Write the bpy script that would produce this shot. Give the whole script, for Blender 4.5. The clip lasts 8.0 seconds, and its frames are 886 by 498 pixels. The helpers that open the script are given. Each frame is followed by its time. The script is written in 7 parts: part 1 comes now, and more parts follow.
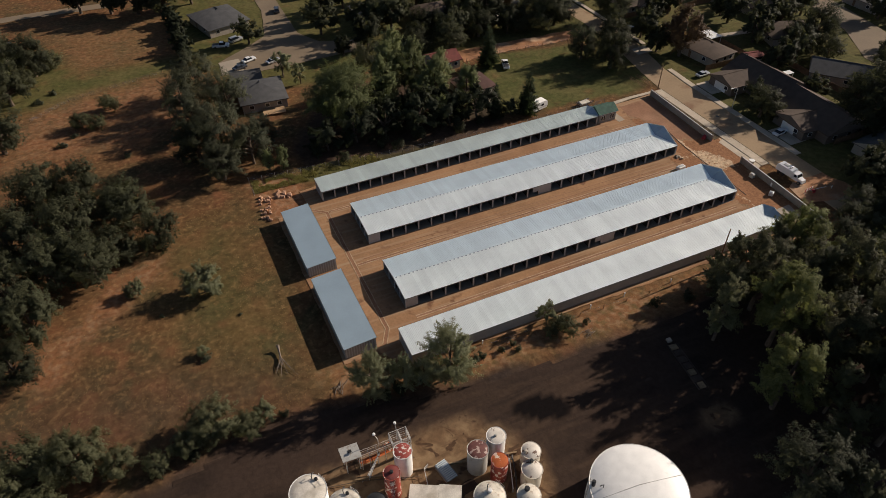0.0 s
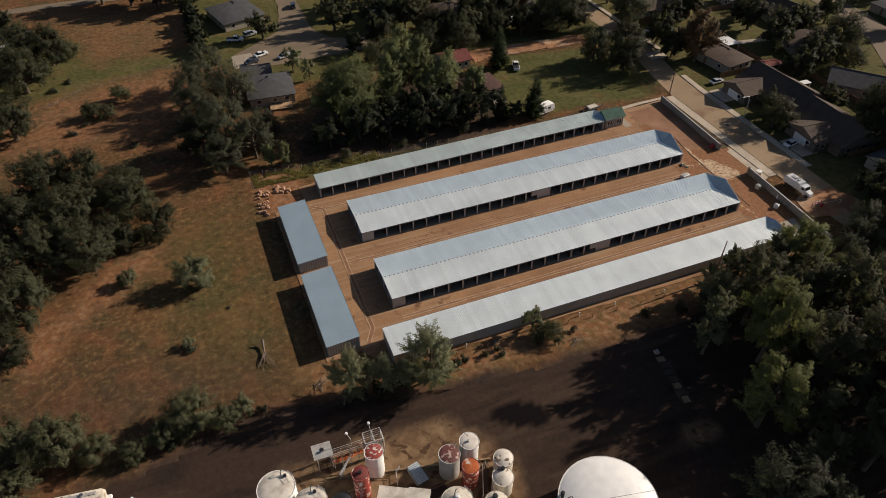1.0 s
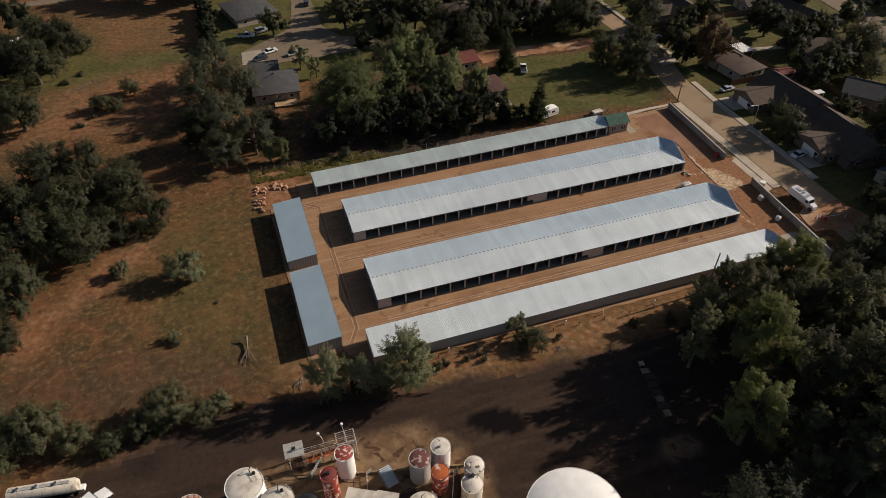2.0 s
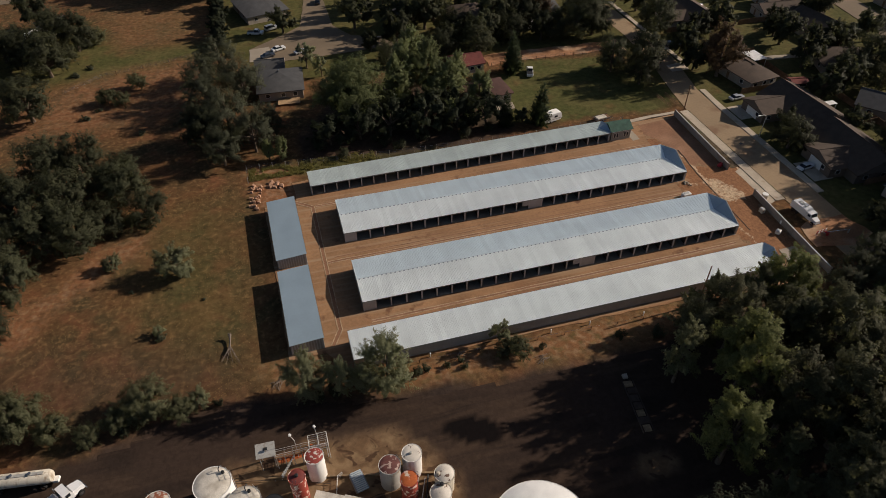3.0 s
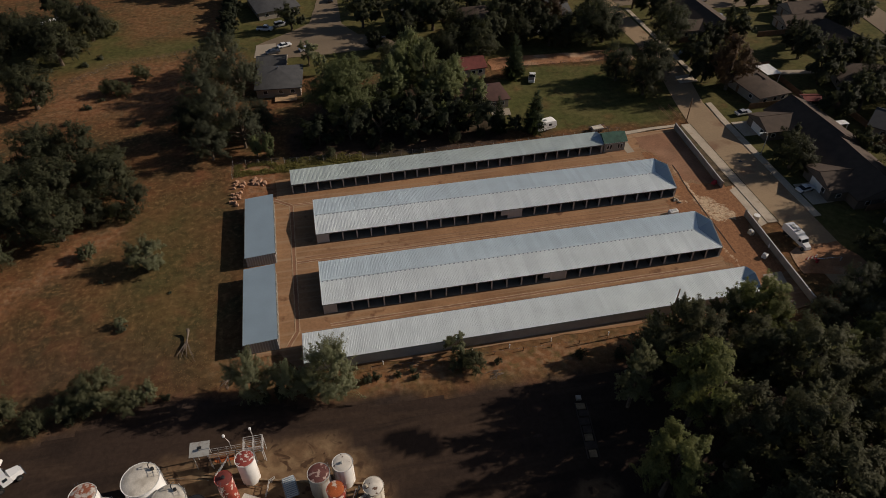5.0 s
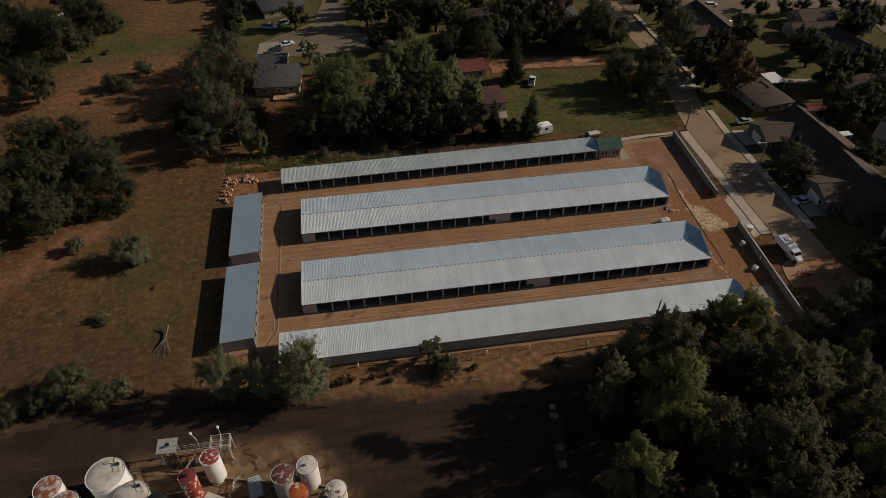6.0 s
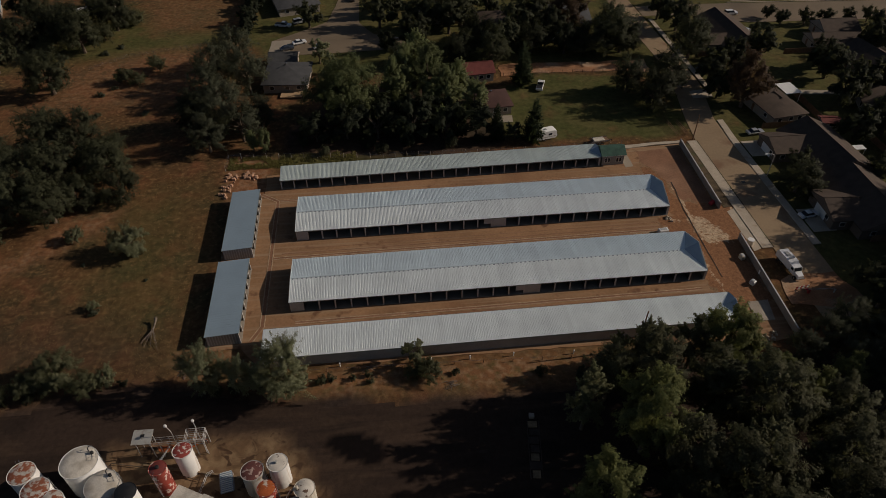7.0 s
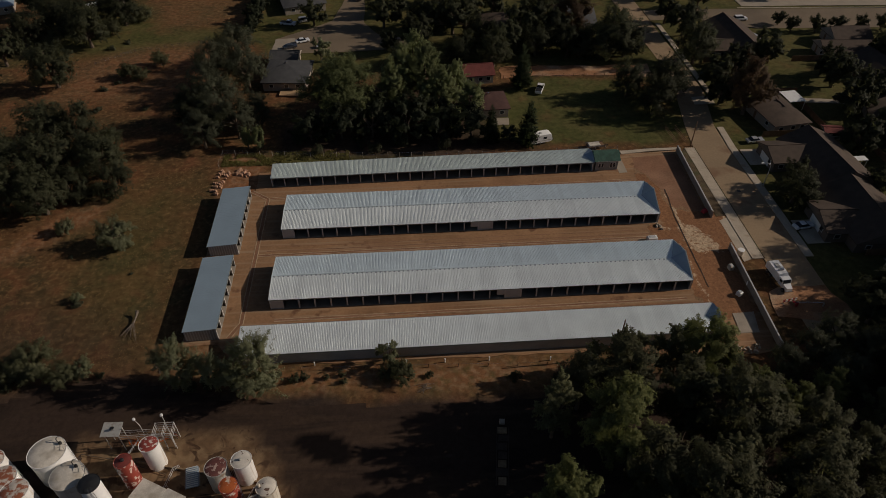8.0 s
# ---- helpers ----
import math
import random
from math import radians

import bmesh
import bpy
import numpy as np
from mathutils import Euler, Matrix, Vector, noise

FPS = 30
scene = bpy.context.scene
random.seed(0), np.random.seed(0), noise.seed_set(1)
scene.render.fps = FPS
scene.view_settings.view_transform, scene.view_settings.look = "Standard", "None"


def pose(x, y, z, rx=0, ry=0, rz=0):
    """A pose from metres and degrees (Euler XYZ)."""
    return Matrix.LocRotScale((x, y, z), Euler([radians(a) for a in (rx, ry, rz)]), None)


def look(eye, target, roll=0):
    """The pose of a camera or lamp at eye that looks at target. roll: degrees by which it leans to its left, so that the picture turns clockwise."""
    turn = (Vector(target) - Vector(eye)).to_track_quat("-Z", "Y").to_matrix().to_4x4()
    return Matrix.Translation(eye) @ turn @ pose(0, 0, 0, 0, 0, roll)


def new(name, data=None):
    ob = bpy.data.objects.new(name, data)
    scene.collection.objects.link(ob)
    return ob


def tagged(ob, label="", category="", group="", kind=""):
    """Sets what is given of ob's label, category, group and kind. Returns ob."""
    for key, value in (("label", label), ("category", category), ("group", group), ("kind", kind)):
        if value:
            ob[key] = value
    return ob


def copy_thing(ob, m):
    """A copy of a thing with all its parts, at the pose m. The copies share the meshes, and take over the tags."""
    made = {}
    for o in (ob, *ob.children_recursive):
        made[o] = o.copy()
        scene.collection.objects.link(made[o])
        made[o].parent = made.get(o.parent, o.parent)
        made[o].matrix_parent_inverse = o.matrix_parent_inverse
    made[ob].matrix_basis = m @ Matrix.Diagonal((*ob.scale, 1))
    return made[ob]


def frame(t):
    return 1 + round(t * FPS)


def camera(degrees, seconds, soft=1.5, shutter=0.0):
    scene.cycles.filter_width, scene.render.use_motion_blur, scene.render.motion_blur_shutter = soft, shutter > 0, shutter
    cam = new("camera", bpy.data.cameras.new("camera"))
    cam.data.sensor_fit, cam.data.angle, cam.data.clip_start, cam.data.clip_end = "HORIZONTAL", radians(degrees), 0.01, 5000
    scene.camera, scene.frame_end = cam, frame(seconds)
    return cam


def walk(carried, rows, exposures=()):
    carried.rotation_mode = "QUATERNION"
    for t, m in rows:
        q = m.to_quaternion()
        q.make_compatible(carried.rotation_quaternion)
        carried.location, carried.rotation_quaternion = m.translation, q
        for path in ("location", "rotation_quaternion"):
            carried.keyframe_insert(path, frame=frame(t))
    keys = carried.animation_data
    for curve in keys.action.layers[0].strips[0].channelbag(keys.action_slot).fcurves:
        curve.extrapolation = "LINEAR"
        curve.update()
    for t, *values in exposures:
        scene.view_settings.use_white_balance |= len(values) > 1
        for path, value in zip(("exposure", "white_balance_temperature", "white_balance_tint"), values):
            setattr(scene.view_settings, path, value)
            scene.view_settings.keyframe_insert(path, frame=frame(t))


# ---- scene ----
cam = camera(67.5, 8.0, soft=0.7)
METRES, EYE, TILT, LEAN, TURN = 8.0, 1.5, 0.0, 0.0, -26.4
PATH = [
    (0, (-30.185, -85.076, 95.472), (-29.571, -83.712, 94.144), -0.4),
    (0.5, (-26.548, -86.208, 95.789), (-25.975, -84.83, 94.457), -0.3),
    (1, (-23.284, -87.032, 95.475), (-22.743, -85.641, 94.144), -0.2),
    (1.5, (-19.791, -87.934, 95.46), (-19.284, -86.53, 94.129), -0.2),
    (3, (-9.339, -89.292, 95.618), (-8.931, -87.86, 94.284), -0.1),
    (3.5, (-5.79, -89.701, 95.389), (-5.411, -88.258, 94.057), -0.1),
    (4, (-2.24, -89.902, 95.218), (-1.886, -88.453, 93.886), -0.0),
    (4.5, (1.636, -90.047, 95.508), (1.957, -88.593, 94.173), -0.1),
    (6, (12.73, -90.414, 95.419), (12.967, -88.945, 94.083), -0.0),
    (6.5, (16.204, -90.562, 94.974), (16.404, -89.083, 93.642), 0.0),
    (7, (19.94, -90.684, 94.921), (20.1, -89.2, 93.59), -0.0),
    (7.5, (23.962, -90.823, 94.713), (24.083, -89.332, 93.384), -0.1),
    (8, (27.613, -90.687, 94.804), (27.712, -89.197, 93.474), 0.0),
]
walk(cam, [(t, look(eye, target, roll)) for t, eye, target, roll in PATH],
     exposures=[(0.0, 0.16), (3.0, -0.03), (4.5, -0.29), (6.0, -0.62), (8.0, -0.96)])

# ---- world and sun ----
SUN_ELEV, SUN_AZ = radians(26.3), radians(2.7)  # azimuth from +x towards +y
sun_way = Vector((math.cos(SUN_ELEV) * math.cos(SUN_AZ), math.cos(SUN_ELEV) * math.sin(SUN_AZ), math.sin(SUN_ELEV)))
world = bpy.data.worlds.new("world")
scene.world = world
world.use_nodes = True
sky = world.node_tree.nodes.new("ShaderNodeTexSky")
sky.sky_type, sky.sun_disc = "NISHITA", False
sky.sun_elevation, sky.sun_rotation = SUN_ELEV, radians(90) - SUN_AZ
sky.air_density, sky.dust_density, sky.ozone_density = 0.65, 0.9, 0.3
background = world.node_tree.nodes["Background"]
background.inputs["Strength"].default_value = 0.061
world.node_tree.links.new(sky.outputs[0], background.inputs[0])
sun = new("sun", bpy.data.lights.new("sun", "SUN"))
sun.data.energy, sun.data.angle, sun.data.color = 5.0, radians(0.55), (1.0, 0.868, 0.748)
sun.matrix_world = look(sun_way * 300, (0, 0, 0))


# ---- materials ----
def material(name, colour, rough=0.8, metal=0.0, scale=1.0, spread=0.25, fine=12.0, bump=0.0, tint=None, tint_at=(0.5, 0.7),
             per_object=0.0, coat=0.0, streak=None, stain=None, stain_scale=0.6, stain_at=(0.6, 0.72), drip=None):
    """Colour varied at two scales; tint: a second colour in large soft patches; stain: sharp-edged patches of a third; drip: upright runs."""
    m = bpy.data.materials.new(name)
    m.use_nodes = True
    t = m.node_tree
    N, L = t.nodes.new, t.links.new
    bsdf = t.nodes["Principled BSDF"]
    pos = N("ShaderNodeNewGeometry").outputs["Position"]

    def noise_at(s, detail=4.0):
        n = N("ShaderNodeTexNoise")
        n.inputs["Scale"].default_value, n.inputs["Detail"].default_value = s, detail
        L(pos, n.inputs["Vector"])
        return n.outputs["Fac"]

    def ramp(fac, lo, hi):
        r = N("ShaderNodeMapRange")
        r.inputs["From Min"].default_value, r.inputs["From Max"].default_value = lo, hi
        L(fac, r.inputs["Value"])
        return r.outputs[0]

    def mix(fac, a, b, kind="MIX"):
        x = N("ShaderNodeMix")
        x.data_type, x.blend_type = "RGBA", kind
        for value, slot in ((fac, x.inputs[0]), (a, x.inputs[6]), (b, x.inputs[7])):
            if isinstance(value, bpy.types.NodeSocket):
                L(value, slot)
            elif isinstance(value, (int, float)):
                slot.default_value = value
            else:
                slot.default_value = (*value, 1)
        return x.outputs[2]

    col = colour
    big = noise_at(scale)
    if tint:
        col = mix(ramp(noise_at(scale * 0.37, 3), *tint_at), colour, tint)
    dark, light = [(1 - spread,) * 3, (1 + spread,) * 3]
    col = mix(1.0, col, mix(ramp(big, 0.3, 0.7), dark, light), "MULTIPLY")
    small = noise_at(scale * fine)
    col = mix(1.0, col, mix(ramp(small, 0.25, 0.75), (1 - spread * 0.8,) * 3, (1 + spread * 0.8,) * 3), "MULTIPLY")
    if per_object:
        info = N("ShaderNodeObjectInfo").outputs["Random"]
        col = mix(1.0, col, mix(info, (1 - per_object,) * 3, (1 + per_object,) * 3), "MULTIPLY")
    if streak:
        # wheel tracks drawn out along x
        stretch = N("ShaderNodeVectorMath")
        stretch.operation = "MULTIPLY"
        stretch.inputs[1].default_value = (0.03, 0.9, 1.0)
        L(pos, stretch.inputs[0])
        n = N("ShaderNodeTexNoise")
        n.inputs["Scale"].default_value, n.inputs["Detail"].default_value = 1.0, 5.0
        L(stretch.outputs[0], n.inputs["Vector"])
        col = mix(ramp(n.outputs["Fac"], 0.5, 0.68), col, streak)
    if stain:
        col = mix(ramp(noise_at(stain_scale, 6), *stain_at), col, stain)
    if drip:
        # rust and dirt that has run down the wall
        stretch = N("ShaderNodeVectorMath")
        stretch.operation = "MULTIPLY"
        stretch.inputs[1].default_value = (2.2, 2.2, 0.16)
        L(pos, stretch.inputs[0])
        n = N("ShaderNodeTexNoise")
        n.inputs["Scale"].default_value, n.inputs["Detail"].default_value = 1.0, 5.0
        L(stretch.outputs[0], n.inputs["Vector"])
        col = mix(ramp(n.outputs["Fac"], 0.52, 0.74), col, drip)
    L(col, bsdf.inputs["Base Color"])
    r = N("ShaderNodeMapRange")
    r.inputs["To Min"].default_value, r.inputs["To Max"].default_value = max(rough - 0.1, 0.02), min(rough + 0.1, 1)
    L(big, r.inputs["Value"])
    L(r.outputs[0], bsdf.inputs["Roughness"])
    bsdf.inputs["Metallic"].default_value = metal
    bsdf.inputs["Coat Weight"].default_value = coat
    if rough > 0.7:
        bsdf.inputs["Specular IOR Level"].default_value = 0.2
    if bump:
        b = N("ShaderNodeBump")
        b.inputs["Strength"].default_value, b.inputs["Distance"].default_value = 1.0, bump
        L(noise_at(scale * fine * 0.6, 6), b.inputs["Height"])
        L(b.outputs[0], bsdf.inputs["Normal"])
    return m


def leaf_material(name, a, b, shine=0.1):
    """Leaves that run from colour a to b, clump by clump, and let some light through."""
    m = bpy.data.materials.new(name)
    m.use_nodes = True
    t = m.node_tree
    N, L = t.nodes.new, t.links.new
    bsdf, out = t.nodes["Principled BSDF"], t.nodes["Material Output"]
    island = N("ShaderNodeNewGeometry").outputs["Random Per Island"]
    info = N("ShaderNodeObjectInfo").outputs["Random"]
    x = N("ShaderNodeMix")
    x.data_type = "RGBA"
    x.inputs[6].default_value, x.inputs[7].default_value = (*a, 1), (*b, 1)
    spread = N("ShaderNodeMapRange")
    spread.inputs["To Min"].default_value, spread.inputs["To Max"].default_value = 0.15, 0.8
    L(island, spread.inputs["Value"])
    L(spread.outputs[0], x.inputs[0])
    y = N("ShaderNodeHueSaturation")
    r = N("ShaderNodeMapRange")
    r.inputs["To Min"].default_value, r.inputs["To Max"].default_value = 0.75, 1.25
    L(info, r.inputs["Value"])
    L(r.outputs[0], y.inputs["Value"])
    L(x.outputs[2], y.inputs["Color"])
    L(y.outputs[0], bsdf.inputs["Base Color"])
    bsdf.inputs["Roughness"].default_value = 0.6
    bsdf.inputs["Specular IOR Level"].default_value = shine
    tr = N("ShaderNodeBsdfTranslucent")
    lift = N("ShaderNodeMix")
    lift.data_type, lift.blend_type = "RGBA", "MULTIPLY"
    lift.inputs[0].default_value = 1.0
    lift.inputs[7].default_value = (1.5, 1.5, 1.1, 1)
    L(y.outputs[0], lift.inputs[6])
    L(lift.outputs[2], tr.inputs["Color"])
    s = N("ShaderNodeMixShader")
    s.inputs[0].default_value = 0.45
    L(bsdf.outputs[0], s.inputs[1])
    L(tr.outputs[0], s.inputs[2])
    L(s.outputs[0], out.inputs["Surface"])
    return m


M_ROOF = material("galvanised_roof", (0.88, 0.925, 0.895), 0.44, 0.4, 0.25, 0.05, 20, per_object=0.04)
# The same roof made bluer and darker, for the sky that far slopes reflect.
M_ROOF_SKY = material("sky_tinted_roof", (0.75, 0.845, 0.86), 0.44, 0.45, 0.25, 0.05, 20, per_object=0.04)
M_ROOF_OLD = material("weathered_green_grey_roof", (0.64, 0.71, 0.665), 0.46, 0.42, 0.25, 0.08, 20, per_object=0.05)
M_CLOSURE = material("ridge_closure_shadow", (0.3, 0.34, 0.37), 0.5, 0.3, 0.6, 0.1)
M_FASCIA = material("dark_grey_green_fascia", (0.19, 0.215, 0.2), 0.55, 0.0, 0.6, 0.1)
M_ROOF_GREY = material("blue_grey_roof", (0.46, 0.575, 0.63), 0.46, 0.5, 0.3, 0.04, 10)
M_CAP = material("galvanised_trim", (0.66, 0.7, 0.69), 0.45, 0.4, 0.6, 0.08)
M_WALL = material("grey_tan_steel_wall", (0.32, 0.315, 0.285), 0.6, 0.0, 0.4, 0.1)
M_POST = material("pale_steel_post", (0.52, 0.5, 0.47), 0.55, 0.0, 1.0, 0.1)
M_PANEL = material("light_grey_panel", (0.45, 0.45, 0.43), 0.55, 0.0, 0.5, 0.08)
# Inner faces near black: the shade of the open bays is in this colour.
M_INNER_SHADE = material("shade_darkened_inner_wall", (0.075, 0.064, 0.052), 0.85)
M_SLAB = material("concrete_slab", (0.34, 0.29, 0.23), 0.85, 0.0, 0.5, 0.15)
# Blue steel; on the gable backs this blue stands for skylit shade.
M_BLUE = material("blue_steel_and_skylit_shade", (0.3, 0.38, 0.46), 0.5, 0.1, 0.5, 0.06)
M_GREEN_ROOF = material("green_shingle", (0.05, 0.1, 0.075), 0.8, 0.0, 0.8, 0.25)
M_SIDING = material("grey_siding", (0.3, 0.3, 0.27), 0.7, 0.0, 0.6, 0.1)
M_WHITE = material("white_paint", (0.78, 0.77, 0.73), 0.5, 0.0, 0.8, 0.06, stain=(0.55, 0.51, 0.45), stain_at=(0.68, 0.9))
M_YARD = material("graded_tan_dirt", (0.305, 0.173, 0.09), 0.95, 0.0, 0.12, 0.18, 14, 0.03, tint=(0.235, 0.125, 0.065), streak=(0.345, 0.23, 0.138), stain=(0.175, 0.09, 0.05), stain_scale=0.3, stain_at=(0.6, 0.7))
M_CLOD = material("broken_pinkish_clods", (0.4, 0.24, 0.155), 0.95, 0.0, 0.8, 0.25, 6, 0.05)
M_BARE = material("disturbed_red_dirt", (0.3, 0.15, 0.075), 0.95, 0.0, 0.3, 0.28, 10, 0.08, tint=(0.4, 0.27, 0.17), tint_at=(0.48, 0.62))
M_REDYARD = material("reddish_graded_dirt", (0.25, 0.13, 0.075), 0.95, 0.0, 0.2, 0.2, 12, 0.03, tint=(0.29, 0.165, 0.1))
M_SOIL = material("dark_weedy_soil", (0.1, 0.072, 0.042), 0.95, 0.0, 0.8, 0.3, 8, 0.05, tint=(0.07, 0.07, 0.03))
M_GUTTER = material("pale_concrete_gutter", (0.4, 0.28, 0.175), 0.9, 0.0, 0.8, 0.25, stain=(0.27, 0.165, 0.095), stain_scale=0.5, stain_at=(0.55, 0.72))
M_ASPHALT = material("worn_brown_asphalt", (0.19, 0.145, 0.097), 0.9, 0.0, 0.1, 0.12, 18, tint=(0.15, 0.117, 0.082))
M_STREET = material("sunlit_tan_asphalt", (0.3, 0.215, 0.13), 0.9, 0.0, 0.1, 0.1, 18, tint=(0.25, 0.18, 0.11), stain=(0.21, 0.125, 0.075), stain_scale=0.16, stain_at=(0.56, 0.72))
M_KERBING = material("cream_concrete", (0.45, 0.38, 0.29), 0.85, 0.0, 0.3, 0.12, 10, stain=(0.33, 0.25, 0.17), stain_scale=0.4, stain_at=(0.6, 0.75))
M_PAVING = material("pale_pavement", (0.33, 0.28, 0.215), 0.85, 0.0, 0.3, 0.1)
M_TRACK = material("dark_dirt_and_slab_shade", (0.085, 0.058, 0.042), 0.95, 0.0, 0.1, 0.35, 9, 0.03, tint=(0.055, 0.04, 0.032), tint_at=(0.45, 0.6))
M_PAD = material("trodden_clay_pad", (0.24, 0.17, 0.1), 0.95, 0.0, 0.3, 0.3, 8, 0.04, stain=(0.13, 0.08, 0.05), stain_scale=0.35)
M_WALLBLOCK = material("grey_block_wall", (0.3, 0.26, 0.22), 0.9, 0.0, 0.5, 0.15, 12, 0.01, per_object=0.1)
M_BARK = material("grey_brown_bark", (0.12, 0.09, 0.065), 0.95, 0.0, 1.5, 0.3, 8, 0.03)
M_DEADWOOD = material("bleached_dead_wood", (0.17, 0.135, 0.105), 0.9, 0.0, 2.0, 0.3)
M_WOOD = material("weathered_timber", (0.2, 0.12, 0.07), 0.85, 0.0, 1.0, 0.25)
M_DECK = material("bare_deck_boards", (0.45, 0.3, 0.17), 0.8, 0.0, 1.0, 0.15)
M_SHINGLE_GREY = material("grey_shingle", (0.075, 0.075, 0.075), 0.85, 0.0, 0.6, 0.18, 10, 0.01)
M_SHINGLE_BROWN = material("brown_shingle", (0.082, 0.06, 0.045), 0.85, 0.0, 0.6, 0.18, 10, 0.01)
M_SHINGLE_RUST = material("dark_rust_shingle", (0.078, 0.042, 0.035), 0.85, 0.0, 0.6, 0.18, 10, 0.01)
M_SHINGLE_RED = material("red_brown_shingle", (0.16, 0.05, 0.042), 0.85, 0.0, 0.6, 0.18, 10, 0.01)
M_BROWNWALL = material("dark_brown_siding", (0.15, 0.12, 0.095), 0.8, 0.0, 0.5, 0.1)
M_STUCCO = material("beige_stucco", (0.36, 0.31, 0.25), 0.85, 0.0, 0.5, 0.1)
M_GLASS = material("dark_window_glass", (0.02, 0.024, 0.03), 0.08, 0.0, 1.0, 0.1)
M_RUST_TOP = material("rust_mottled_white_paint", (0.48, 0.43, 0.37), 0.6, 0.0, 1.2, 0.25, stain=(0.27, 0.088, 0.042), stain_scale=1.6, stain_at=(0.44, 0.54))
M_RED_TOP = material("flaking_red_top", (0.28, 0.05, 0.035), 0.6, 0.0, 1.2, 0.2, stain=(0.62, 0.56, 0.5), stain_scale=2.2, stain_at=(0.55, 0.6))
M_RED = material("faded_red_paint", (0.27, 0.045, 0.028), 0.6, 0.0, 0.8, 0.2, stain=(0.6, 0.47, 0.4), stain_scale=1.3, stain_at=(0.55, 0.59))
M_ORANGE = material("rust_orange_primer", (0.42, 0.11, 0.035), 0.75, 0.0, 1.0, 0.2, stain=(0.6, 0.5, 0.4), stain_scale=1.1, stain_at=(0.6, 0.66))
M_CREAM = material("chalky_cream_paint", (0.6, 0.55, 0.45), 0.6, 0.0, 0.8, 0.1, drip=(0.3, 0.225, 0.15), stain=(0.3, 0.24, 0.17), stain_scale=0.7, stain_at=(0.64, 0.74))
M_TANK = material("white_tank_paint", (0.74, 0.72, 0.67), 0.5, 0.0, 0.4, 0.07, drip=(0.5, 0.42, 0.33), stain=(0.36, 0.31, 0.25), stain_scale=0.5, stain_at=(0.68, 0.9))
M_TANK_GREY = material("pale_grey_tank_steel", (0.45, 0.44, 0.4), 0.5, 0.2, 0.5, 0.1, drip=(0.28, 0.22, 0.17), stain=(0.25, 0.2, 0.15), stain_scale=0.6, stain_at=(0.62, 0.74))
M_FLECKED = material("flecked_white_tank_top", (0.6, 0.55, 0.47), 0.6, 0.0, 1.0, 0.12, stain=(0.13, 0.075, 0.05), stain_scale=1.5, stain_at=(0.61, 0.65))
M_BLACK = material("black_tarry_coat", (0.02, 0.02, 0.02), 0.5)
M_STEEL = material("stainless_steel", (0.5, 0.5, 0.5), 0.25, 0.9, 1.0, 0.08)
M_RUBBER = material("tyre_rubber", (0.02, 0.02, 0.02), 0.85)
M_PINK = material("red_canvas", (0.36, 0.04, 0.05), 0.8)
M_DARKCAR = material("dark_car_paint", (0.05, 0.055, 0.065), 0.25, 0.2, 1.0, 0.02, coat=0.6)
M_SILVER = material("silver_car_paint", (0.5, 0.5, 0.5), 0.3, 0.4, 1.0, 0.02, coat=0.6)
M_WHITECAR = material("white_car_paint", (0.75, 0.75, 0.74), 0.3, 0.0, 1.0, 0.02, coat=0.6)

L_OAK = leaf_material("oak_leaves", (0.036, 0.039, 0.022), (0.084, 0.088, 0.05))
L_BRIGHT = leaf_material("bright_green_leaves", (0.07, 0.084, 0.036), (0.165, 0.18, 0.082))
L_LIME = leaf_material("yellow_green_leaves", (0.084, 0.096, 0.036), (0.205, 0.21, 0.084))
L_GREY = leaf_material("grey_green_leaves", (0.05, 0.055, 0.036), (0.112, 0.116, 0.074))
L_DARK = leaf_material("dark_conifer_needles", (0.03, 0.04, 0.02), (0.06, 0.075, 0.036))
L_RUSSET = leaf_material("russet_leaves", (0.07, 0.045, 0.028), (0.12, 0.08, 0.05))
L_POPLAR = leaf_material("poplar_leaves", (0.11, 0.128, 0.06), (0.25, 0.268, 0.13))
L_YOUNG = leaf_material("young_green_leaves", (0.12, 0.13, 0.072), (0.26, 0.262, 0.16))
L_DRY = leaf_material("dry_grass_blades", (0.2, 0.13, 0.058), (0.34, 0.23, 0.11), 0.1)
# Leaves coloured darker to stand for shade below the poplars and along the hedge.
L_SHADE = leaf_material("shade_darkened_leaves", (0.03, 0.036, 0.022), (0.06, 0.068, 0.04))
L_ELM = leaf_material("dull_elm_leaves", (0.05, 0.052, 0.03), (0.115, 0.112, 0.062))
L_SCRUB = leaf_material("olive_scrub_leaves", (0.062, 0.066, 0.036), (0.14, 0.14, 0.078))
L_GROVE = leaf_material("olive_grove_leaves", (0.08, 0.085, 0.045), (0.19, 0.186, 0.1))
L_BUSH = leaf_material("sunlit_bush_leaves", (0.15, 0.14, 0.05), (0.27, 0.24, 0.1))


# ---- mesh tools ----
def part(name, bm, mat, parent=None, label=""):
    """Links a bmesh as one mesh object under its thing."""
    me = bpy.data.meshes.new(name)
    bm.to_mesh(me)
    bm.free()
    me.materials.append(mat)
    me.set_sharp_from_angle(angle=radians(35))
    ob = new(name, me)
    ob.parent = parent
    if label:
        tagged(ob, label)
    return ob


def piece(name, me, mat, parent, m):
    """One more object on a shared mesh."""
    if not me.materials:
        me.materials.append(mat)
    ob = new(name, me)
    ob.parent = parent
    ob.matrix_basis = m
    return ob


def thing(name, label, category, m=Matrix(), group="", kind=""):
    ob = tagged(new(name), label, category, group, kind)
    ob.empty_display_size = 0.2
    ob.matrix_basis = m
    return ob


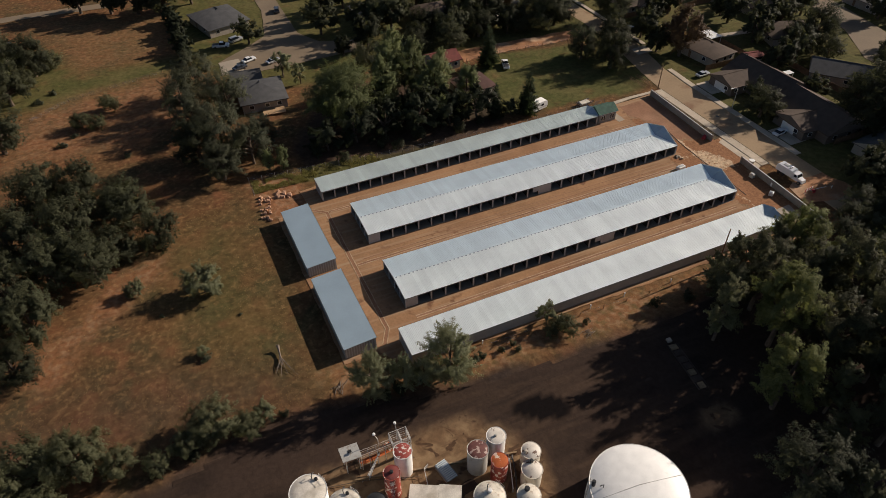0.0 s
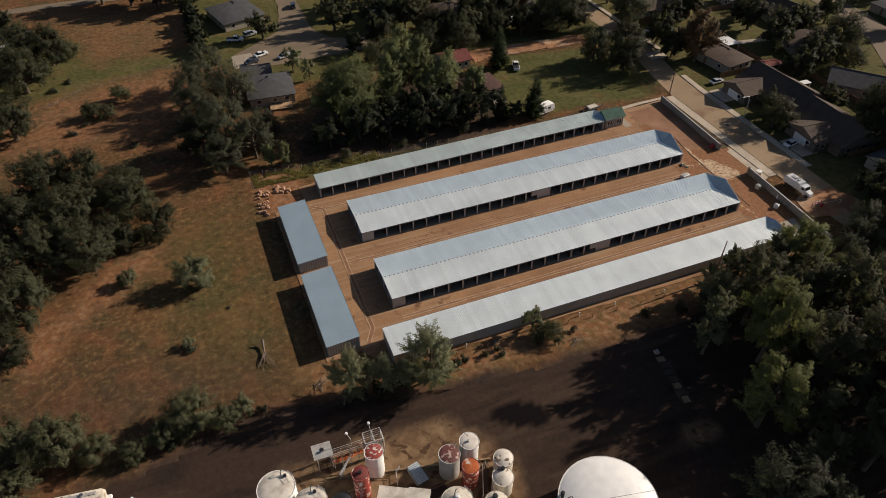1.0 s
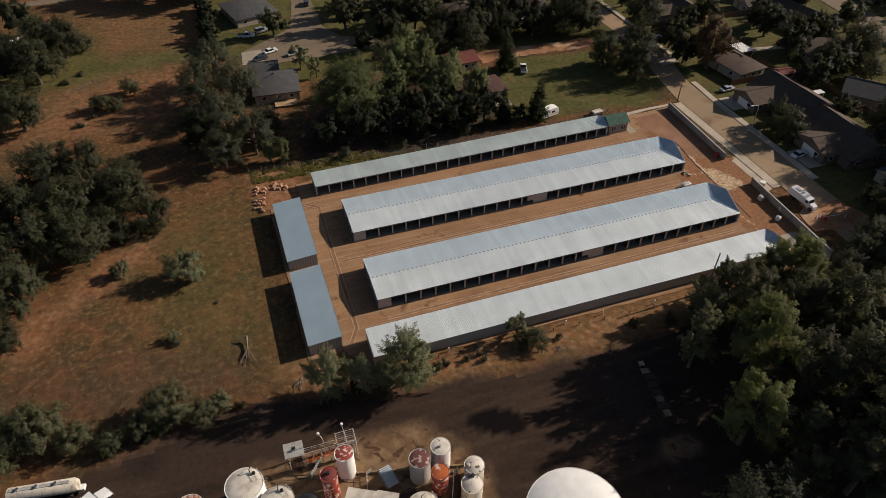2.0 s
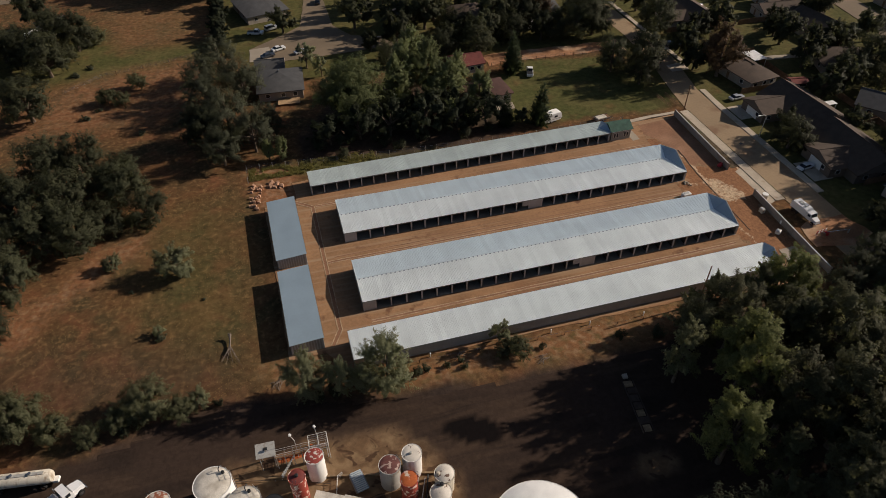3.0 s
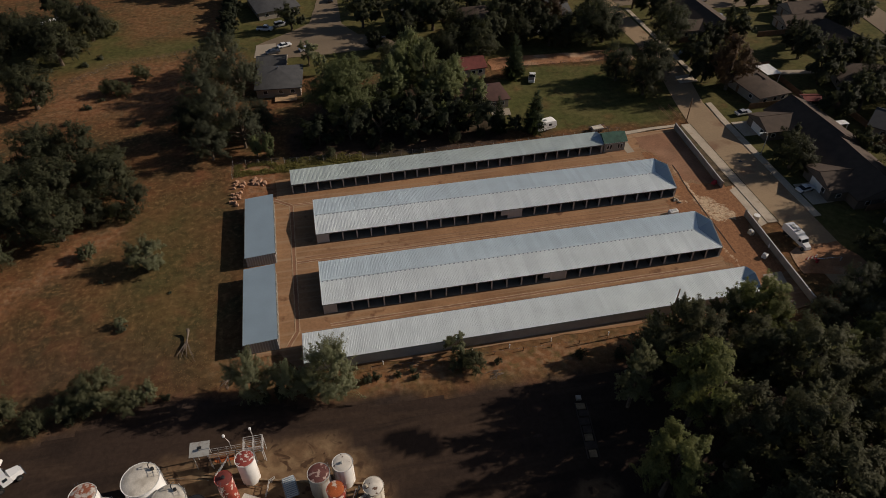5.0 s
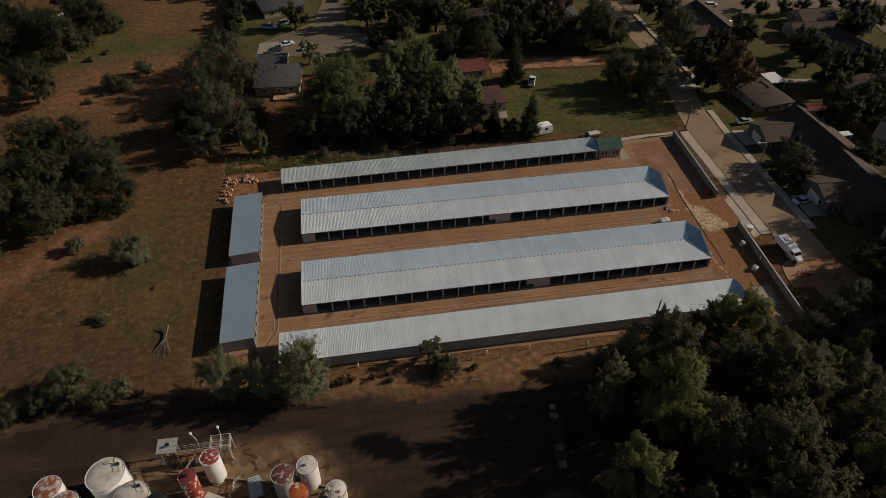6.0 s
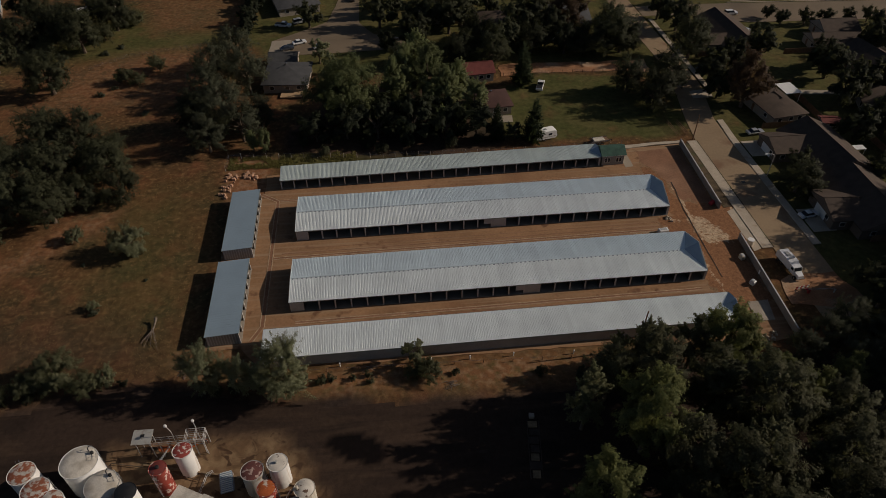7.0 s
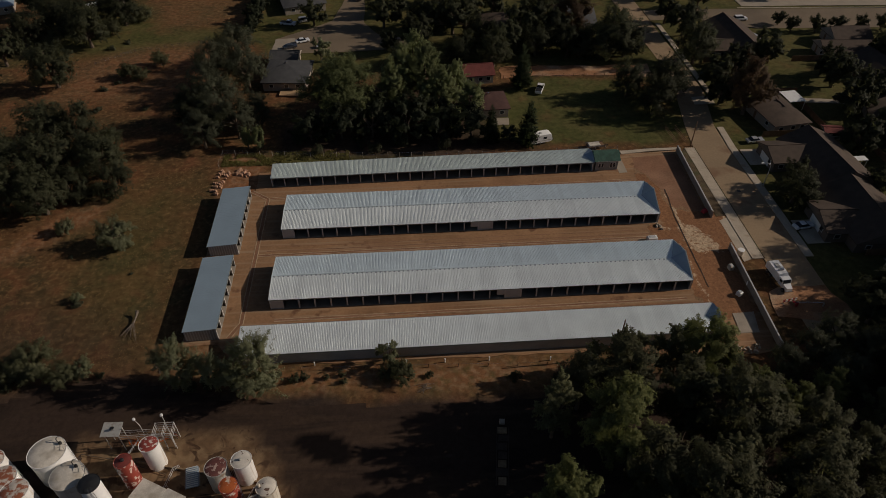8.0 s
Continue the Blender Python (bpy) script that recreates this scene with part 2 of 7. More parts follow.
def box(bm, x0, x1, y0, y1, z0, z1, bevel=0.0):
    vs = [bm.verts.new((x, y, z)) for z in (z0, z1) for x, y in ((x0, y0), (x1, y0), (x1, y1), (x0, y1))]
    faces = [bm.faces.new([vs[i] for i in f]) for f in ((3, 2, 1, 0), (4, 5, 6, 7), (0, 1, 5, 4), (1, 2, 6, 5), (2, 3, 7, 6), (3, 0, 4, 7))]
    if bevel:
        bmesh.ops.bevel(bm, geom=list({e for f in faces for e in f.edges}), offset=bevel, segments=1, affect="EDGES")
    return bm


def slab(bm, base, top):
    """A solid between two rings of as many points."""
    a, b = [bm.verts.new(p) for p in base], [bm.verts.new(p) for p in top]
    bm.faces.new(a[::-1])
    bm.faces.new(b)
    for i in range(len(a)):
        j = (i + 1) % len(a)
        bm.faces.new((a[i], a[j], b[j], b[i]))
    return bm


def tube(bm, points, radii, sides=8, caps=True):
    rings = []
    points = [Vector(p) for p in points]
    for i, p in enumerate(points):
        way = (points[min(i + 1, len(points) - 1)] - points[max(i - 1, 0)]).normalized()
        q = way.to_track_quat("Z", "Y")
        rings.append([bm.verts.new(p + q @ Vector((math.cos(a) * radii[i], math.sin(a) * radii[i], 0)))
                      for a in (k * math.tau / sides for k in range(sides))])
    for a, b in zip(rings, rings[1:]):
        for k in range(sides):
            f = bm.faces.new((a[k], a[(k + 1) % sides], b[(k + 1) % sides], b[k]))
            f.smooth = sides > 6
    if caps:
        bm.faces.new(rings[0][::-1])
        bm.faces.new(rings[-1])
    return bm


def lathe(bm, profile, sides=32, smooth=True, cx=0.0, cy=0.0):
    """A turned solid from (radius, height) pairs, from the base upwards."""
    rings = []
    for r, z in profile:
        if r < 1e-4:
            rings.append([bm.verts.new((cx, cy, z))])
        else:
            rings.append([bm.verts.new((cx + r * math.cos(k * math.tau / sides), cy + r * math.sin(k * math.tau / sides), z)) for k in range(sides)])
    for a, b in zip(rings, rings[1:]):
        for k in range(sides):
            k2 = (k + 1) % sides
            if len(a) == 1:
                f = bm.faces.new((a[0], b[k2], b[k]))
            elif len(b) == 1:
                f = bm.faces.new((a[k], a[k2], b[0]))
            else:
                f = bm.faces.new((a[k], a[k2], b[k2], b[k]))
            f.smooth = smooth
    return bm


def B():
    return bmesh.new()


# ---- ground ----
def ring(points, jitter=0.0, step=2.0, seed=0):
    """A closed outline in finer steps with an uneven edge."""
    out = []
    for (x0, y0), (x1, y1) in zip(points, points[1:] + points[:1]):
        n = max(1, int(math.hypot(x1 - x0, y1 - y0) / step))
        for k in range(n):
            x, y = x0 + (x1 - x0) * k / n, y0 + (y1 - y0) * k / n
            if jitter:
                x += jitter * noise.noise((x * 0.25, y * 0.25, seed))
                y += jitter * noise.noise((x * 0.25, y * 0.25, seed + 9))
            out.append((x, y))
    return out


def sheet(name, points, z, mat, label, category, jitter=0.0, thick=0.0, step=2.0, kind="structure"):
    """A flat patch of ground cover, with an edge down into the ground."""
    bm = B()
    pts = ring(points, jitter, step, len(points))
    slab(bm, [(x, y, z - max(thick, 0.06)) for x, y in pts], [(x, y, z) for x, y in pts])
    bmesh.ops.triangulate(bm, faces=[f for f in bm.faces if len(f.verts) > 4])
    return tagged(part(name, bm, mat), label, category, kind=kind)


def signed_distance(xs, ys, points):
    """Distance to a closed outline, negative inside."""
    best, inside = np.full(xs.shape, 1e9), np.zeros(xs.shape, bool)
    for (x0, y0), (x1, y1) in zip(points, points[1:] + points[:1]):
        dx, dy = x1 - x0, y1 - y0
        k = np.clip(((xs - x0) * dx + (ys - y0) * dy) / (dx * dx + dy * dy), 0, 1)
        best = np.minimum(best, np.hypot(xs - x0 - k * dx, ys - y0 - k * dy))
        if dy:
            inside ^= ((ys < y0) != (ys < y1)) & (xs < x0 + dx * (ys - y0) / dy)
    return np.where(inside, -best, best)


# Outlines of the covers in the plan.
LAWN = [(40, 61), (56, 57.5), (98, 52.5), (103, 62), (97, 88), (70, 92), (56, 84)]
NORTH_GRASS = [(-54, 136), (-24, 138), (-24, 168), (-66, 182)]
NORTH_GREEN = [(-95, 112), (-64, 116), (-30, 124), (-22, 126), (-24, 134), (-54, 134), (-68, 160), (-95, 160)]
FIELD_GREEN = [(-42, 40), (-24, 44), (-21, 12), (-22, -8), (-34, -4), (-44, 14)]
RED_EDGE_W = [(-72, 17), (-60, 22), (-48, 34), (-40, 38), (-44, 30), (-54, 22), (-66, 8)]
NW_DIRT = [(-19.5, 56), (-8, 54), (-8, 36), (-16, 36), (-18.5, 44)]
SOUTH_BANK = [(-21, -8), (-8, -8), (-4, -14), (60, -15.5), (66, -18), (40, -22.5), (24, -21), (8, -20.5), (-4, -18), (-17, -15)]
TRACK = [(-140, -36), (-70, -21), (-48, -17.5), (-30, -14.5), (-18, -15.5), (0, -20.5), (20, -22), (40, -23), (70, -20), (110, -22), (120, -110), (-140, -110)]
FENCE_WEEDS = [(-19, 49.5), (30, 51), (30, 54.5), (-19, 55)]
# Tree shade north of the yard, painted into the ground's dark cover.
TREE_SHADE = [(-4, 56), (14, 52), (30, 51.2), (47, 51), (52, 57), (50, 68), (46, 90), (22, 92), (6, 82), (-6, 66)]
DULL_FIELD = [(-85, -14), (-24, -14), (-24, -3), (-40, 2), (-85, 8)]
NW_FIELD = [(-76, 84), (-62, 87), (-44, 84), (-30, 94), (-28, 122), (-58, 118), (-74, 108)]
SUBURB = [(104, -40), (104, 60), (98, 95), (60, 100), (24, 98), (2, 97), (-2, 104), (-14, 113), (-22, 124), (-22, 200), (300, 200), (300, -60)]
PAD = [(-26, -28), (-14, -26.5), (-2, -28), (4.5, -32), (6.8, -37.5), (5.5, -46), (-6, -47), (-30, -44)]

inner_x, inner_y = np.arange(-112.0, 232.1, 1.1), np.arange(-80.0, 192.1, 1.1)
outer = np.array([30.0, 80.0, 200.0, 600.0, 2000.0])
gx = np.concatenate([inner_x[0] - outer[::-1], inner_x, inner_x[-1] + outer])
gy = np.concatenate([inner_y[0] - outer[::-1], inner_y, inner_y[-1] + outer])
X, Y = np.meshgrid(gx, gy)
wob = np.array([noise.noise((x * 0.11, y * 0.11, 3.0)) * 2.2 + noise.noise((x * 0.4, y * 0.4, 5.0)) * 1.2 for x, y in zip(X.ravel(), Y.ravel())]).reshape(X.shape)


def soft(points, width):
    return np.clip(0.5 - (signed_distance(X, Y, points) + wob) / width, 0, 1)


green = np.clip(soft(LAWN, 2) + 0.9 * soft(NORTH_GREEN, 10) + 0.25 * soft(NORTH_GRASS, 12) + 0.42 * soft(FIELD_GREEN, 14) + soft(FENCE_WEEDS, 1.5) + 0.9 * soft(SUBURB, 4) + 0.6 * soft(SOUTH_BANK, 4), 0, 1)
bare = np.clip(0.3 * soft(NORTH_GRASS, 8) + 0.5 * soft(NW_FIELD, 10) + soft(NW_DIRT, 3) + 0.8 * soft(SOUTH_BANK, 4) + 0.8 * soft(RED_EDGE_W, 6), 0, 1)
dark = np.maximum(soft(TRACK, 3), np.maximum(0.85 * soft(TREE_SHADE, 3), 0.42 * soft(DULL_FIELD, 12)))
YARD_FLAT = [(-24, -20), (120, -24), (120, 66), (-24, 58)]
relief = 0.12 * np.clip(signed_distance(X, Y, YARD_FLAT) / 8, 0, 1) * wob / 2.2 - 0.06
relief = np.where(relief > 0.03, 0.03, relief) - 0.02
me = bpy.data.meshes.new("ground")
nx, ny = len(gx), len(gy)
idx = np.arange(nx * ny).reshape(ny, nx)
quads = np.stack([idx[:-1, :-1], idx[:-1, 1:], idx[1:, 1:], idx[1:, :-1]], -1).reshape(-1, 4)
me.from_pydata(np.stack([X, Y, relief], -1).reshape(-1, 3).tolist(), [], quads.tolist())
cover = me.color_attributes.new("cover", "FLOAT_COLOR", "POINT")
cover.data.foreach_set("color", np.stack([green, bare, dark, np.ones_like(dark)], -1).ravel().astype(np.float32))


def ground_material():
    m = bpy.data.materials.new("field_ground")
    m.use_nodes = True
    t = m.node_tree
    N, L = t.nodes.new, t.links.new
    bsdf = t.nodes["Principled BSDF"]
    bsdf.inputs["Roughness"].default_value, bsdf.inputs["Specular IOR Level"].default_value = 1.0, 0.1
    pos = N("ShaderNodeNewGeometry").outputs["Position"]
    attr = N("ShaderNodeVertexColor")
    attr.layer_name = "cover"
    sep = N("ShaderNodeSeparateColor")
    L(attr.outputs[0], sep.inputs[0])

    def noise_at(s, detail=5.0):
        n = N("ShaderNodeTexNoise")
        n.inputs["Scale"].default_value, n.inputs["Detail"].default_value = s, detail
        L(pos, n.inputs["Vector"])
        return n.outputs["Fac"]

    def ramp(fac, lo, hi, a=0.0, b=1.0):
        r = N("ShaderNodeMapRange")
        for key, v in (("From Min", lo), ("From Max", hi), ("To Min", a), ("To Max", b)):
            r.inputs[key].default_value = v
        L(fac, r.inputs["Value"])
        return r.outputs[0]

    def mix(fac, a, b, kind="MIX"):
        x = N("ShaderNodeMix")
        x.data_type, x.blend_type = "RGBA", kind
        for value, slot in ((fac, x.inputs[0]), (a, x.inputs[6]), (b, x.inputs[7])):
            if isinstance(value, bpy.types.NodeSocket):
                L(value, slot)
            elif isinstance(value, float):
                slot.default_value = value
            else:
                slot.default_value = (*value, 1)
        return x.outputs[2]

    def times(a, b):
        x = N("ShaderNodeMath")
        x.operation = "MULTIPLY"
        L(a, x.inputs[0])
        L(b, x.inputs[1])
        return x.outputs[0]

    dry = mix(ramp(noise_at(0.09), 0.38, 0.62), (0.132, 0.066, 0.029), (0.076, 0.054, 0.025))
    dry = mix(ramp(noise_at(0.16), 0.5, 0.68), dry, (0.155, 0.07, 0.033))
    dry = mix(ramp(noise_at(0.9, 9.0), 0.52, 0.78), dry, (0.25, 0.146, 0.063))
    lawn = mix(ramp(noise_at(0.12), 0.4, 0.65), (0.076, 0.079, 0.025), (0.108, 0.096, 0.035))
    col = mix(times(sep.outputs[0], ramp(noise_at(0.2), 0.12, 0.45)), dry, lawn)
    col = mix(times(sep.outputs[1], ramp(noise_at(0.5), 0.25, 0.5)), col, mix(ramp(noise_at(0.8), 0.45, 0.6), (0.24, 0.11, 0.052), (0.29, 0.165, 0.092)))
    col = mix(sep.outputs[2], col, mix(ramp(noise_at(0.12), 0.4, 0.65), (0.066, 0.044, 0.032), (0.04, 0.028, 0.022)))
    col = mix(1.0, col, mix(ramp(noise_at(0.7, 6.0), 0.3, 0.7), (0.74, 0.74, 0.74), (1.25, 1.25, 1.25)), "MULTIPLY")
    col = mix(1.0, col, mix(ramp(noise_at(5.0), 0.3, 0.7), (0.84, 0.84, 0.84), (1.16, 1.16, 1.16)), "MULTIPLY")
    L(col, bsdf.inputs["Base Color"])
    b = N("ShaderNodeBump")
    b.inputs["Strength"].default_value, b.inputs["Distance"].default_value = 0.45, 0.12
    L(noise_at(0.9, 8.0), b.inputs["Height"])
    L(b.outputs[0], bsdf.inputs["Normal"])
    return m


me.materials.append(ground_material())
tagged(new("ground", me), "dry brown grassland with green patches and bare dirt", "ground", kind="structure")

# The graded yard between the sheds, and its concrete gutters.
sheet("yard", [(-16, 38.5), (-8.5, 38.5), (-8.5, 46.5), (-5.5, 46.8), (82.5, 48.8), (98.5, 50), (97.5, 22), (97.2, 10), (95, -16.5), (88, -17), (60, -14.6), (-4.5, -13.6),
               (-8.5, -8.3), (-15.3, -8.3), (-15.6, 14.5)], 0.01, M_YARD, "graded tan dirt yard between the storage sheds", "yard", 0.5, 0.1)
# Churned dirt with pale spilled concrete at the yard's entrance: a fine sheet whose cover says how red or pale it is.
ex, ey = np.arange(80.0, 99.61, 0.4), np.arange(-9.0, 43.0, 0.4)
EX, EY = np.meshgrid(ex, ey)
stir = np.array([noise.noise((x * 0.3, y * 0.3, 9.0)) * 1.6 + noise.noise((x * 0.9, y * 0.9, 1.0)) * 0.9 for x, y in zip(EX.ravel(), EY.ravel())]).reshape(EX.shape)
CHURN = [(83.8, 43), (87, 37), (88.5, 27), (95.6, 23.3), (99.5, 23), (99.5, 9.0), (95.2, 10.5), (95.2, -7), (85.5, -8), (84.2, 0), (84.2, 12.6), (81.5, 14.4), (81.5, 20.5), (84.2, 21.2), (84.2, 34)]
SPILL = [(87.9, 19.6), (90.2, 19.8), (92.6, 16.4), (94.4, 12.8), (93.4, 11.2), (90.4, 11.0), (88.2, 12.6)]
churn = np.clip(0.5 - (signed_distance(EX, EY, CHURN) + stir) / 1.6, 0, 1)
spill = np.clip(0.62 - (signed_distance(EX, EY, SPILL) + 0.8 * stir) / 3.0, 0, 0.62)
spill = np.maximum(spill, 0.85 * np.clip(1.3 - np.abs(EX - 88.5 - 0.35 * stir) / 0.45, 0, 1) * (EY > 19) * (EY < 31.5))
spill = np.maximum(spill, 0.5 * np.clip(1.2 - np.abs(EX - 86.0 - 0.6 * stir) / 0.9, 0, 1) * (EY < 14))
spill = np.maximum(spill, 0.5 * np.clip(1.2 - np.hypot((EX - 85) / 3.0, (EY - 19) / 1.6), 0, 1))
spill = np.maximum(spill, 0.62 * np.clip(1.25 - np.abs(EX - 98.9 + 0.3 * stir) / 0.7, 0, 1) * (EY < 23) * (EY > 8))
me = bpy.data.meshes.new("entrance_dirt")
num = np.arange(EX.size).reshape(EX.shape)
some = churn > 0.02
cells = some[:-1, :-1] & some[1:, :-1] & some[:-1, 1:] & some[1:, 1:]
quads = np.stack([num[:-1, :-1], num[:-1, 1:], num[1:, 1:], num[1:, :-1]], -1)[cells]
me.from_pydata(np.stack([EX, EY, 0.03 + 0.035 * np.clip(stir, -0.2, 1.5) * churn], -1).reshape(-1, 3).tolist(), [], quads.tolist())
cover = me.color_attributes.new("cover", "FLOAT_COLOR", "POINT")
cover.data.foreach_set("color", np.stack([churn, spill, 0 * spill, 0 * spill + 1], -1).ravel().astype(np.float32))


def cover_material(name, base, layers, fine=1.6, bump=0.04):
    """Dirt whose layers break through where the cover and a noise together pass a half."""
    m = bpy.data.materials.new(name)
    m.use_nodes = True
    t = m.node_tree
    N, L = t.nodes.new, t.links.new
    bsdf = t.nodes["Principled BSDF"]
    bsdf.inputs["Roughness"].default_value, bsdf.inputs["Specular IOR Level"].default_value = 0.95, 0.15
    pos = N("ShaderNodeNewGeometry").outputs["Position"]
    attr = N("ShaderNodeVertexColor")
    attr.layer_name = "cover"
    sep = N("ShaderNodeSeparateColor")
    L(attr.outputs[0], sep.inputs[0])

    def noise_at(s, detail=6.0):
        n = N("ShaderNodeTexNoise")
        n.inputs["Scale"].default_value, n.inputs["Detail"].default_value = s, detail
        n.inputs["Distortion"].default_value = 0.8
        L(pos, n.inputs["Vector"])
        return n.outputs["Fac"]

    def mix(fac, a, b, kind="MIX"):
        x = N("ShaderNodeMix")
        x.data_type, x.blend_type = "RGBA", kind
        for value, slot in ((fac, x.inputs[0]), (a, x.inputs[6]), (b, x.inputs[7])):
            if isinstance(value, bpy.types.NodeSocket):
                L(value, slot)
            elif isinstance(value, float):
                slot.default_value = value
            else:
                slot.default_value = (*value, 1)
        return x.outputs[2]

    def ramp(fac, lo, hi):
        r = N("ShaderNodeMapRange")
        r.inputs["From Min"].default_value, r.inputs["From Max"].default_value = lo, hi
        L(fac, r.inputs["Value"])
        return r.outputs[0]

    col = mix(ramp(noise_at(0.3), 0.4, 0.62), base, tuple(0.8 * c for c in base))
    for slot, colour, scale in layers:
        add = N("ShaderNodeMath")
        add.operation = "ADD"
        L(sep.outputs[slot], add.inputs[0])
        L(noise_at(scale), add.inputs[1])
        col = mix(ramp(add.outputs[0], 0.92, 1.14), col, colour)
    col = mix(1.0, col, mix(ramp(noise_at(fine), 0.3, 0.7), (0.75, 0.75, 0.75), (1.25, 1.25, 1.25)), "MULTIPLY")
    col = mix(1.0, col, mix(ramp(noise_at(fine * 4), 0.3, 0.7), (0.85, 0.85, 0.85), (1.15, 1.15, 1.15)), "MULTIPLY")
    L(col, bsdf.inputs["Base Color"])
    b = N("ShaderNodeBump")
    b.inputs["Strength"].default_value, b.inputs["Distance"].default_value = 0.8, bump
    L(noise_at(fine * 1.5, 7.0), b.inputs["Height"])
    L(b.outputs[0], bsdf.inputs["Normal"])
    return m


me.materials.append(cover_material("churned_entrance_dirt", (0.285, 0.175, 0.098), ((0, (0.25, 0.122, 0.06), 0.35), (1, (0.5, 0.37, 0.24), 1.3))))
tagged(new("entrance_dirt", me), "churned red dirt with pale broken concrete at the yard entrance", "dirt", kind="structure")
sheet("drain_groove", [(88.9, 33.4), (87.95, 24.4), (87.5, 11.0), (87.35, 0.4), (87.55, 0.4), (87.75, 11.0), (88.2, 24.4), (89.15, 33.4)], 0.08, M_TRACK, "narrow dark drain groove in the churned dirt", "drain", 0.2, 0.08, 0.8)
# Gutters in the yard: a dark bed between two pale concrete lips.
def strip(name, points, a, b, z, mat, label):
    """A low band that follows a line between the offsets a and b, in short uneven lengths."""
    line = []
    for (x0, y0), (x1, y1) in zip(points, points[1:]):
        n = max(1, int(math.hypot(x1 - x0, y1 - y0) / 1.2))
        line += [(x0 + (x1 - x0) * k / n, y0 + (y1 - y0) * k / n) for k in range(n)]
    line.append(points[-1])
    bm, rows = B(), []
    for k, (x, y) in enumerate(line):
        (x0, y0), (x1, y1) = line[max(k - 1, 0)], line[min(k + 1, len(line) - 1)]
        d = math.hypot(x1 - x0, y1 - y0)
        u, v, w = -(y1 - y0) / d, (x1 - x0) / d, 0.08 * noise.noise((x * 0.4, y * 0.4, 6.0))
        rows.append([bm.verts.new((x + (o + w) * u, y + (o + w) * v, h)) for o, h in ((a, z - 0.1), (a, z), (b, z), (b, z - 0.1))])
    for p, q in zip(rows, rows[1:]):
        for k in range(3):
            bm.faces.new((p[k + 1], p[k], q[k], q[k + 1]))
    bmesh.ops.recalc_face_normals(bm, faces=bm.faces[:])
    return tagged(part(name, bm, mat), label, "gutter", kind="structure")


def lane_gutter(points, width):
    strip("gutter_bed", points, -width / 2 + 0.1, width / 2 - 0.1, 0.02, M_REDYARD, "dark dirt bed of a yard gutter")
    for o in (-width / 2, width / 2):
        strip("gutter_lip", points, o - 0.1, o + 0.1, 0.05, M_GUTTER, "pale concrete lip of a yard gutter")


lane_gutter([(-9.3, 39.0), (-5.2, 35.8), (-5.2, -3.3), (-7.0, -6.9)], 0.8)
for y0, y1 in ((15.9, 16.4), (35.9, 37.8), (-2.9, -2.4)):
    lane_gutter([(-4.6 if y0 > 0 else 1.0, y0), (40, (y0 + y1) / 2), (82, y1)], 0.6)
# Narrow dark wheel ruts beside the gutters.
for pts in ([(-3, 17.3), (-3, 17.05), (82, 17.5), (82, 17.75)], [(2, -3.8), (2, -4.0), (82, -3.6), (82, -3.4)], [(2, 18.6), (2, 18.45), (82, 18.9), (82, 19.05)]):
    sheet("rut", pts, 0.02, M_REDYARD, "narrow dark rut in the yard dirt", "rut", 0.12, 0.08, 1.2)
rx, ry = np.arange(-112.0, 120.0, 1.0), np.arange(-80.0, -12.0, 1.0)
RX, RY = np.meshgrid(rx, ry)
sway = np.array([noise.noise((x * 0.13, y * 0.13, 7.0)) * 2.5 + noise.noise((x * 0.45, y * 0.45, 2.0)) * 1.4 for x, y in zip(RX.ravel(), RY.ravel())]).reshape(RX.shape)
ROAD_EDGE = [(-140, -38), (-70, -22.5), (-48, -19), (-30, -15.5), (-17, -16.8), (0, -21.5), (20, -23), (40, -24), (70, -21.5), (125, -23), (125, -110), (-140, -110)]
inside = signed_distance(RX, RY, ROAD_EDGE) < 0
pad = np.clip(0.5 - (signed_distance(RX, RY, PAD) + sway) / 3.0, 0, 1)
pad = np.maximum(pad, np.clip(1.4 - np.hypot((RX - 38.5) / 3.4, (RY + 45.2) / 2.0) + 0.1 * sway, 0, 0.8))
wet = np.clip(1.4 - np.hypot((RX - 12.6) / 3.9, (RY + 31.2 + 0.3 * (RX - 12.6)) / 2.0) - 0.12 * sway, 0, 1) * 5.0
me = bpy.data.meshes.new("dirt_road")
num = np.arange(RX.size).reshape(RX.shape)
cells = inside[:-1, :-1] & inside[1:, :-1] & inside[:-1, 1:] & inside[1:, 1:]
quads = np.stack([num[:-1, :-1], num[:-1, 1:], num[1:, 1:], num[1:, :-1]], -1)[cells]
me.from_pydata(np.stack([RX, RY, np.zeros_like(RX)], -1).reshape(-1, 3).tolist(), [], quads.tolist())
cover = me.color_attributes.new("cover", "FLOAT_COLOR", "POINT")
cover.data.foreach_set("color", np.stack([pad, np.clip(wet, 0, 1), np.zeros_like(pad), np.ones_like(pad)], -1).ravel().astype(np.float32))


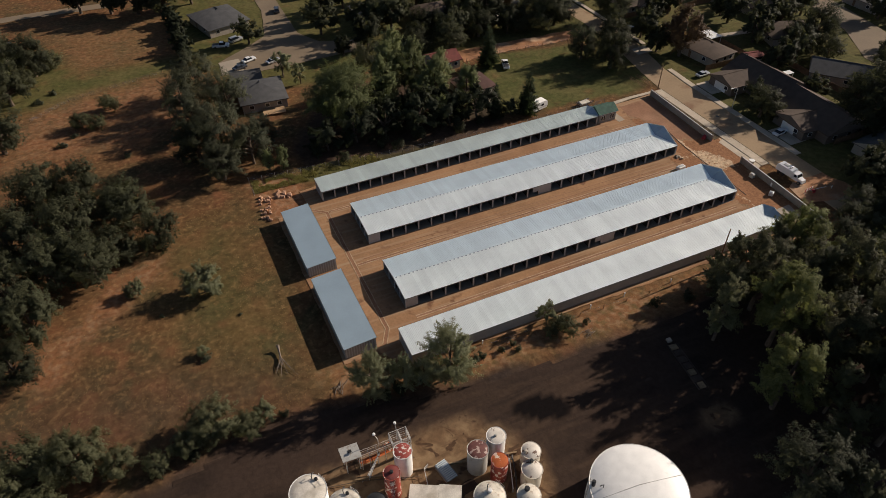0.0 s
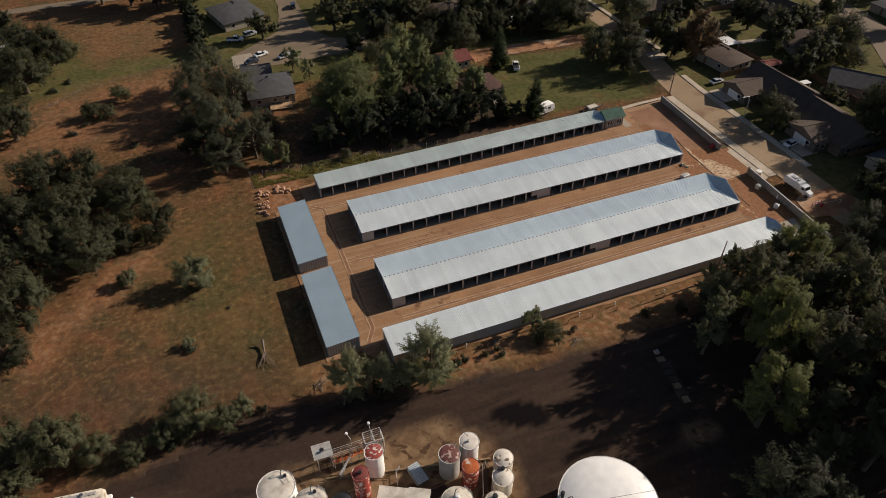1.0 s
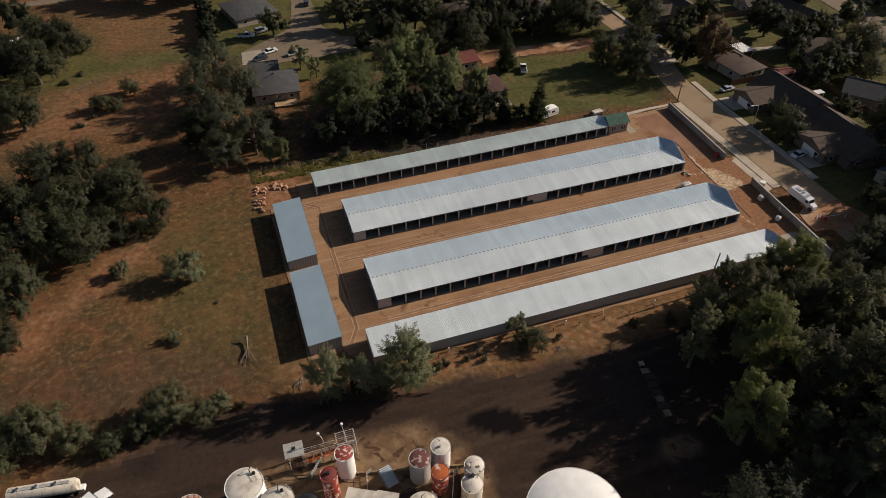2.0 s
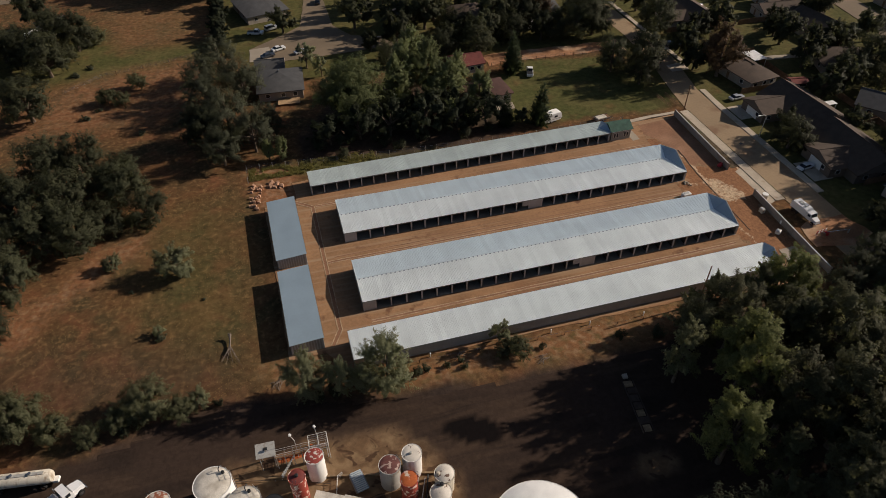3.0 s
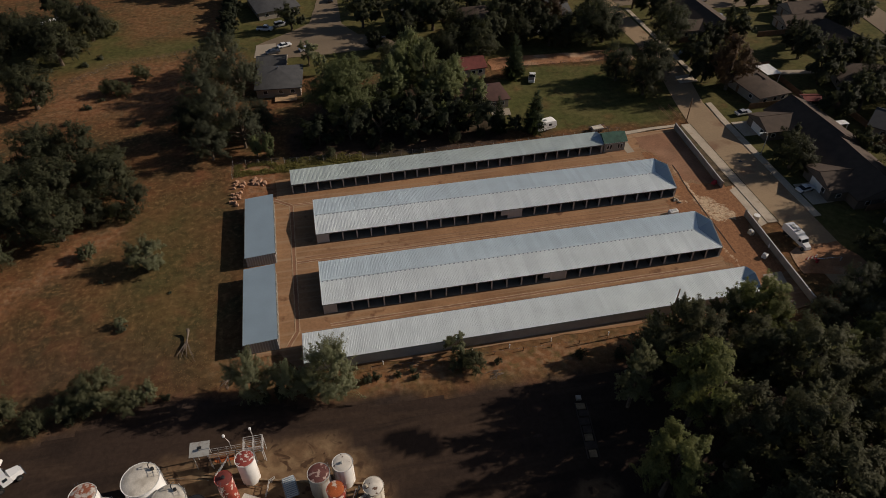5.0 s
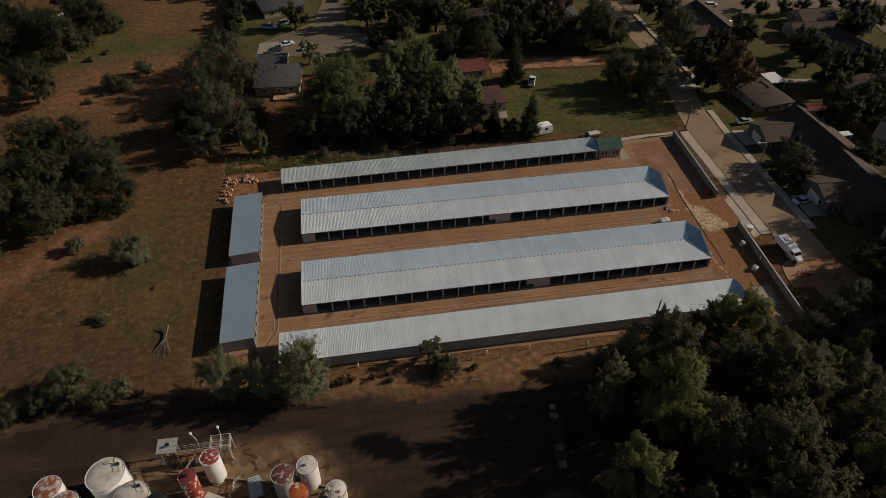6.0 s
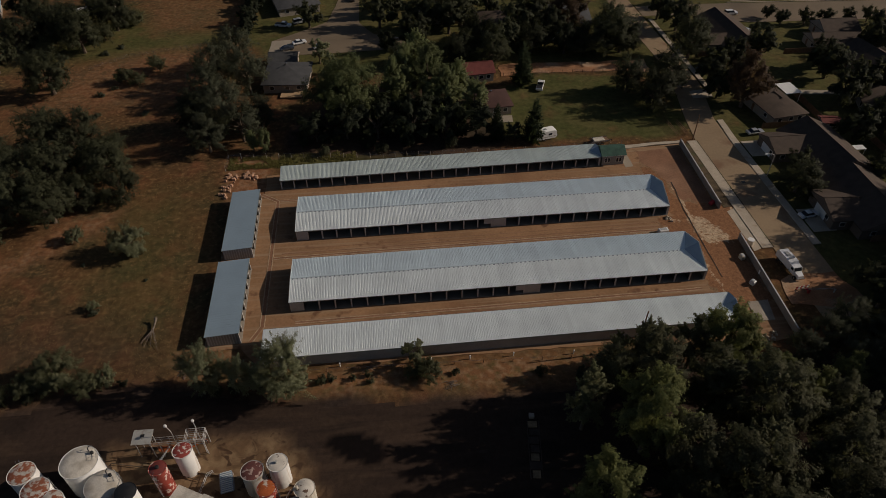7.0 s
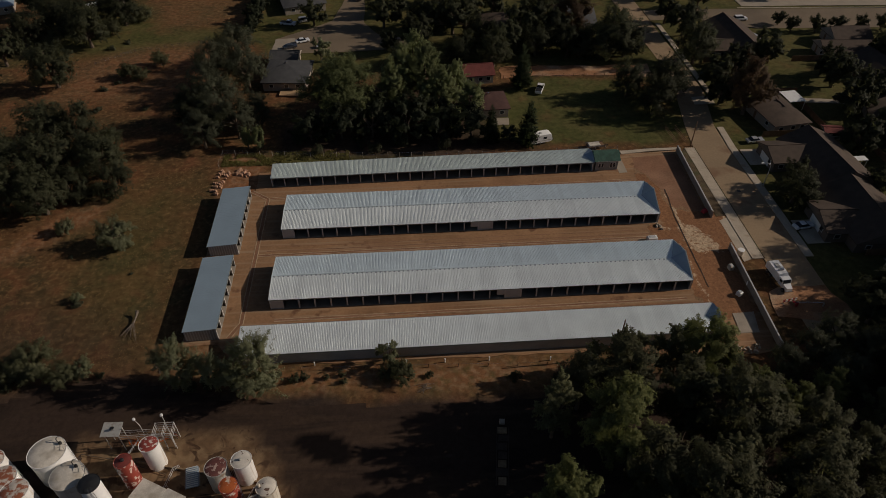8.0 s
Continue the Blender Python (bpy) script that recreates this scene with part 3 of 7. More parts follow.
def road_material():
    m = bpy.data.materials.new("dark_dirt_road")
    m.use_nodes = True
    t = m.node_tree
    N, L = t.nodes.new, t.links.new
    bsdf = t.nodes["Principled BSDF"]
    bsdf.inputs["Roughness"].default_value, bsdf.inputs["Specular IOR Level"].default_value = 0.98, 0.06
    pos = N("ShaderNodeNewGeometry").outputs["Position"]
    attr = N("ShaderNodeVertexColor")
    attr.layer_name = "cover"
    sep = N("ShaderNodeSeparateColor")
    L(attr.outputs[0], sep.inputs[0])

    def noise_at(s, detail=5.0, stretch=(1, 1, 1)):
        v = N("ShaderNodeVectorMath")
        v.operation = "MULTIPLY"
        v.inputs[1].default_value = stretch
        L(pos, v.inputs[0])
        n = N("ShaderNodeTexNoise")
        n.inputs["Scale"].default_value, n.inputs["Detail"].default_value = s, detail
        n.inputs["Distortion"].default_value = 0.6
        L(v.outputs[0], n.inputs["Vector"])
        return n.outputs["Fac"]

    def ramp(fac, lo, hi):
        r = N("ShaderNodeMapRange")
        r.inputs["From Min"].default_value, r.inputs["From Max"].default_value = lo, hi
        L(fac, r.inputs["Value"])
        return r.outputs[0]

    def mix(fac, a, b, kind="MIX"):
        x = N("ShaderNodeMix")
        x.data_type, x.blend_type = "RGBA", kind
        for value, slot in ((fac, x.inputs[0]), (a, x.inputs[6]), (b, x.inputs[7])):
            if isinstance(value, bpy.types.NodeSocket):
                L(value, slot)
            elif isinstance(value, float):
                slot.default_value = value
            else:
                slot.default_value = (*value, 1)
        return x.outputs[2]

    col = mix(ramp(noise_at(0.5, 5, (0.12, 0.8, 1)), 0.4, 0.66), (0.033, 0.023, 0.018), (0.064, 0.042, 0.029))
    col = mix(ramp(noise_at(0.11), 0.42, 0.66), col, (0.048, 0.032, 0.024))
    clay = mix(ramp(noise_at(0.4), 0.4, 0.6), (0.155, 0.095, 0.053), (0.235, 0.155, 0.087))
    clay = mix(ramp(noise_at(0.33, 3), 0.56, 0.62), clay, (0.085, 0.05, 0.03))
    col = mix(sep.outputs[0], col, clay)
    col = mix(sep.outputs[1], col, (0.008, 0.006, 0.006))
    col = mix(1.0, col, mix(ramp(noise_at(1.1), 0.3, 0.7), (0.85, 0.85, 0.85), (1.15, 1.15, 1.15)), "MULTIPLY")
    L(col, bsdf.inputs["Base Color"])
    b = N("ShaderNodeBump")
    b.inputs["Strength"].default_value, b.inputs["Distance"].default_value = 0.5, 0.06
    L(noise_at(1.8, 7), b.inputs["Height"])
    L(b.outputs[0], bsdf.inputs["Normal"])
    return m


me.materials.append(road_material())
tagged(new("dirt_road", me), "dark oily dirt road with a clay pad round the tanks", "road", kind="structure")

# ---- street ----
sheet("red_yard", [(84.2, 36), (84.5, 47.2), (96.3, 48.2), (95.6, 23.6), (89.5, 24.5), (87, 34)], 0.02, M_REDYARD, "reddish graded dirt behind the gables", "dirt", 0.9, 0.06)
sheet("road", [(102.2, -14), (102.2, 51), (103.5, 61), (107, 80), (108.5, 100), (106.5, 150), (106.5, 260), (114, 260), (114.5, 150), (115.5, 100), (115.5, 80), (111.5, 61), (111.2, 51), (111.2, -14)],
      0.02, M_STREET, "worn tan asphalt street with kerbs", "road", 0.0, 0.1, 6)
sheet("far_lane", [(-140, 186), (-70, 189), (-40, 187.5), (-40, 192.5), (-70, 194), (-140, 191)], 0.03, M_ASPHALT, "worn lane beyond the mown field", "road", 0.4, 0.1, 4)
sheet("side_street", [(150, 122), (240, 118), (240, 134), (152, 139), (128, 140), (115.2, 140), (115.2, 131), (130, 131)], 0.024, M_ASPHALT, "asphalt side street between the houses", "road", 0.0, 0.1, 6)
sheet("side_street", [(174, 40), (186, 58), (192, 78), (197, 118.3), (207, 117.6), (203, 76), (198, 54), (190, 32), (186, -20), (174, -20)], 0.024, M_ASPHALT, "asphalt side street between the houses", "road", 0.0, 0.1, 6)
sheet("cul_de_sac", [(-12, 113), (8, 113), (32, 114.5), (33, 121), (20, 126), (15, 136), (15.2, 160), (15.2, 260), (8.5, 260), (8, 160), (4, 138), (-6, 130), (-14, 124)], 0.02, M_ASPHALT,
      "pale asphalt cul-de-sac beside the houses", "road", 0.5, 0.1, 4)
sheet("pavement", [(99.7, 8), (99.7, 50.6), (101.95, 50.6), (101.95, 8)], 0.15, M_KERBING, "pale concrete pavement along the block wall", "pavement", 0.0, 0.2, 6)
sheet("gutter", [(102.2, 8), (102.2, 50.6), (102.55, 50.6), (102.55, 8)], 0.032, M_SOIL, "dark dirt-filled gutter along the kerb", "gutter", 0.05, 0.06, 3)
sheet("pavement", [(97.6, 7.2), (97.6, 21), (99.6, 22), (99.6, 8)], 0.05, M_KERBING, "dusty concrete driveway crossing at the yard entrance", "pavement", 0.2, 0.1, 3)
sheet("pavement", [(111.42, 8), (111.42, 50), (112.0, 60), (113.6, 60), (113.1, 50), (113.1, 8)], 0.15, M_KERBING, "pale concrete pavement across the street", "pavement", 0.0, 0.2, 6)
sheet("pavement", [(116.1, 78), (116.1, 128), (117.6, 128), (117.6, 78)], 0.15, M_KERBING, "pale concrete pavement across the street", "pavement", 0.0, 0.2, 6)
sheet("pavement", [(152, 141), (240, 137.5), (240, 146), (152, 149)], 0.1, M_PAVING, "pale bare verge beside the far street", "pavement", 0.6, 0.2, 6)
for pts in ([(101.98, 8), (101.98, 50.6), (102.18, 50.6), (102.18, 8)], [(111.22, 8), (111.22, 50), (111.9, 60), (111.98, 60), (111.4, 50), (111.4, 8)], [(150, 139.6), (240, 134.6), (240, 135), (150, 140)]):
    sheet("kerb", pts, 0.14, M_KERBING, "pale concrete kerb", "kerb", 0.0, 0.2, 8)
for pts in ([(113.7, 42), (113.7, 49), (119.5, 49), (119.5, 42)], [(113.7, 12), (113.7, 20), (119, 20), (119, 12)], [(110.2, 72.4), (110.6, 76.6), (116.6, 77.4), (116.2, 72.6)]):
    sheet("driveway", pts, 0.06, M_KERBING, "concrete driveway of a house", "driveway", 0.0, 0.1, 4)
sheet("driveway", [(-14.5, 115), (-14, 124), (-7.5, 124.5), (-7.5, 115)], 0.03, M_PAVING, "pale concrete parking apron beside a house", "driveway", 0.3, 0.1, 3)
sheet("alley", [(141.5, 71.6), (141.5, 74.2), (164, 71.2), (164, 68.8)], 0.03, M_PAVING, "pale dirt alley between the garden fences", "road", 0.3, 0.08, 2)
sheet("dirt_drive", [(57, 92), (70, 93), (95, 91.5), (104, 90), (104, 98), (90, 98), (70, 99), (58, 99)], 0.02, M_BARE, "bare dirt drive behind the lawn", "road", 1.2, 0.06)
sheet("kerb", [(82.6, 48.9), (98.6, 50.2), (98.6, 51.1), (82.6, 50.4)], 0.18, M_KERBING, "pale rubble kerb at the yard's edge", "kerb", 0.25, 0.2, 1.0)


def block_wall(x0, y0, x1, y1, height, label):
    """A wall of concrete panels between piers, with a coping."""
    n = max(1, round(math.hypot(x1 - x0, y1 - y0) / 2.4))
    length = math.hypot(x1 - x0, y1 - y0)
    ob = thing("block_wall", label, "wall", pose(x0, y0, 0, 0, 0, math.degrees(math.atan2(y1 - y0, x1 - x0))), kind="structure")
    w = length / n
    panel = bpy.data.meshes.new("wall_panel")
    bm = box(B(), 0.0, w - 0.003, -0.09, 0.09, -0.1, height - 0.09)
    bm.to_mesh(panel)
    bm.free()
    for k in range(n):
        piece("wall_panel", panel, M_WALLBLOCK, ob, pose(k * w, 0, 0))
    part("coping", box(B(), -0.1, length + 0.1, -0.15, 0.15, height - 0.088, height, 0.02), M_PANEL, ob)
    pier = bpy.data.meshes.new("pier")
    bm = box(B(), -0.2, 0.2, -0.2, 0.2, -0.1, height + 0.1, 0.03)
    bm.to_mesh(pier)
    bm.free()
    for s in (-0.1, length + 0.1):
        piece("pier", pier, M_WALLBLOCK, ob, pose(s, 0, 0))
    return ob


block_wall(97.1, 48.9, 96.1, 22.4, 1.8, "grey concrete block wall beside the yard")
block_wall(24, 120.2, 31.8, 120.8, 0.9, "low pale garden wall beside the cul-de-sac")
block_wall(95.9, 11.2, 94.6, -16.0, 1.8, "grey concrete block wall beside the yard")
sheet("planting_strip", [(97.4, 22.4), (98.3, 49.2), (99.65, 50), (99.65, 22.6)], 0.1, M_SOIL, "weedy dirt strip behind the wall", "verge", 0.1, 0.1, 1.5)


# ---- storage sheds ----
def roof_panel_mesh(name, width, run, rise, base):
    """A ribbed sheet that spans width along x and runs along y, rising by rise, with a raised rib at every third."""
    bm = B()
    xs = [0.0]
    zs = [0.0]
    pitch = width / 3
    for k in range(3):
        o = k * pitch
        xs += [o + pitch * 0.8, o + pitch * 0.85, o + pitch * 0.95, o + pitch]
        zs += [0.0, 0.036, 0.036, 0.0]
    rows = []
    for y, z in ((0, 0), (run, rise)):
        rows.append([bm.verts.new((x, y, z + base + dz)) for x, dz in zip(xs, zs)])
    for a, b, c, d in zip(rows[0], rows[0][1:], rows[1][1:], rows[1]):
        bm.faces.new((a, b, c, d))
    low = [bm.verts.new(p) for p in ((0, 0, base - 0.03), (width, 0, base - 0.03))]
    bm.faces.new([low[0], low[1]] + rows[0][::-1])
    me = bpy.data.meshes.new(name)
    bm.to_mesh(me)
    bm.free()
    return me


EAVE, RIDGE = 2.65, 3.17
BAY = 3.05


def gable_shed(y0, width, length, label, panel_at, m):
    """A long two-sided shed of open bays: slab, spine wall, partitions, posts, headers, ribbed roof and a raised street gable."""
    ob = thing("storage_shed", label, "storage building", m, "storage sheds in the yard")
    mid = width / 2
    part("slab", box(B(), -0.05, length + 0.05, -0.1, width + 0.1, -0.08, 0.06), M_SLAB, ob)
    part("spine_wall", box(B(), 0.3, length - 0.3, mid - 0.05, mid + 0.05, 0.06, RIDGE - 0.16), M_INNER_SHADE, ob)
    first = 2.5
    n = int((length - first - 0.1) / BAY)
    pitch = (length - first - 0.15) / n
    post, partition = bpy.data.meshes.new("post"), bpy.data.meshes.new("partition")
    bm = box(B(), -0.14, 0.14, 0, 0.2, 0.06, EAVE - 0.32)
    bm.to_mesh(post)
    bm.free()
    z_at = EAVE - 0.14
    bm = B()
    slab(bm, [(-0.03, 0.22, 0.06), (0.03, 0.22, 0.06), (0.03, mid - 0.06, 0.06), (-0.03, mid - 0.06, 0.06)],
         [(-0.03, 0.22, z_at), (0.03, 0.22, z_at), (0.03, mid - 0.06, RIDGE - 0.16), (-0.03, mid - 0.06, RIDGE - 0.16)])
    bm.to_mesh(partition)
    bm.free()
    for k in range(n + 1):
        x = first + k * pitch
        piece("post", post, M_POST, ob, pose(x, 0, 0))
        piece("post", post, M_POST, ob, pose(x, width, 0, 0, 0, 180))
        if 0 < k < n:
            piece("partition", partition, M_INNER_SHADE, ob, pose(x, 0, 0))
            piece("partition", partition, M_INNER_SHADE, ob, pose(x, width, 0, 0, 0, 180))
    for y in (0.0, width - 0.2):
        part("header", box(B(), 0.02, length - 0.02, y, y + 0.2, EAVE - 0.318, EAVE - 0.05), M_WALL, ob)
        part("eave_trim", box(B(), -0.12, length + 0.02, y - 0.14 if y == 0 else y + 0.22, y - 0.02 if y == 0 else y + 0.34, EAVE - 0.14, EAVE - 0.02), M_FASCIA, ob)
    # solid corner panels and the closed panel by the middle
    part("corner_panel", box(B(), 0.0, first - 0.15, 0.02, 0.12, 0.06, EAVE - 0.32), M_PANEL, ob)
    part("corner_panel", box(B(), 0.0, first - 0.15, width - 0.12, width - 0.02, 0.06, EAVE - 0.32), M_PANEL, ob)
    a = first + round((panel_at - first) / pitch) * pitch
    part("closed_panel", box(B(), a + pitch * 0.45, a + pitch - 0.1, 0.03, 0.11, 1.0, EAVE - 0.32), M_PANEL, ob)
    part("closed_panel", box(B(), a + pitch + 0.1, a + pitch * 2 - 0.16, 0.03, 0.11, 0.06, EAVE - 0.32), M_PANEL, ob)
    # west end: posts with open narrow bays under a gable header
    bays = 4
    for k in range(bays + 1):
        y = 0.06 + k * (width - 0.12) / bays
        piece("end_post", post, M_POST, ob, pose(0.02, y, 0, 0, 0, -90))
    slab_pts = lambda x: [(x, 0.22, EAVE - 0.32), (x, width - 0.22, EAVE - 0.32), (x, width - 0.22, EAVE - 0.06), (x, mid, RIDGE - 0.08), (x, 0.22, EAVE - 0.06)]
    part("end_header", slab(B(), slab_pts(0.16), slab_pts(0.0)), M_WALL, ob)
    part("inner_end_wall", box(B(), first - 0.02, first + 0.06, 0.22, width - 0.22, 0.06, EAVE - 0.14), M_INNER_SHADE, ob)
    # street gable: a taller wall with a sloped back, its skylit shade coloured blue
    peak, back = 5.0, length - 2.5
    wall = lambda x: [(x, 0, 0.06), (x, width, 0.06), (x, width, EAVE), (x, mid, peak), (x, 0, EAVE)]
    part("street_gable", slab(B(), wall(length - 0.02), wall(length + 0.14)), M_WALL, ob)
    for s in (0, 1):
        y = 0.0 if s == 0 else width
        a3 = [(length + 0.16, y, EAVE + 0.03), (length + 0.16, mid, peak + 0.03), (back, mid, RIDGE + 0.07)]
        if s:
            a3.reverse()
        bm = B()
        slab(bm, [(p[0], p[1], p[2] - 0.05) for p in a3], a3)
        part("gable_back", bm, M_BLUE, ob, "sheet slope behind the street gable, coloured blue-grey as skylit shade")
    # roof
    count = round(length / 0.915)
    w = length / count
    sheet_mesh = roof_panel_mesh("roof_panel", w, mid + 0.12, RIDGE - EAVE, 0.0)
    # Far slope panels use the copy with the sky's reflection in its colour.
    far_mesh = sheet_mesh.copy()
    for k in range(count):
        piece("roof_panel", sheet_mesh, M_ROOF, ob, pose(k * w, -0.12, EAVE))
        piece("roof_panel", far_mesh, M_ROOF_SKY, ob, pose((k + 1) * w, width + 0.12, EAVE, 0, 0, 180))
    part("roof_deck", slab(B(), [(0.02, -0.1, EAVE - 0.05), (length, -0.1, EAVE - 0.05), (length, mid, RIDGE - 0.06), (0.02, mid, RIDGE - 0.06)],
                           [(0.02, -0.1, EAVE - 0.02), (length, -0.1, EAVE - 0.02), (length, mid, RIDGE - 0.02), (0.02, mid, RIDGE - 0.02)]), M_INNER_SHADE, ob)
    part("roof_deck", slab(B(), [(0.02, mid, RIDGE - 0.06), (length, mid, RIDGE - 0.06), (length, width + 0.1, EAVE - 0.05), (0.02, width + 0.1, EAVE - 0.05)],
                           [(0.02, mid, RIDGE - 0.02), (length, mid, RIDGE - 0.02), (length, width + 0.1, EAVE - 0.02), (0.02, width + 0.1, EAVE - 0.02)]), M_INNER_SHADE, ob)
    cap = bpy.data.meshes.new("ridge_cap")
    bm = B()
    slab(bm, [(0.0, -0.17, -0.02), (w * 2, -0.17, -0.02), (w * 2, 0.17, -0.02), (0.0, 0.17, -0.02)],
         [(0.01, -0.15, 0.045), (w * 2 - 0.01, -0.15, 0.045), (w * 2 - 0.01, 0.15, 0.045), (0.01, 0.15, 0.045)])
    bm.to_mesh(cap)
    bm.free()
    for k in range(int((back - 0.5) / (w * 2))):
        piece("ridge_cap", cap, M_ROOF_SKY, ob, pose(k * w * 2, mid, RIDGE + 0.01))
    # Closure blocks, coloured dark to give the shadow ticks below the ridge.
    closure = bpy.data.meshes.new("closure")
    bm = box(B(), 0.0, 0.3, -0.42, -0.175, -0.05, 0.035)
    bm.to_mesh(closure)
    bm.free()
    for k in range(int((back - 0.6) / w)):
        piece("closure", closure, M_CLOSURE, ob, pose(k * w + 0.3, mid, RIDGE))
    for s in (0, 1):
        a = [(-0.1, -0.14, EAVE - 0.1), (0.0, -0.14, EAVE - 0.1), (0.0, mid, RIDGE - 0.06), (-0.1, mid, RIDGE - 0.06)]
        b = [(-0.1, -0.14, EAVE + 0.08), (0.0, -0.14, EAVE + 0.08), (0.0, mid, RIDGE + 0.1), (-0.1, mid, RIDGE + 0.1)]
        if s:
            a, b = [(x, width - y, z) for x, y, z in a[::-1]], [(x, width - y, z) for x, y, z in b[::-1]]
        part("rake_trim", slab(B(), a, b), M_CAP, ob)
    return ob


SHED = "long open-bay storage shed with a ribbed galvanised roof"
gable_shed(0, 12.2, 83.4, SHED, 41.5, pose(0, 0.1, 0))
gable_shed(0, 12.2, 83.4, SHED, 40.5, pose(0, 21.3, 0))


def lean_shed(name, label, length, width, low, high, m, open_low, ribbed, first=0.0, gable=True, roof=None, wall=None):
    """A one-slope shed; the low eave is at y = 0. open_low: bays open on the low side, else on the high side; None: closed."""
    ob = thing(name, label, "storage building", m, "storage sheds in the yard")
    roof, wall = roof or M_ROOF, wall or M_WALL
    part("slab", box(B(), -0.05, length + 0.05, -0.1, width + 0.1, -0.08, 0.06), M_SLAB, ob)
    z = lambda y: low + (high - low) * y / width
    for x in (0.0, length - 0.1):
        pts = lambda q: [(q, 0.0, 0.06), (q, width, 0.06), (q, width, z(width) - 0.08), (q, 0.0, z(0) - 0.08)]
        part("end_wall", slab(B(), pts(x), pts(x + 0.1)), wall, ob)
        n = int(width / 0.5)
        side = -0.012 if x == 0 else length + 0.002
        if name == "cross_shed":
            for k in range(n):
                y = (k + 0.5) * width / n
                part("wall_rib", box(B(), side - 0.02, side + 0.03, y - 0.09, y + 0.09, 0.06, z(y) - 0.12), M_PANEL, ob)
    sides = []
    if open_low is not True:
        sides.append((0.0, z(0)))
    if open_low is not False:
        sides.append((width, z(width)))
    for y, top in sides:
        y0, y1 = (0.0, 0.1) if y == 0 else (width - 0.1, width)
        part("side_wall", box(B(), 0.1, length - 0.1, y0, y1, 0.06, top - 0.1), wall, ob)
    if open_low is not None:
        y = 0.0 if open_low else width
        s = 1 if open_low else -1
        top = z(y)
        n = max(1, round(length / BAY))
        pitch = (length - 0.2) / n
        post, partition = bpy.data.meshes.new("post"), bpy.data.meshes.new("partition")
        bm = box(B(), -0.13, 0.13, 0, 0.2, 0.06, top - 0.38)
        bm.to_mesh(post)
        bm.free()
        bm = box(B(), -0.03, 0.03, 0.22, width - 0.12, 0.06, low - 0.15)
        bm.to_mesh(partition)
        bm.free()
        for k in range(n + 1):
            piece("post", post, M_POST, ob, pose(0.1 + k * pitch, y, 0, 0, 0, 0 if s > 0 else 180))
            if 0 < k < n:
                piece("partition", partition, M_INNER_SHADE, ob, pose(0.1 + k * pitch, y, 0, 0, 0, 0 if s > 0 else 180))
        y0, y1 = sorted((y, y + s * 0.2))
        part("header", box(B(), 0.1, length - 0.1, y0, y1, top - 0.378, top - 0.1), wall if name != "cross_shed" else M_POST, ob)
    part("roof_deck", slab(B(), [(-0.08, -0.14, z(-0.14) - 0.08), (length + 0.08, -0.14, z(-0.14) - 0.08), (length + 0.08, width + 0.14, z(width + 0.14) - 0.08), (-0.08, width + 0.14, z(width + 0.14) - 0.08)],
                           [(-0.08, -0.14, z(-0.14)), (length + 0.08, -0.14, z(-0.14)), (length + 0.08, width + 0.14, z(width + 0.14)), (-0.08, width + 0.14, z(width + 0.14))]), roof if not ribbed else M_CAP, ob)
    if ribbed:
        count = round(length / 0.915)
        w = length / count
        sheet_mesh = roof_panel_mesh("roof_panel", w, width + 0.3, (high - low) * (width + 0.3) / width, 0.0)
        for k in range(count):
            piece("roof_panel", sheet_mesh, roof, ob, pose(k * w, -0.15, z(-0.15) + 0.02))
    else:
        # standing seams of the smooth roof
        n = int(length / 0.6)
        seam = bpy.data.meshes.new("seam")
        bm = slab(B(), [(-0.012, -0.1, z(-0.1)), (0.012, -0.1, z(-0.1)), (0.012, width + 0.1, z(width + 0.1)), (-0.012, width + 0.1, z(width + 0.1))],
                  [(-0.012, -0.1, z(-0.1) + 0.008), (0.012, -0.1, z(-0.1) + 0.008), (0.012, width + 0.1, z(width + 0.1) + 0.008), (-0.012, width + 0.1, z(width + 0.1) + 0.008)])
        bm.to_mesh(seam)
        bm.free()
        for k in range(1, n):
            piece("seam", seam, roof, ob, pose(k * length / n, 0, 0))
    for y in (-0.22, width + 0.16):
        part("eave_trim", box(B(), -0.1, length + 0.1, y, y + 0.06, z(y) - 0.2, z(y) + 0.02), M_FASCIA, ob)
    return ob


# Cross sheds at the west side: open to the east, their high side.
CROSS = "low cross shed with a smooth blue-grey roof and open bays"
lean_shed("cross_shed", CROSS, 20.4, 6.0, 2.6, 3.0, pose(-15.1, 37.0, 0, 0, 0, -89.2), False, False, roof=M_ROOF_GREY)
lean_shed("cross_shed", CROSS, 20.2, 6.0, 2.6, 3.0, pose(-14.95, 13.1, 0, 0, 0, -89.2), False, False, roof=M_ROOF_GREY)
# North shed: open to the south; south shed: its back to the dirt road.
north = lean_shed("storage_shed", "long narrow open-bay storage shed with weathered grey-green ribbed roof", 78.2, 5.3, 2.65, 3.0, pose(-4.7, 40.5, 0, 0, 0, 1.15), True, True, roof=M_ROOF_OLD)
south = lean_shed("storage_shed", "long narrow storage shed with ribbed roof and plain back wall", 88.6, 6.4, 2.65, 3.0, pose(-4.1, -13.3, 0, 0, 0, 0.1), False, True)


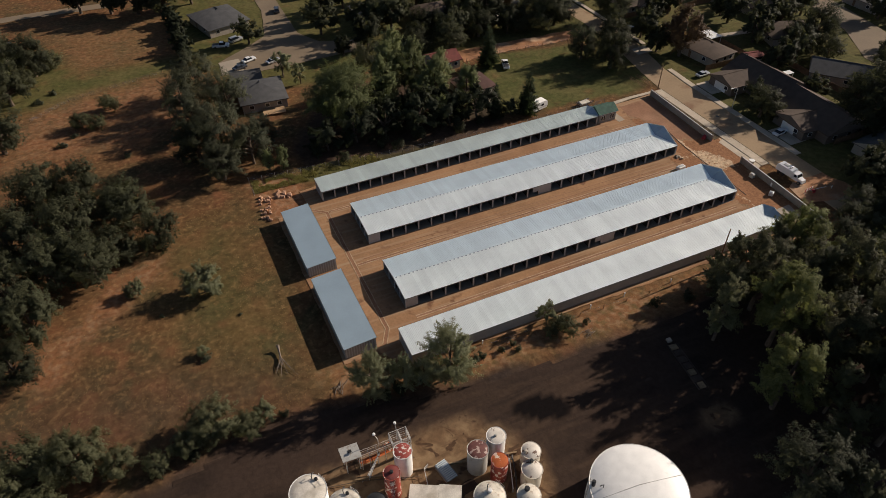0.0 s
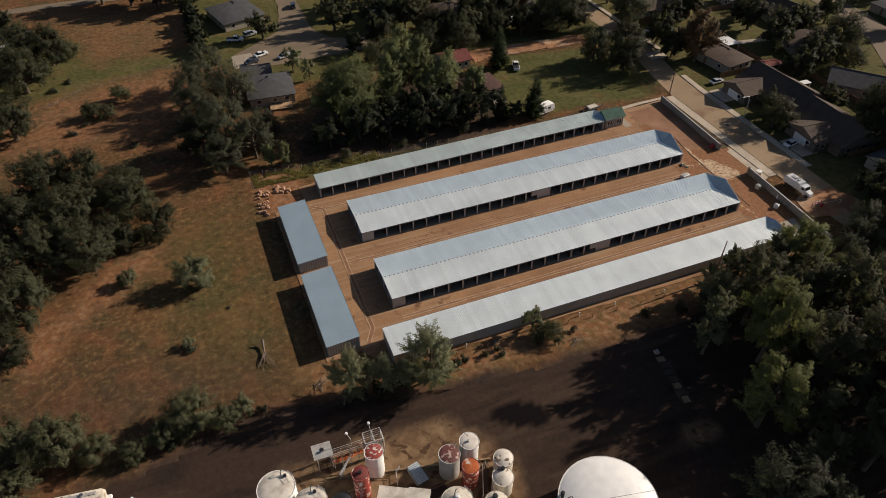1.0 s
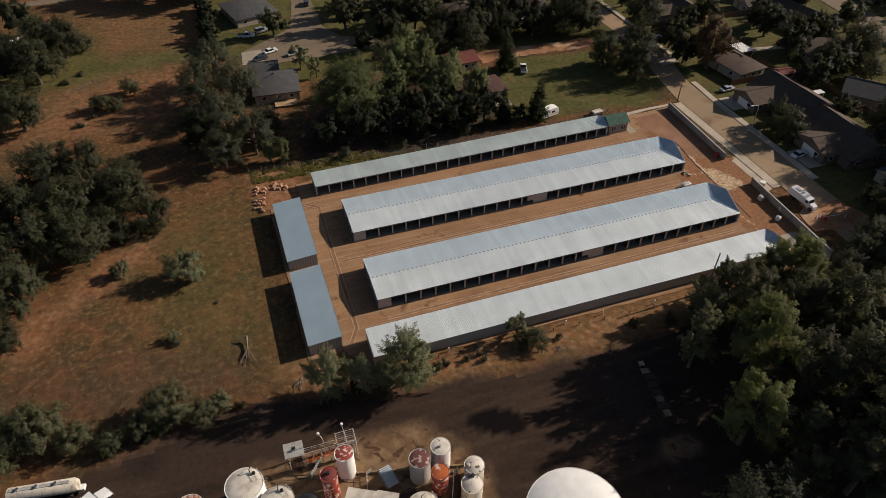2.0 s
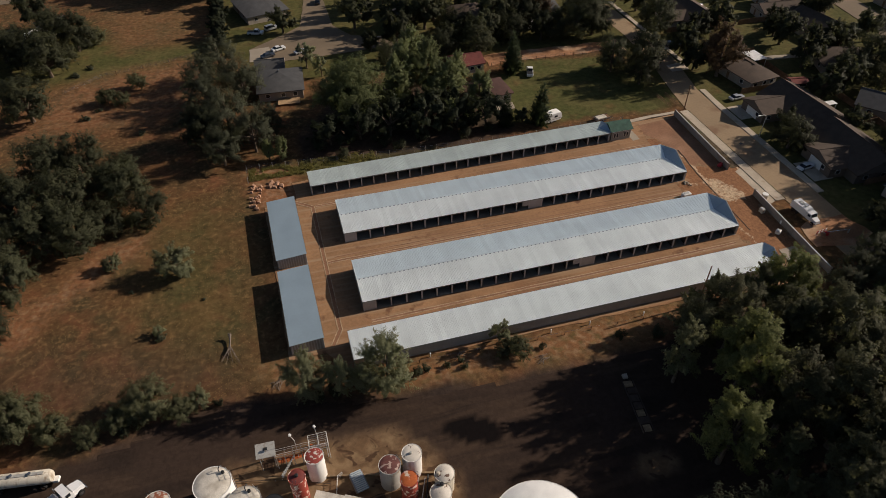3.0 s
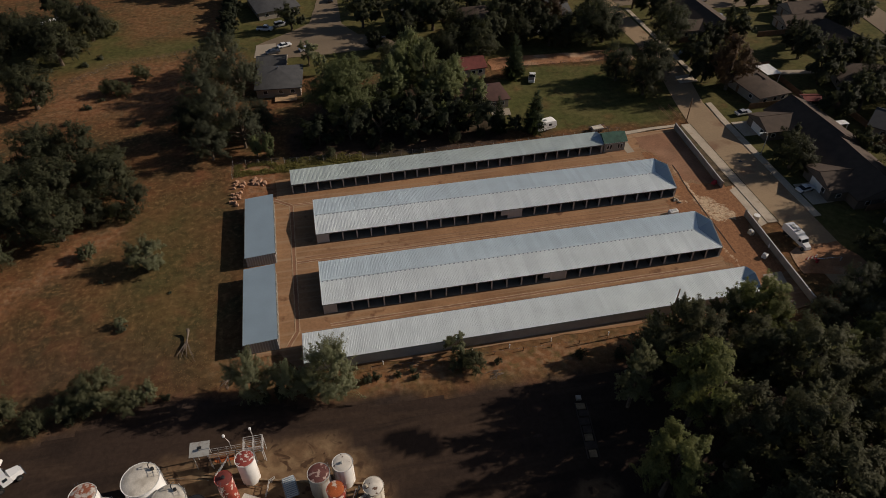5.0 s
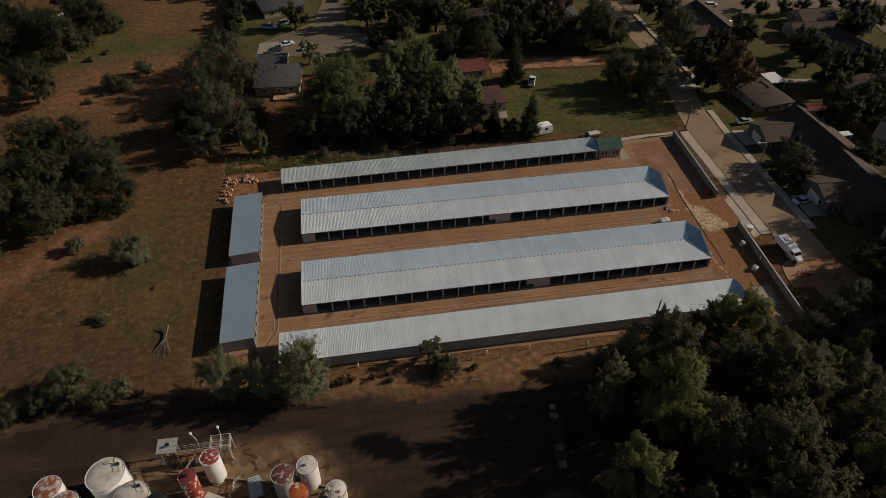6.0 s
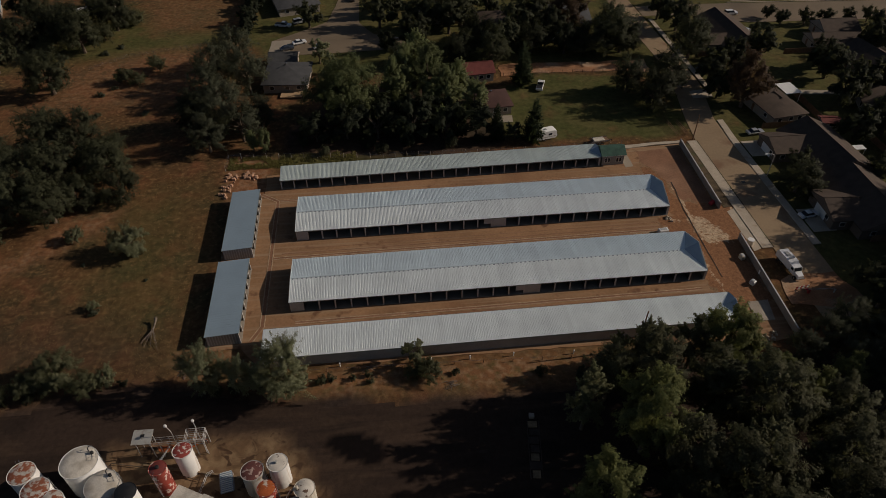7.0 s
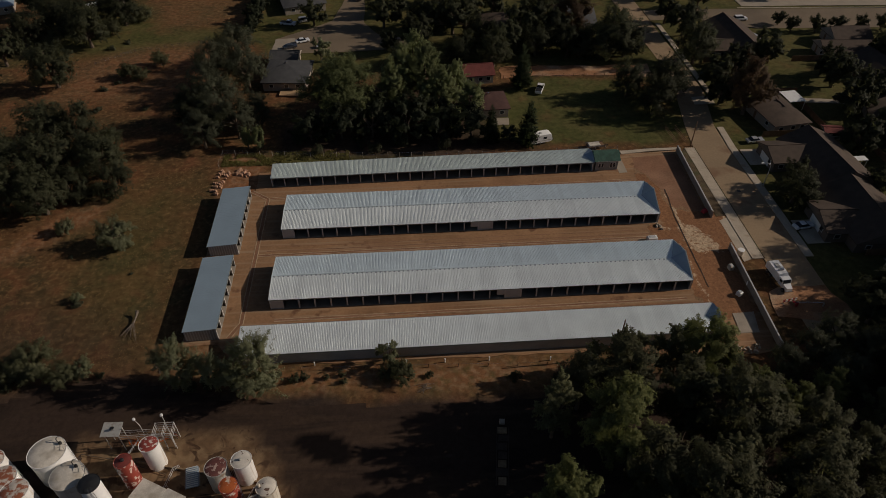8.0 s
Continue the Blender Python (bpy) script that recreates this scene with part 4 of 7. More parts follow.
def raised_end(ob, length, width, low, high, peak, back):
    """The raised street end of a lean shed, its back slopes coloured blue as skylit shade."""
    mid = width * 0.55
    wall = lambda x: [(x, 0, 0.06), (x, width, 0.06), (x, width, high), (x, mid, peak), (x, 0, low)]
    part("street_gable", slab(B(), wall(length + 0.1), wall(length + 0.22)), M_WALL, ob)
    z = low + (high - low) * mid / width + 0.1
    for tri in ([(length + 0.23, -0.1, low + 0.12), (length + 0.23, mid, peak), (length - back, mid, z)], [(length + 0.23, mid, peak), (length + 0.23, width + 0.1, high + 0.12), (length - back, mid, z)]):
        part("gable_back", slab(B(), [(x, y, q - 0.05) for x, y, q in tri], tri), M_BLUE, ob, "sheet slope behind the street gable, coloured blue-grey as skylit shade")


raised_end(north, 78.2, 5.3, 2.65, 3.0, 3.9, 2.0)
raised_end(south, 88.6, 6.4, 2.65, 3.0, 4.2, 2.2)

# ---- trees and plants ----
def leaves_mesh(name, sprays, count, size, seed, up=0.48, centre=(0, 0, 2), core=0):
    """Small pointed leaf clumps along many sprays (foot, axis, radius, middle of the lobe), thick at the foot and thin at the tip; core: how many of them are larger ones deep inside."""
    rng = np.random.default_rng(seed)
    foot = np.array([q[0] for q in sprays], float)
    axis = np.array([q[1] for q in sprays], float)
    rad = np.array([q[2] for q in sprays], float)
    lobe = np.array([q[3] if len(q) > 3 else centre for q in sprays], float)
    length = np.linalg.norm(axis, axis=1)
    weight = length * rad
    pick = rng.choice(len(sprays), count, p=weight / weight.sum())
    u = rng.uniform(0, 1, (count, 1)) ** 0.85
    side = rng.normal(size=(count, 3))
    p = foot[pick] + axis[pick] * u + side * (rad[pick][:, None] * (1 - 0.72 * u) * 0.55)
    p[:core] = centre + (p[:core] - centre) * np.array((0.72, 0.72, 0.8))
    p[:, 2] = np.maximum(p[:, 2], 0.12)
    out = p - lobe[pick]
    out /= np.linalg.norm(out, axis=1)[:, None] + 1e-6
    far = p - np.array(centre)
    far /= np.linalg.norm(far, axis=1)[:, None] + 1e-6
    n = 0.75 * out + 0.35 * far + 0.2 * side + rng.normal(0, 0.2, (count, 3))
    n[:, 2] += up
    n /= np.linalg.norm(n, axis=1)[:, None]
    a = 0.9 * axis[pick] / length[pick][:, None] + rng.normal(0, 0.6, (count, 3))
    a -= n * (a * n).sum(1)[:, None]
    a /= np.linalg.norm(a, axis=1)[:, None] + 1e-6
    b = np.cross(n, a)
    s = size * rng.uniform(0.5, 1.5, (count, 1))
    s[:core] *= 2.6
    w = s * rng.uniform(0.4, 0.75, (count, 1))
    v = np.stack([p - b * w - a * s * 0.6, p + b * w - a * s * 0.5, p + a * s * 1.25 + n * s * rng.uniform(-0.3, 0.3, (count, 1))], 1).reshape(-1, 3)
    me = bpy.data.meshes.new(name)
    me.from_pydata(v.tolist(), [], np.arange(3 * count).reshape(-1, 3).tolist())
    return me


def crown_sprays(rng, shape, height, radius, base, n):
    """Leafy sprays of a crown, gathered in lobes on an uneven hull; they point outwards and up."""
    out = []
    depth = height - base
    mid = base + depth * 0.46
    offset = rng.uniform(0, 50)
    if shape == "cone":
        for k in range(n):
            ang = rng.uniform(0, math.tau)
            h = 1 - (1 - (k + rng.uniform(0, 1)) / n) ** 0.7
            reach = radius * (1 - h) ** 0.8 * rng.uniform(0.55, 1.2)
            d = Vector((math.cos(ang), math.sin(ang), 0))
            ax = d * (reach * 0.75 + 0.25) + Vector((0, 0, 0.35 + 0.5 * h))
            out.append((tuple(d * reach * 0.25 + Vector((0, 0, base + depth * h * 0.95))), tuple(ax), 0.2 * radius * (1.15 - h) * rng.uniform(0.7, 1.2)))
        return out
    lobes = max(9, n // 11)
    for k in range(lobes):
        ang = k * 2.39996 + rng.normal(0, 0.35)
        z = -0.72 + 1.68 * (k + 0.5) / lobes + rng.normal(0, 0.08)
        z = min(max(z, -0.85), 0.97)
        q = math.sqrt(max(0.0, 1 - z * z))
        d = Vector((q * math.cos(ang), q * math.sin(ang), z))
        hull = 1 + 0.35 * noise.noise(d * 1.5 + Vector((offset, 0, 0))) + rng.normal(0, 0.12)
        if shape == "column":
            wide = radius * (0.45 + 0.55 * math.sin(math.pi * (0.5 + 0.46 * z)))
            middle = Vector((d.x * wide * 0.6 * hull, d.y * wide * 0.6 * hull, mid + z * depth * 0.45))
            size, rise = radius * rng.uniform(0.26, 0.42), 0.9
        else:
            middle = Vector((d.x * radius * 0.64 * hull, d.y * radius * 0.64 * hull, mid + d.z * depth * 0.36 * hull))
            size, rise = radius * rng.uniform(0.26, 0.46), 0.25
        for _ in range(max(3, n // lobes)):
            e = Vector(rng.normal(0, 1, 3)).normalized()
            e = (e + d * 0.55 + Vector((0, 0, rise))).normalized()
            start = middle + Vector(rng.normal(0, 0.22, 3)) * size
            ax = e * size * rng.uniform(0.7, 1.3) * (1.35 if shape == "column" else 1.0)
            out.append((tuple(start), tuple(ax), size * rng.uniform(0.3, 0.5), tuple(middle - d * size * 0.4)))
    return out


def build_tree(name, label, seed, shape, height, radius, base, sprays, count, size, leaf, trunk=0.3, limbs=22):
    """One tree: a tapered trunk with limbs that reach into the sprays, and a crown of leaf clumps."""
    rng = np.random.default_rng(seed)
    ob = thing(name, label, "tree")
    some = crown_sprays(rng, shape, height, radius, base, sprays)
    bm = B()
    fork = base + 0.3 * (height - base) * (1 if shape == "round" else 2)
    lean = rng.normal(0, 0.25, 2)
    tube(bm, [(0, 0, -0.25), (lean[0] * 0.3, lean[1] * 0.3, fork * 0.5), (lean[0], lean[1], fork), (lean[0], lean[1], height * 0.82)],
         [trunk * 1.35, trunk, trunk * 0.7, trunk * 0.12], 7)
    for k in range(limbs):
        (x, y, z), ax = some[(k * 7) % len(some)][:2]
        z0 = min(fork * rng.uniform(0.55, 1.0), max(z - 0.4, 0.2))
        tip = (x + ax[0] * 0.8, y + ax[1] * 0.8, z + ax[2] * 0.8)
        tube(bm, [(lean[0] * 0.6, lean[1] * 0.6, z0), (x * 0.45, y * 0.45, (z0 + z) / 2 + 0.3), (x, y, z), tip], [trunk * 0.45, trunk * 0.28, trunk * 0.13, trunk * 0.04], 4)
    part("trunk", bm, M_BARK, ob)
    me = leaves_mesh("crown", some, count, size, seed, centre=(0, 0, base + 0.35 * (height - base)), core=count // 32 if shape != "cone" else 0)
    me.materials.append(leaf)
    crown = new("crown", me)
    crown.parent = ob
    return ob


# One of each build, placed straight at its first spot; the others are copies with their own size and turn.
KINDS = {
    "oak_a": ("oak_tree", "dark green broad oak tree", 11, "round", 11.0, 5.8, 0.6, 280, 15000, 0.172, L_OAK, 0.4),
    "oak_b": ("oak_tree", "dark green broad oak tree", 12, "round", 12.5, 5.8, 0.6, 290, 16000, 0.172, L_OAK, 0.42),
    "oak_c": ("oak_tree", "dark green spreading oak tree", 13, "round", 9.5, 6.2, 0.5, 270, 14500, 0.172, L_OAK, 0.38),
    "lime": ("broadleaf_tree", "yellow-green leafy tree in the grove", 21, "round", 17.0, 4.8, 2.5, 240, 22000, 0.15, L_LIME, 0.36),
    "bright": ("broadleaf_tree", "bright green rounded broadleaf tree", 22, "round", 20.5, 9.6, 0.8, 460, 52000, 0.2, L_BRIGHT, 0.5),
    "poplar_a": ("poplar_tree", "tall green poplar tree in a clump", 31, "column", 19.0, 5.4, 1.2, 360, 23000, 0.2, L_POPLAR, 0.4),
    "poplar_b": ("poplar_tree", "tall green poplar tree in a clump", 32, "column", 18.0, 5.2, 1.2, 330, 20000, 0.2, L_POPLAR, 0.4),
    "grey": ("gum_tree", "grey-green open-crowned gum tree", 41, "round", 14.5, 6.6, 1.2, 230, 16000, 0.162, L_GREY, 0.36),
    "grey_b": ("gum_tree", "grey-green open-crowned gum tree", 42, "round", 12.5, 5.8, 1.0, 200, 16000, 0.15, L_GREY, 0.32),
    "conifer": ("conifer_tree", "dark narrow conifer on the lawn", 51, "cone", 12.5, 3.2, 0.2, 420, 22000, 0.15, L_DARK, 0.25),
    "willow": ("young_tree", "light green young tree by the dirt road", 61, "column", 12.5, 5.4, 0.3, 230, 30000, 0.115, L_YOUNG, 0.18),
    "young": ("young_tree", "sparse light green young tree", 62, "round", 6.8, 2.6, 0.8, 70, 6000, 0.13, L_YOUNG, 0.14),
    "olive": ("olive_tree", "grey-green bushy tree in the dry field", 71, "round", 5.4, 3.7, 0.1, 170, 14000, 0.115, L_YOUNG, 0.16),
    "russet": ("broadleaf_tree", "russet-brown broadleaf tree near the street", 81, "round", 14.0, 6.0, 1.2, 220, 22000, 0.19, L_RUSSET, 0.4),
    "elm_a": ("elm_tree", "tall dull green elm tree in the grove", 101, "round", 20.5, 6.0, 3.0, 270, 23000, 0.187, L_ELM, 0.42),
    "elm_b": ("elm_tree", "slender grey-green elm tree in the grove", 102, "column", 16.5, 3.9, 2.0, 170, 13500, 0.168, L_GROVE, 0.3),
    "elm_c": ("elm_tree", "tall yellow-green elm tree in the grove", 103, "round", 20.5, 5.6, 3.0, 240, 26000, 0.17, L_LIME, 0.4),
    # Low trees added as dark fill where the ground only lies in shade.
    "shade_fill": ("understory_tree", "low tree added under the poplars, its leaves darkened as shade", 104, "round", 6.5, 3.6, 0.1, 90, 6500, 0.17, L_SHADE, 0.16),
    "scrub": ("scrub_tree", "olive-green scrubby tree beside the dirt road", 105, "round", 7.5, 4.8, 0.1, 190, 15000, 0.13, L_SCRUB, 0.18),
    "hedge": ("hedge_tree", "dark clipped hedge tree along the mown field", 106, "round", 3.4, 1.9, 0.1, 50, 2600, 0.17, L_SHADE, 0.1),
    "garden": ("garden_tree", "green garden tree between the houses", 91, "round", 9.5, 4.8, 0.8, 120, 5200, 0.285, L_OAK, 0.3),
}
SPOTS = {
    "oak_a": [(-65, 63, 1.1), (116, -28, 1.6), (121, -40, 1.6), (-67, 139, 1.05), (-73, 122, 1.1), (-80, 130, 1.1), (-75, 147, 0.9), (-74, 95, 1.05), (-88, 137, 1.0), (-92, 124, 0.9), (143, -0.5, 1.5), (124, -8, 0.8), (-46.5, 49, 0.95), (-62, 36, 1.0), (-71, 49, 1.1), (-66, 22, 0.9), (116.8, 26.5, 0.78), (-58, 48, 1.0), (-28, 70, 0.95), (166, 54, 1.1)],
    "oak_b": [(-56, 61, 1.0), (-54.5, 33.5, 0.9), (-71, 33, 1.0), (-79, 52, 1.1), (96.5, 68.5, 0.98), (103, 77, 1.05), (93, 103, 1.3), (118.5, 98, 1.15), (113, -31, 1.25), (-75, 22, 1.0), (92, 78, 0.9), (56, 100, 0.9), (139, 7.5, 1.55), (141.5, 15, 1.2), (117, -14, 0.8)],
    "oak_c": [(-41.5, 40.5, 0.8), (-50.5, 39, 0.95), (-48, 57, 1.0), (-69, 13, 0.95), (119.4, 25.2, 0.5), (53, 115, 1.2), (70, 107, 1.2), (161, 55, 1.1), (162, 45, 1.0), (112, -20, 0.8),  (84, 106, 1.2), (28, 102, 1.0), (46, 104, 1.1), (98, 104, 1.35)],
    "lime": [(47.8, -47.6, 1.05), (75.2, -21.8, 1.0)],
    "bright": [(10.5, 71.5, 1.0)],
    "poplar_a": [(34, 79, 0.95), (27.5, 81, 0.95), (38, 71, 0.84), (31, 87, 0.98), (42, 77, 0.82), (24, 77, 0.8)],
    "poplar_b": [(45.5, 66, 0.7), (26, 75, 0.82), (34, 70, 0.85), (41, 61.5, 0.6), (29, 64, 0.66), (36, 62, 0.62), (-9.8, 57.2, 0.5), (-13, 58.5, 0.45)],
    "grey": [(-23, 105, 1.0), (-17, 89, 1.0), (-22, 71, 1.0), (-28, 94, 0.95), (40, -61, 1.08)],
    "grey_b": [(-16, 63, 1.0), (-27, 84, 1.0), (-24, 59, 0.9), (-12, 70, 0.8), (98.5, -19, 0.62), (104.5, -15.5, 0.62), (108, -21, 0.75), (92, -22.5, 0.6), (100, -26, 0.75)],
    "conifer": [(59.6, 55.8, 1.0), (50, 57.2, 0.82), (62.5, 85.5, 1.1)],
    "willow": [(0.6, -18.9, 1.0), (-12.9, -17.0, 0.86), (-7.2, -17.4, 0.6), (-3.8, -18.4, 0.55)],
    "young": [(23.2, -14.75, 0.82), (68, -19.2, 1.5), (2.5, 106, 1.6), (6.2, 99.5, 1.2), (24.4, -16.6, 0.55)],
    "olive": [(-35.2, 21.4, 1.25), (-31, -13.4, 0.5), (-38.3, 5, 0.3), (-48, 26.5, 0.5)],
    "russet": [(121.6, 66.4, 1.12), (84, 119, 1.0)],
    "garden": [(143, 46, 1.1), (120, 32, 0.8), (154, 80, 1.1), (140, 95, 1.1), (119, 128, 1.0), (22, 131, 1.1), (26, 142, 1.2), (-2, 134, 0.9), (80, 105, 1.0), (98, 118, 1.0), (78, 140, 1.2), (60, 138, 1.2), (152, 8, 1.2), (130, -16, 1.2), (146, -20, 1.2), (168, 70, 1.1), (170, 30, 1.1), (122, -26, 1.2), (135, 140, 1.0), (36, 150, 1.2), (50, 150, 1.2), (95, 150, 1.2), (128, 152, 1.2), (24, 112, 0.7), (168, 118, 0.55), (176, 119, 0.55), (184, 118.5, 0.55), (160, 119, 0.55), (191, 118, 0.55), (172, 150, 1.1), (190, 100, 1.0), (76, 126, 1.1), (-82, 160, 1.3), (-100, 150, 1.3), (150, 64, 1.1), (186, 104, 1.0), (152, 48, 1.1), (152, 20, 0.9), (200, 40, 1.2), (204, 60, 1.2), (206, 84, 1.2), (222, 60, 1.2), (224, 36, 1.2), (182, 74, 1.1), (168, 12, 1.1), (186, 8, 1.2), (160, -4, 1.2), (140, -8, 1.1), (226, 84, 1.2), (154, -12, 1.2), (138, 28, 0.7), (158, 124.5, 0.5), (-95, 110, 1.2), (-92, 92, 1.1),
               (116, -7, 0.9), (114, -11, 0.9), (121, -8, 0.9), (-24, 172, 1.5), (-33, 176, 1.5), (-42, 181, 1.5), (-52, 186, 1.4), (-14, 178, 1.4), (156, 86, 1.0), (128, 90, 1.0), (119, 83, 1.0), (118, 76, 1.0), (116.9, 72, 0.8), (60, 108, 1.2), (33, 114, 1.2), (45, 124, 1.4), (50, 130, 1.4), (70, 120, 1.3), (176, 92, 1.2), (122, 118, 1.2), (66, 115, 1.3), (38, 128, 1.3), (76, 113, 1.2), (157, 68, 1.1)],
    "elm_a": [(66.5, -50, 1.1), (58, -60, 0.85), (64.5, -58, 1.05), (76, -37, 0.9), (81, -48, 0.9), (94, -43, 0.65), (73, -64, 1.1), (100, -58, 0.8), (60, -45, 0.85), (79, -57, 1.0), (90, -52, 0.75), (69.5, -31, 0.8), (86, -40, 0.8), (61, -28.5, 0.8), (54.5, -26.5, 0.6)],
    "elm_b": [(70.5, -22, 0.8), (58, -20.2, 0.68), (62.6, -19.9, 0.9), (49.2, -31.6, 1.08), (70, -33.5, 1.15), (71.5, -44, 1.1), (55, -52, 0.95), (101, -33, 0.7), (111, -38, 0.9), (84.5, -34, 0.7), (50, -58, 0.9), (44, -66, 0.9)],
    "elm_c": [(57.5, -36.8, 1.0), (76.5, -25.5, 0.75), (88, -31, 0.5), (95, -29, 0.5), (84, -27, 0.48)],
    "hedge": [(-22.8 + 0.5 * math.sin(3 * k), 128 + 2.6 * k, 1.25 + 0.2 * math.sin(5 * k)) for k in range(15)],
    "shade_fill": [(37, 59, 1.3), (45, 58.5, 1.25), (28, 60, 1.35), (19, 61, 1.3), (11, 61.5, 1.2), (3, 61, 1.0), (55, 57, 0.6), (29, 66, 1.1), (38, 64, 1.1), (21, 66, 1.1), (34, 65, 1.1)],
    "scrub": [(-39.5, -12.8, 0.98), (-34.2, -14.8, 0.62), (-43.8, -14.4, 0.6), (-59.5, -11.2, 1.1), (-67, -8.8, 1.1), (-74, -22, 1.1), (-80, -16, 1.2), (-66, -17, 0.9), (-54.2, -13.6, 0.7), (-72, -12, 1.1), (-48.5, -15.8, 0.5), (-62, -6.5, 0.6), (-55, 100, 0.72), (-51, 98.5, 0.55), (-47.3, 107.5, 0.68), (25.4, -18.1, 0.55), (22.6, -17.3, 0.4), (-62, 143, 0.8), (-69, 131, 0.9)],
}
spin = random.Random(5)
for key, spots in SPOTS.items():
    first = build_tree(*KINDS[key])
    for n, (x, y, s) in enumerate(spots):
        m = pose(x, y, -0.05, 0, 0, spin.uniform(0, 360)) @ Matrix.Diagonal((s * spin.uniform(0.92, 1.08), s * spin.uniform(0.92, 1.08), s * spin.uniform(0.92, 1.06), 1))
        if n == 0:
            first.matrix_basis = m
        else:
            copy_thing(first, m)


def bush(name, label, seed, radius, height, count, leaf, spots, size=0.16):
    """A low bush on short stems; copied to each spot."""
    rng = np.random.default_rng(seed)
    ob = thing(name, label, "bush")
    sprays = [((rng.uniform(-0.6, 0.6) * radius, rng.uniform(-0.6, 0.6) * radius, height * rng.uniform(0.1, 0.4)),
               (rng.normal(0, 0.3) * radius, rng.normal(0, 0.3) * radius, height * rng.uniform(0.4, 0.7)), radius * 0.35) for _ in range(16)]
    me = leaves_mesh("foliage", sprays, count * 2, size, seed, centre=(0, 0, 0))
    me.materials.append(leaf)
    f = new("foliage", me)
    f.parent = ob
    bm = B()
    for c, _, _ in sprays:
        tube(bm, [(c[0] * 0.2, c[1] * 0.2, -0.15), c], [0.04, 0.015], 4)
    part("stem", bm, M_BARK, ob)
    for n, (x, y, s) in enumerate(spots):
        m = pose(x, y, -0.04, 0, 0, rng.uniform(0, 360)) @ Matrix.Diagonal((s, s * rng.uniform(0.8, 1.2), s, 1))
        if n == 0:
            ob.matrix_basis = m
        else:
            copy_thing(ob, m)


rb = random.Random(8)
bush("bush", "sunlit yellow-green bush along the fence", 3, 1.8, 1.1, 420, L_BUSH, [(rb.uniform(-18.5, 14), rb.uniform(50, 55.2), rb.uniform(0.35, 0.85)) for _ in range(34)])
bush("bush", "dark green bush under the trees", 4, 2.0, 2.2, 520, L_OAK, [(rb.uniform(-2, 46), rb.uniform(53.5, 60), rb.uniform(0.7, 1.3)) for _ in range(9)]
     + [(-4, -17.5, 0.9), (-8.5, -17.8, 0.9), (-11, -18, 0.7), (-34, -14.5, 0.7), (-28, -14.5, 0.5), (-49, -17, 0.9), (-43, -16, 0.7), (12, -17.5, 0.45), (15, -18.5, 0.4), (30, -18, 0.4), (45, -19.5, 0.6), (52, -21, 0.7), (60, -22, 0.9), (66, -23, 1.0), (6.5, -17.6, 0.6), (8, -17.2, 0.5), (14.5, -16.9, 0.4), (3.6, -16.4, 0.5)])
bush("bush", "low grey-green scrub in the field", 5, 1.2, 0.9, 260, L_GREY, [(-38, 3.5, 1.0), (-44, 18, 0.6), (-30, 12, 0.4), (-60, 92, 1.2), (-57, 96, 1.0), (-50, 103, 0.7), (-64, 84, 1.2), (-66, 120, 1.4), (-62, 124, 1.2), (-58, 80, 1.3), (-45, 80, 1.1)])


def fallen_tree(x, y):
    """A bleached fallen tree: a butt with splayed bare branches."""
    ob = thing("fallen_tree", "bleached fallen dead tree with bare branches", "dead tree", pose(x, y, 0))
    rng = np.random.default_rng(17)
    part("trunk", tube(B(), [(0.1, 0.9, 0.9), (0, 0.2, 0.55), (-0.1, -1.5, 0.35), (-0.25, -3.2, 0.25)], [0.26, 0.19, 0.13, 0.07], 8), M_DEADWOOD, ob)
    bm = B()
    for k in range(7):
        a = -1.2 + 0.4 * k
        tube(bm, [(0, 0.3, 0.7), (0.35 * math.sin(a), 1.0 + 0.1 * k % 0.3, 1.0 + 0.2 * math.cos(a))], [0.12, 0.03], 5)
    part("root_plate", bm, M_DEADWOOD, ob)
    for k in range(9):
        a = (k - 4) * 0.11 + rng.normal(0, 0.12)
        s = rng.uniform(1.5, 4.8)
        part("branch", tube(B(), [(-0.15, -0.9 - 0.2 * k % 0.9, 0.4), (-0.2 + s * 0.5 * math.sin(a), -1.6 - s * 0.5 * math.cos(a), 0.45), (-0.3 + s * math.sin(a * 1.3), -2.0 - s * math.cos(a), 0.12)],
                            [0.09, 0.05, 0.02], 5), M_DEADWOOD, ob)


fallen_tree(-25.4, -0.6)


def brush_pile(x, y, turn, size, seed):
    """A loose heap of bleached bare branches lying on the dirt."""
    ob = thing("brush_pile", "small heap of bleached dead branches on dirt", "dead branches", pose(x, y, 0, 0, 0, turn))
    rng = np.random.default_rng(seed)
    for k in range(11):
        a, r = rng.uniform(0, math.tau), size * rng.uniform(0.4, 1.0)
        cx, cy = rng.normal(0, 0.3 * size, 2)
        z = 0.04 + 0.03 * k
        part("branch", tube(B(), [(cx - r * math.cos(a), cy - 0.6 * r * math.sin(a), 0.02), (cx, cy, z + 0.12), (cx + r * math.cos(a + 0.3), cy + 0.6 * r * math.sin(a + 0.3), z)], [0.06, 0.045, 0.015], 5), M_DEADWOOD, ob)


brush_pile(29.2, -20.6, 20, 1.6, 4)
brush_pile(-17.8, -12.4, 60, 1.9, 5)
brush_pile(14.6, -15.6, 0, 1.1, 6)

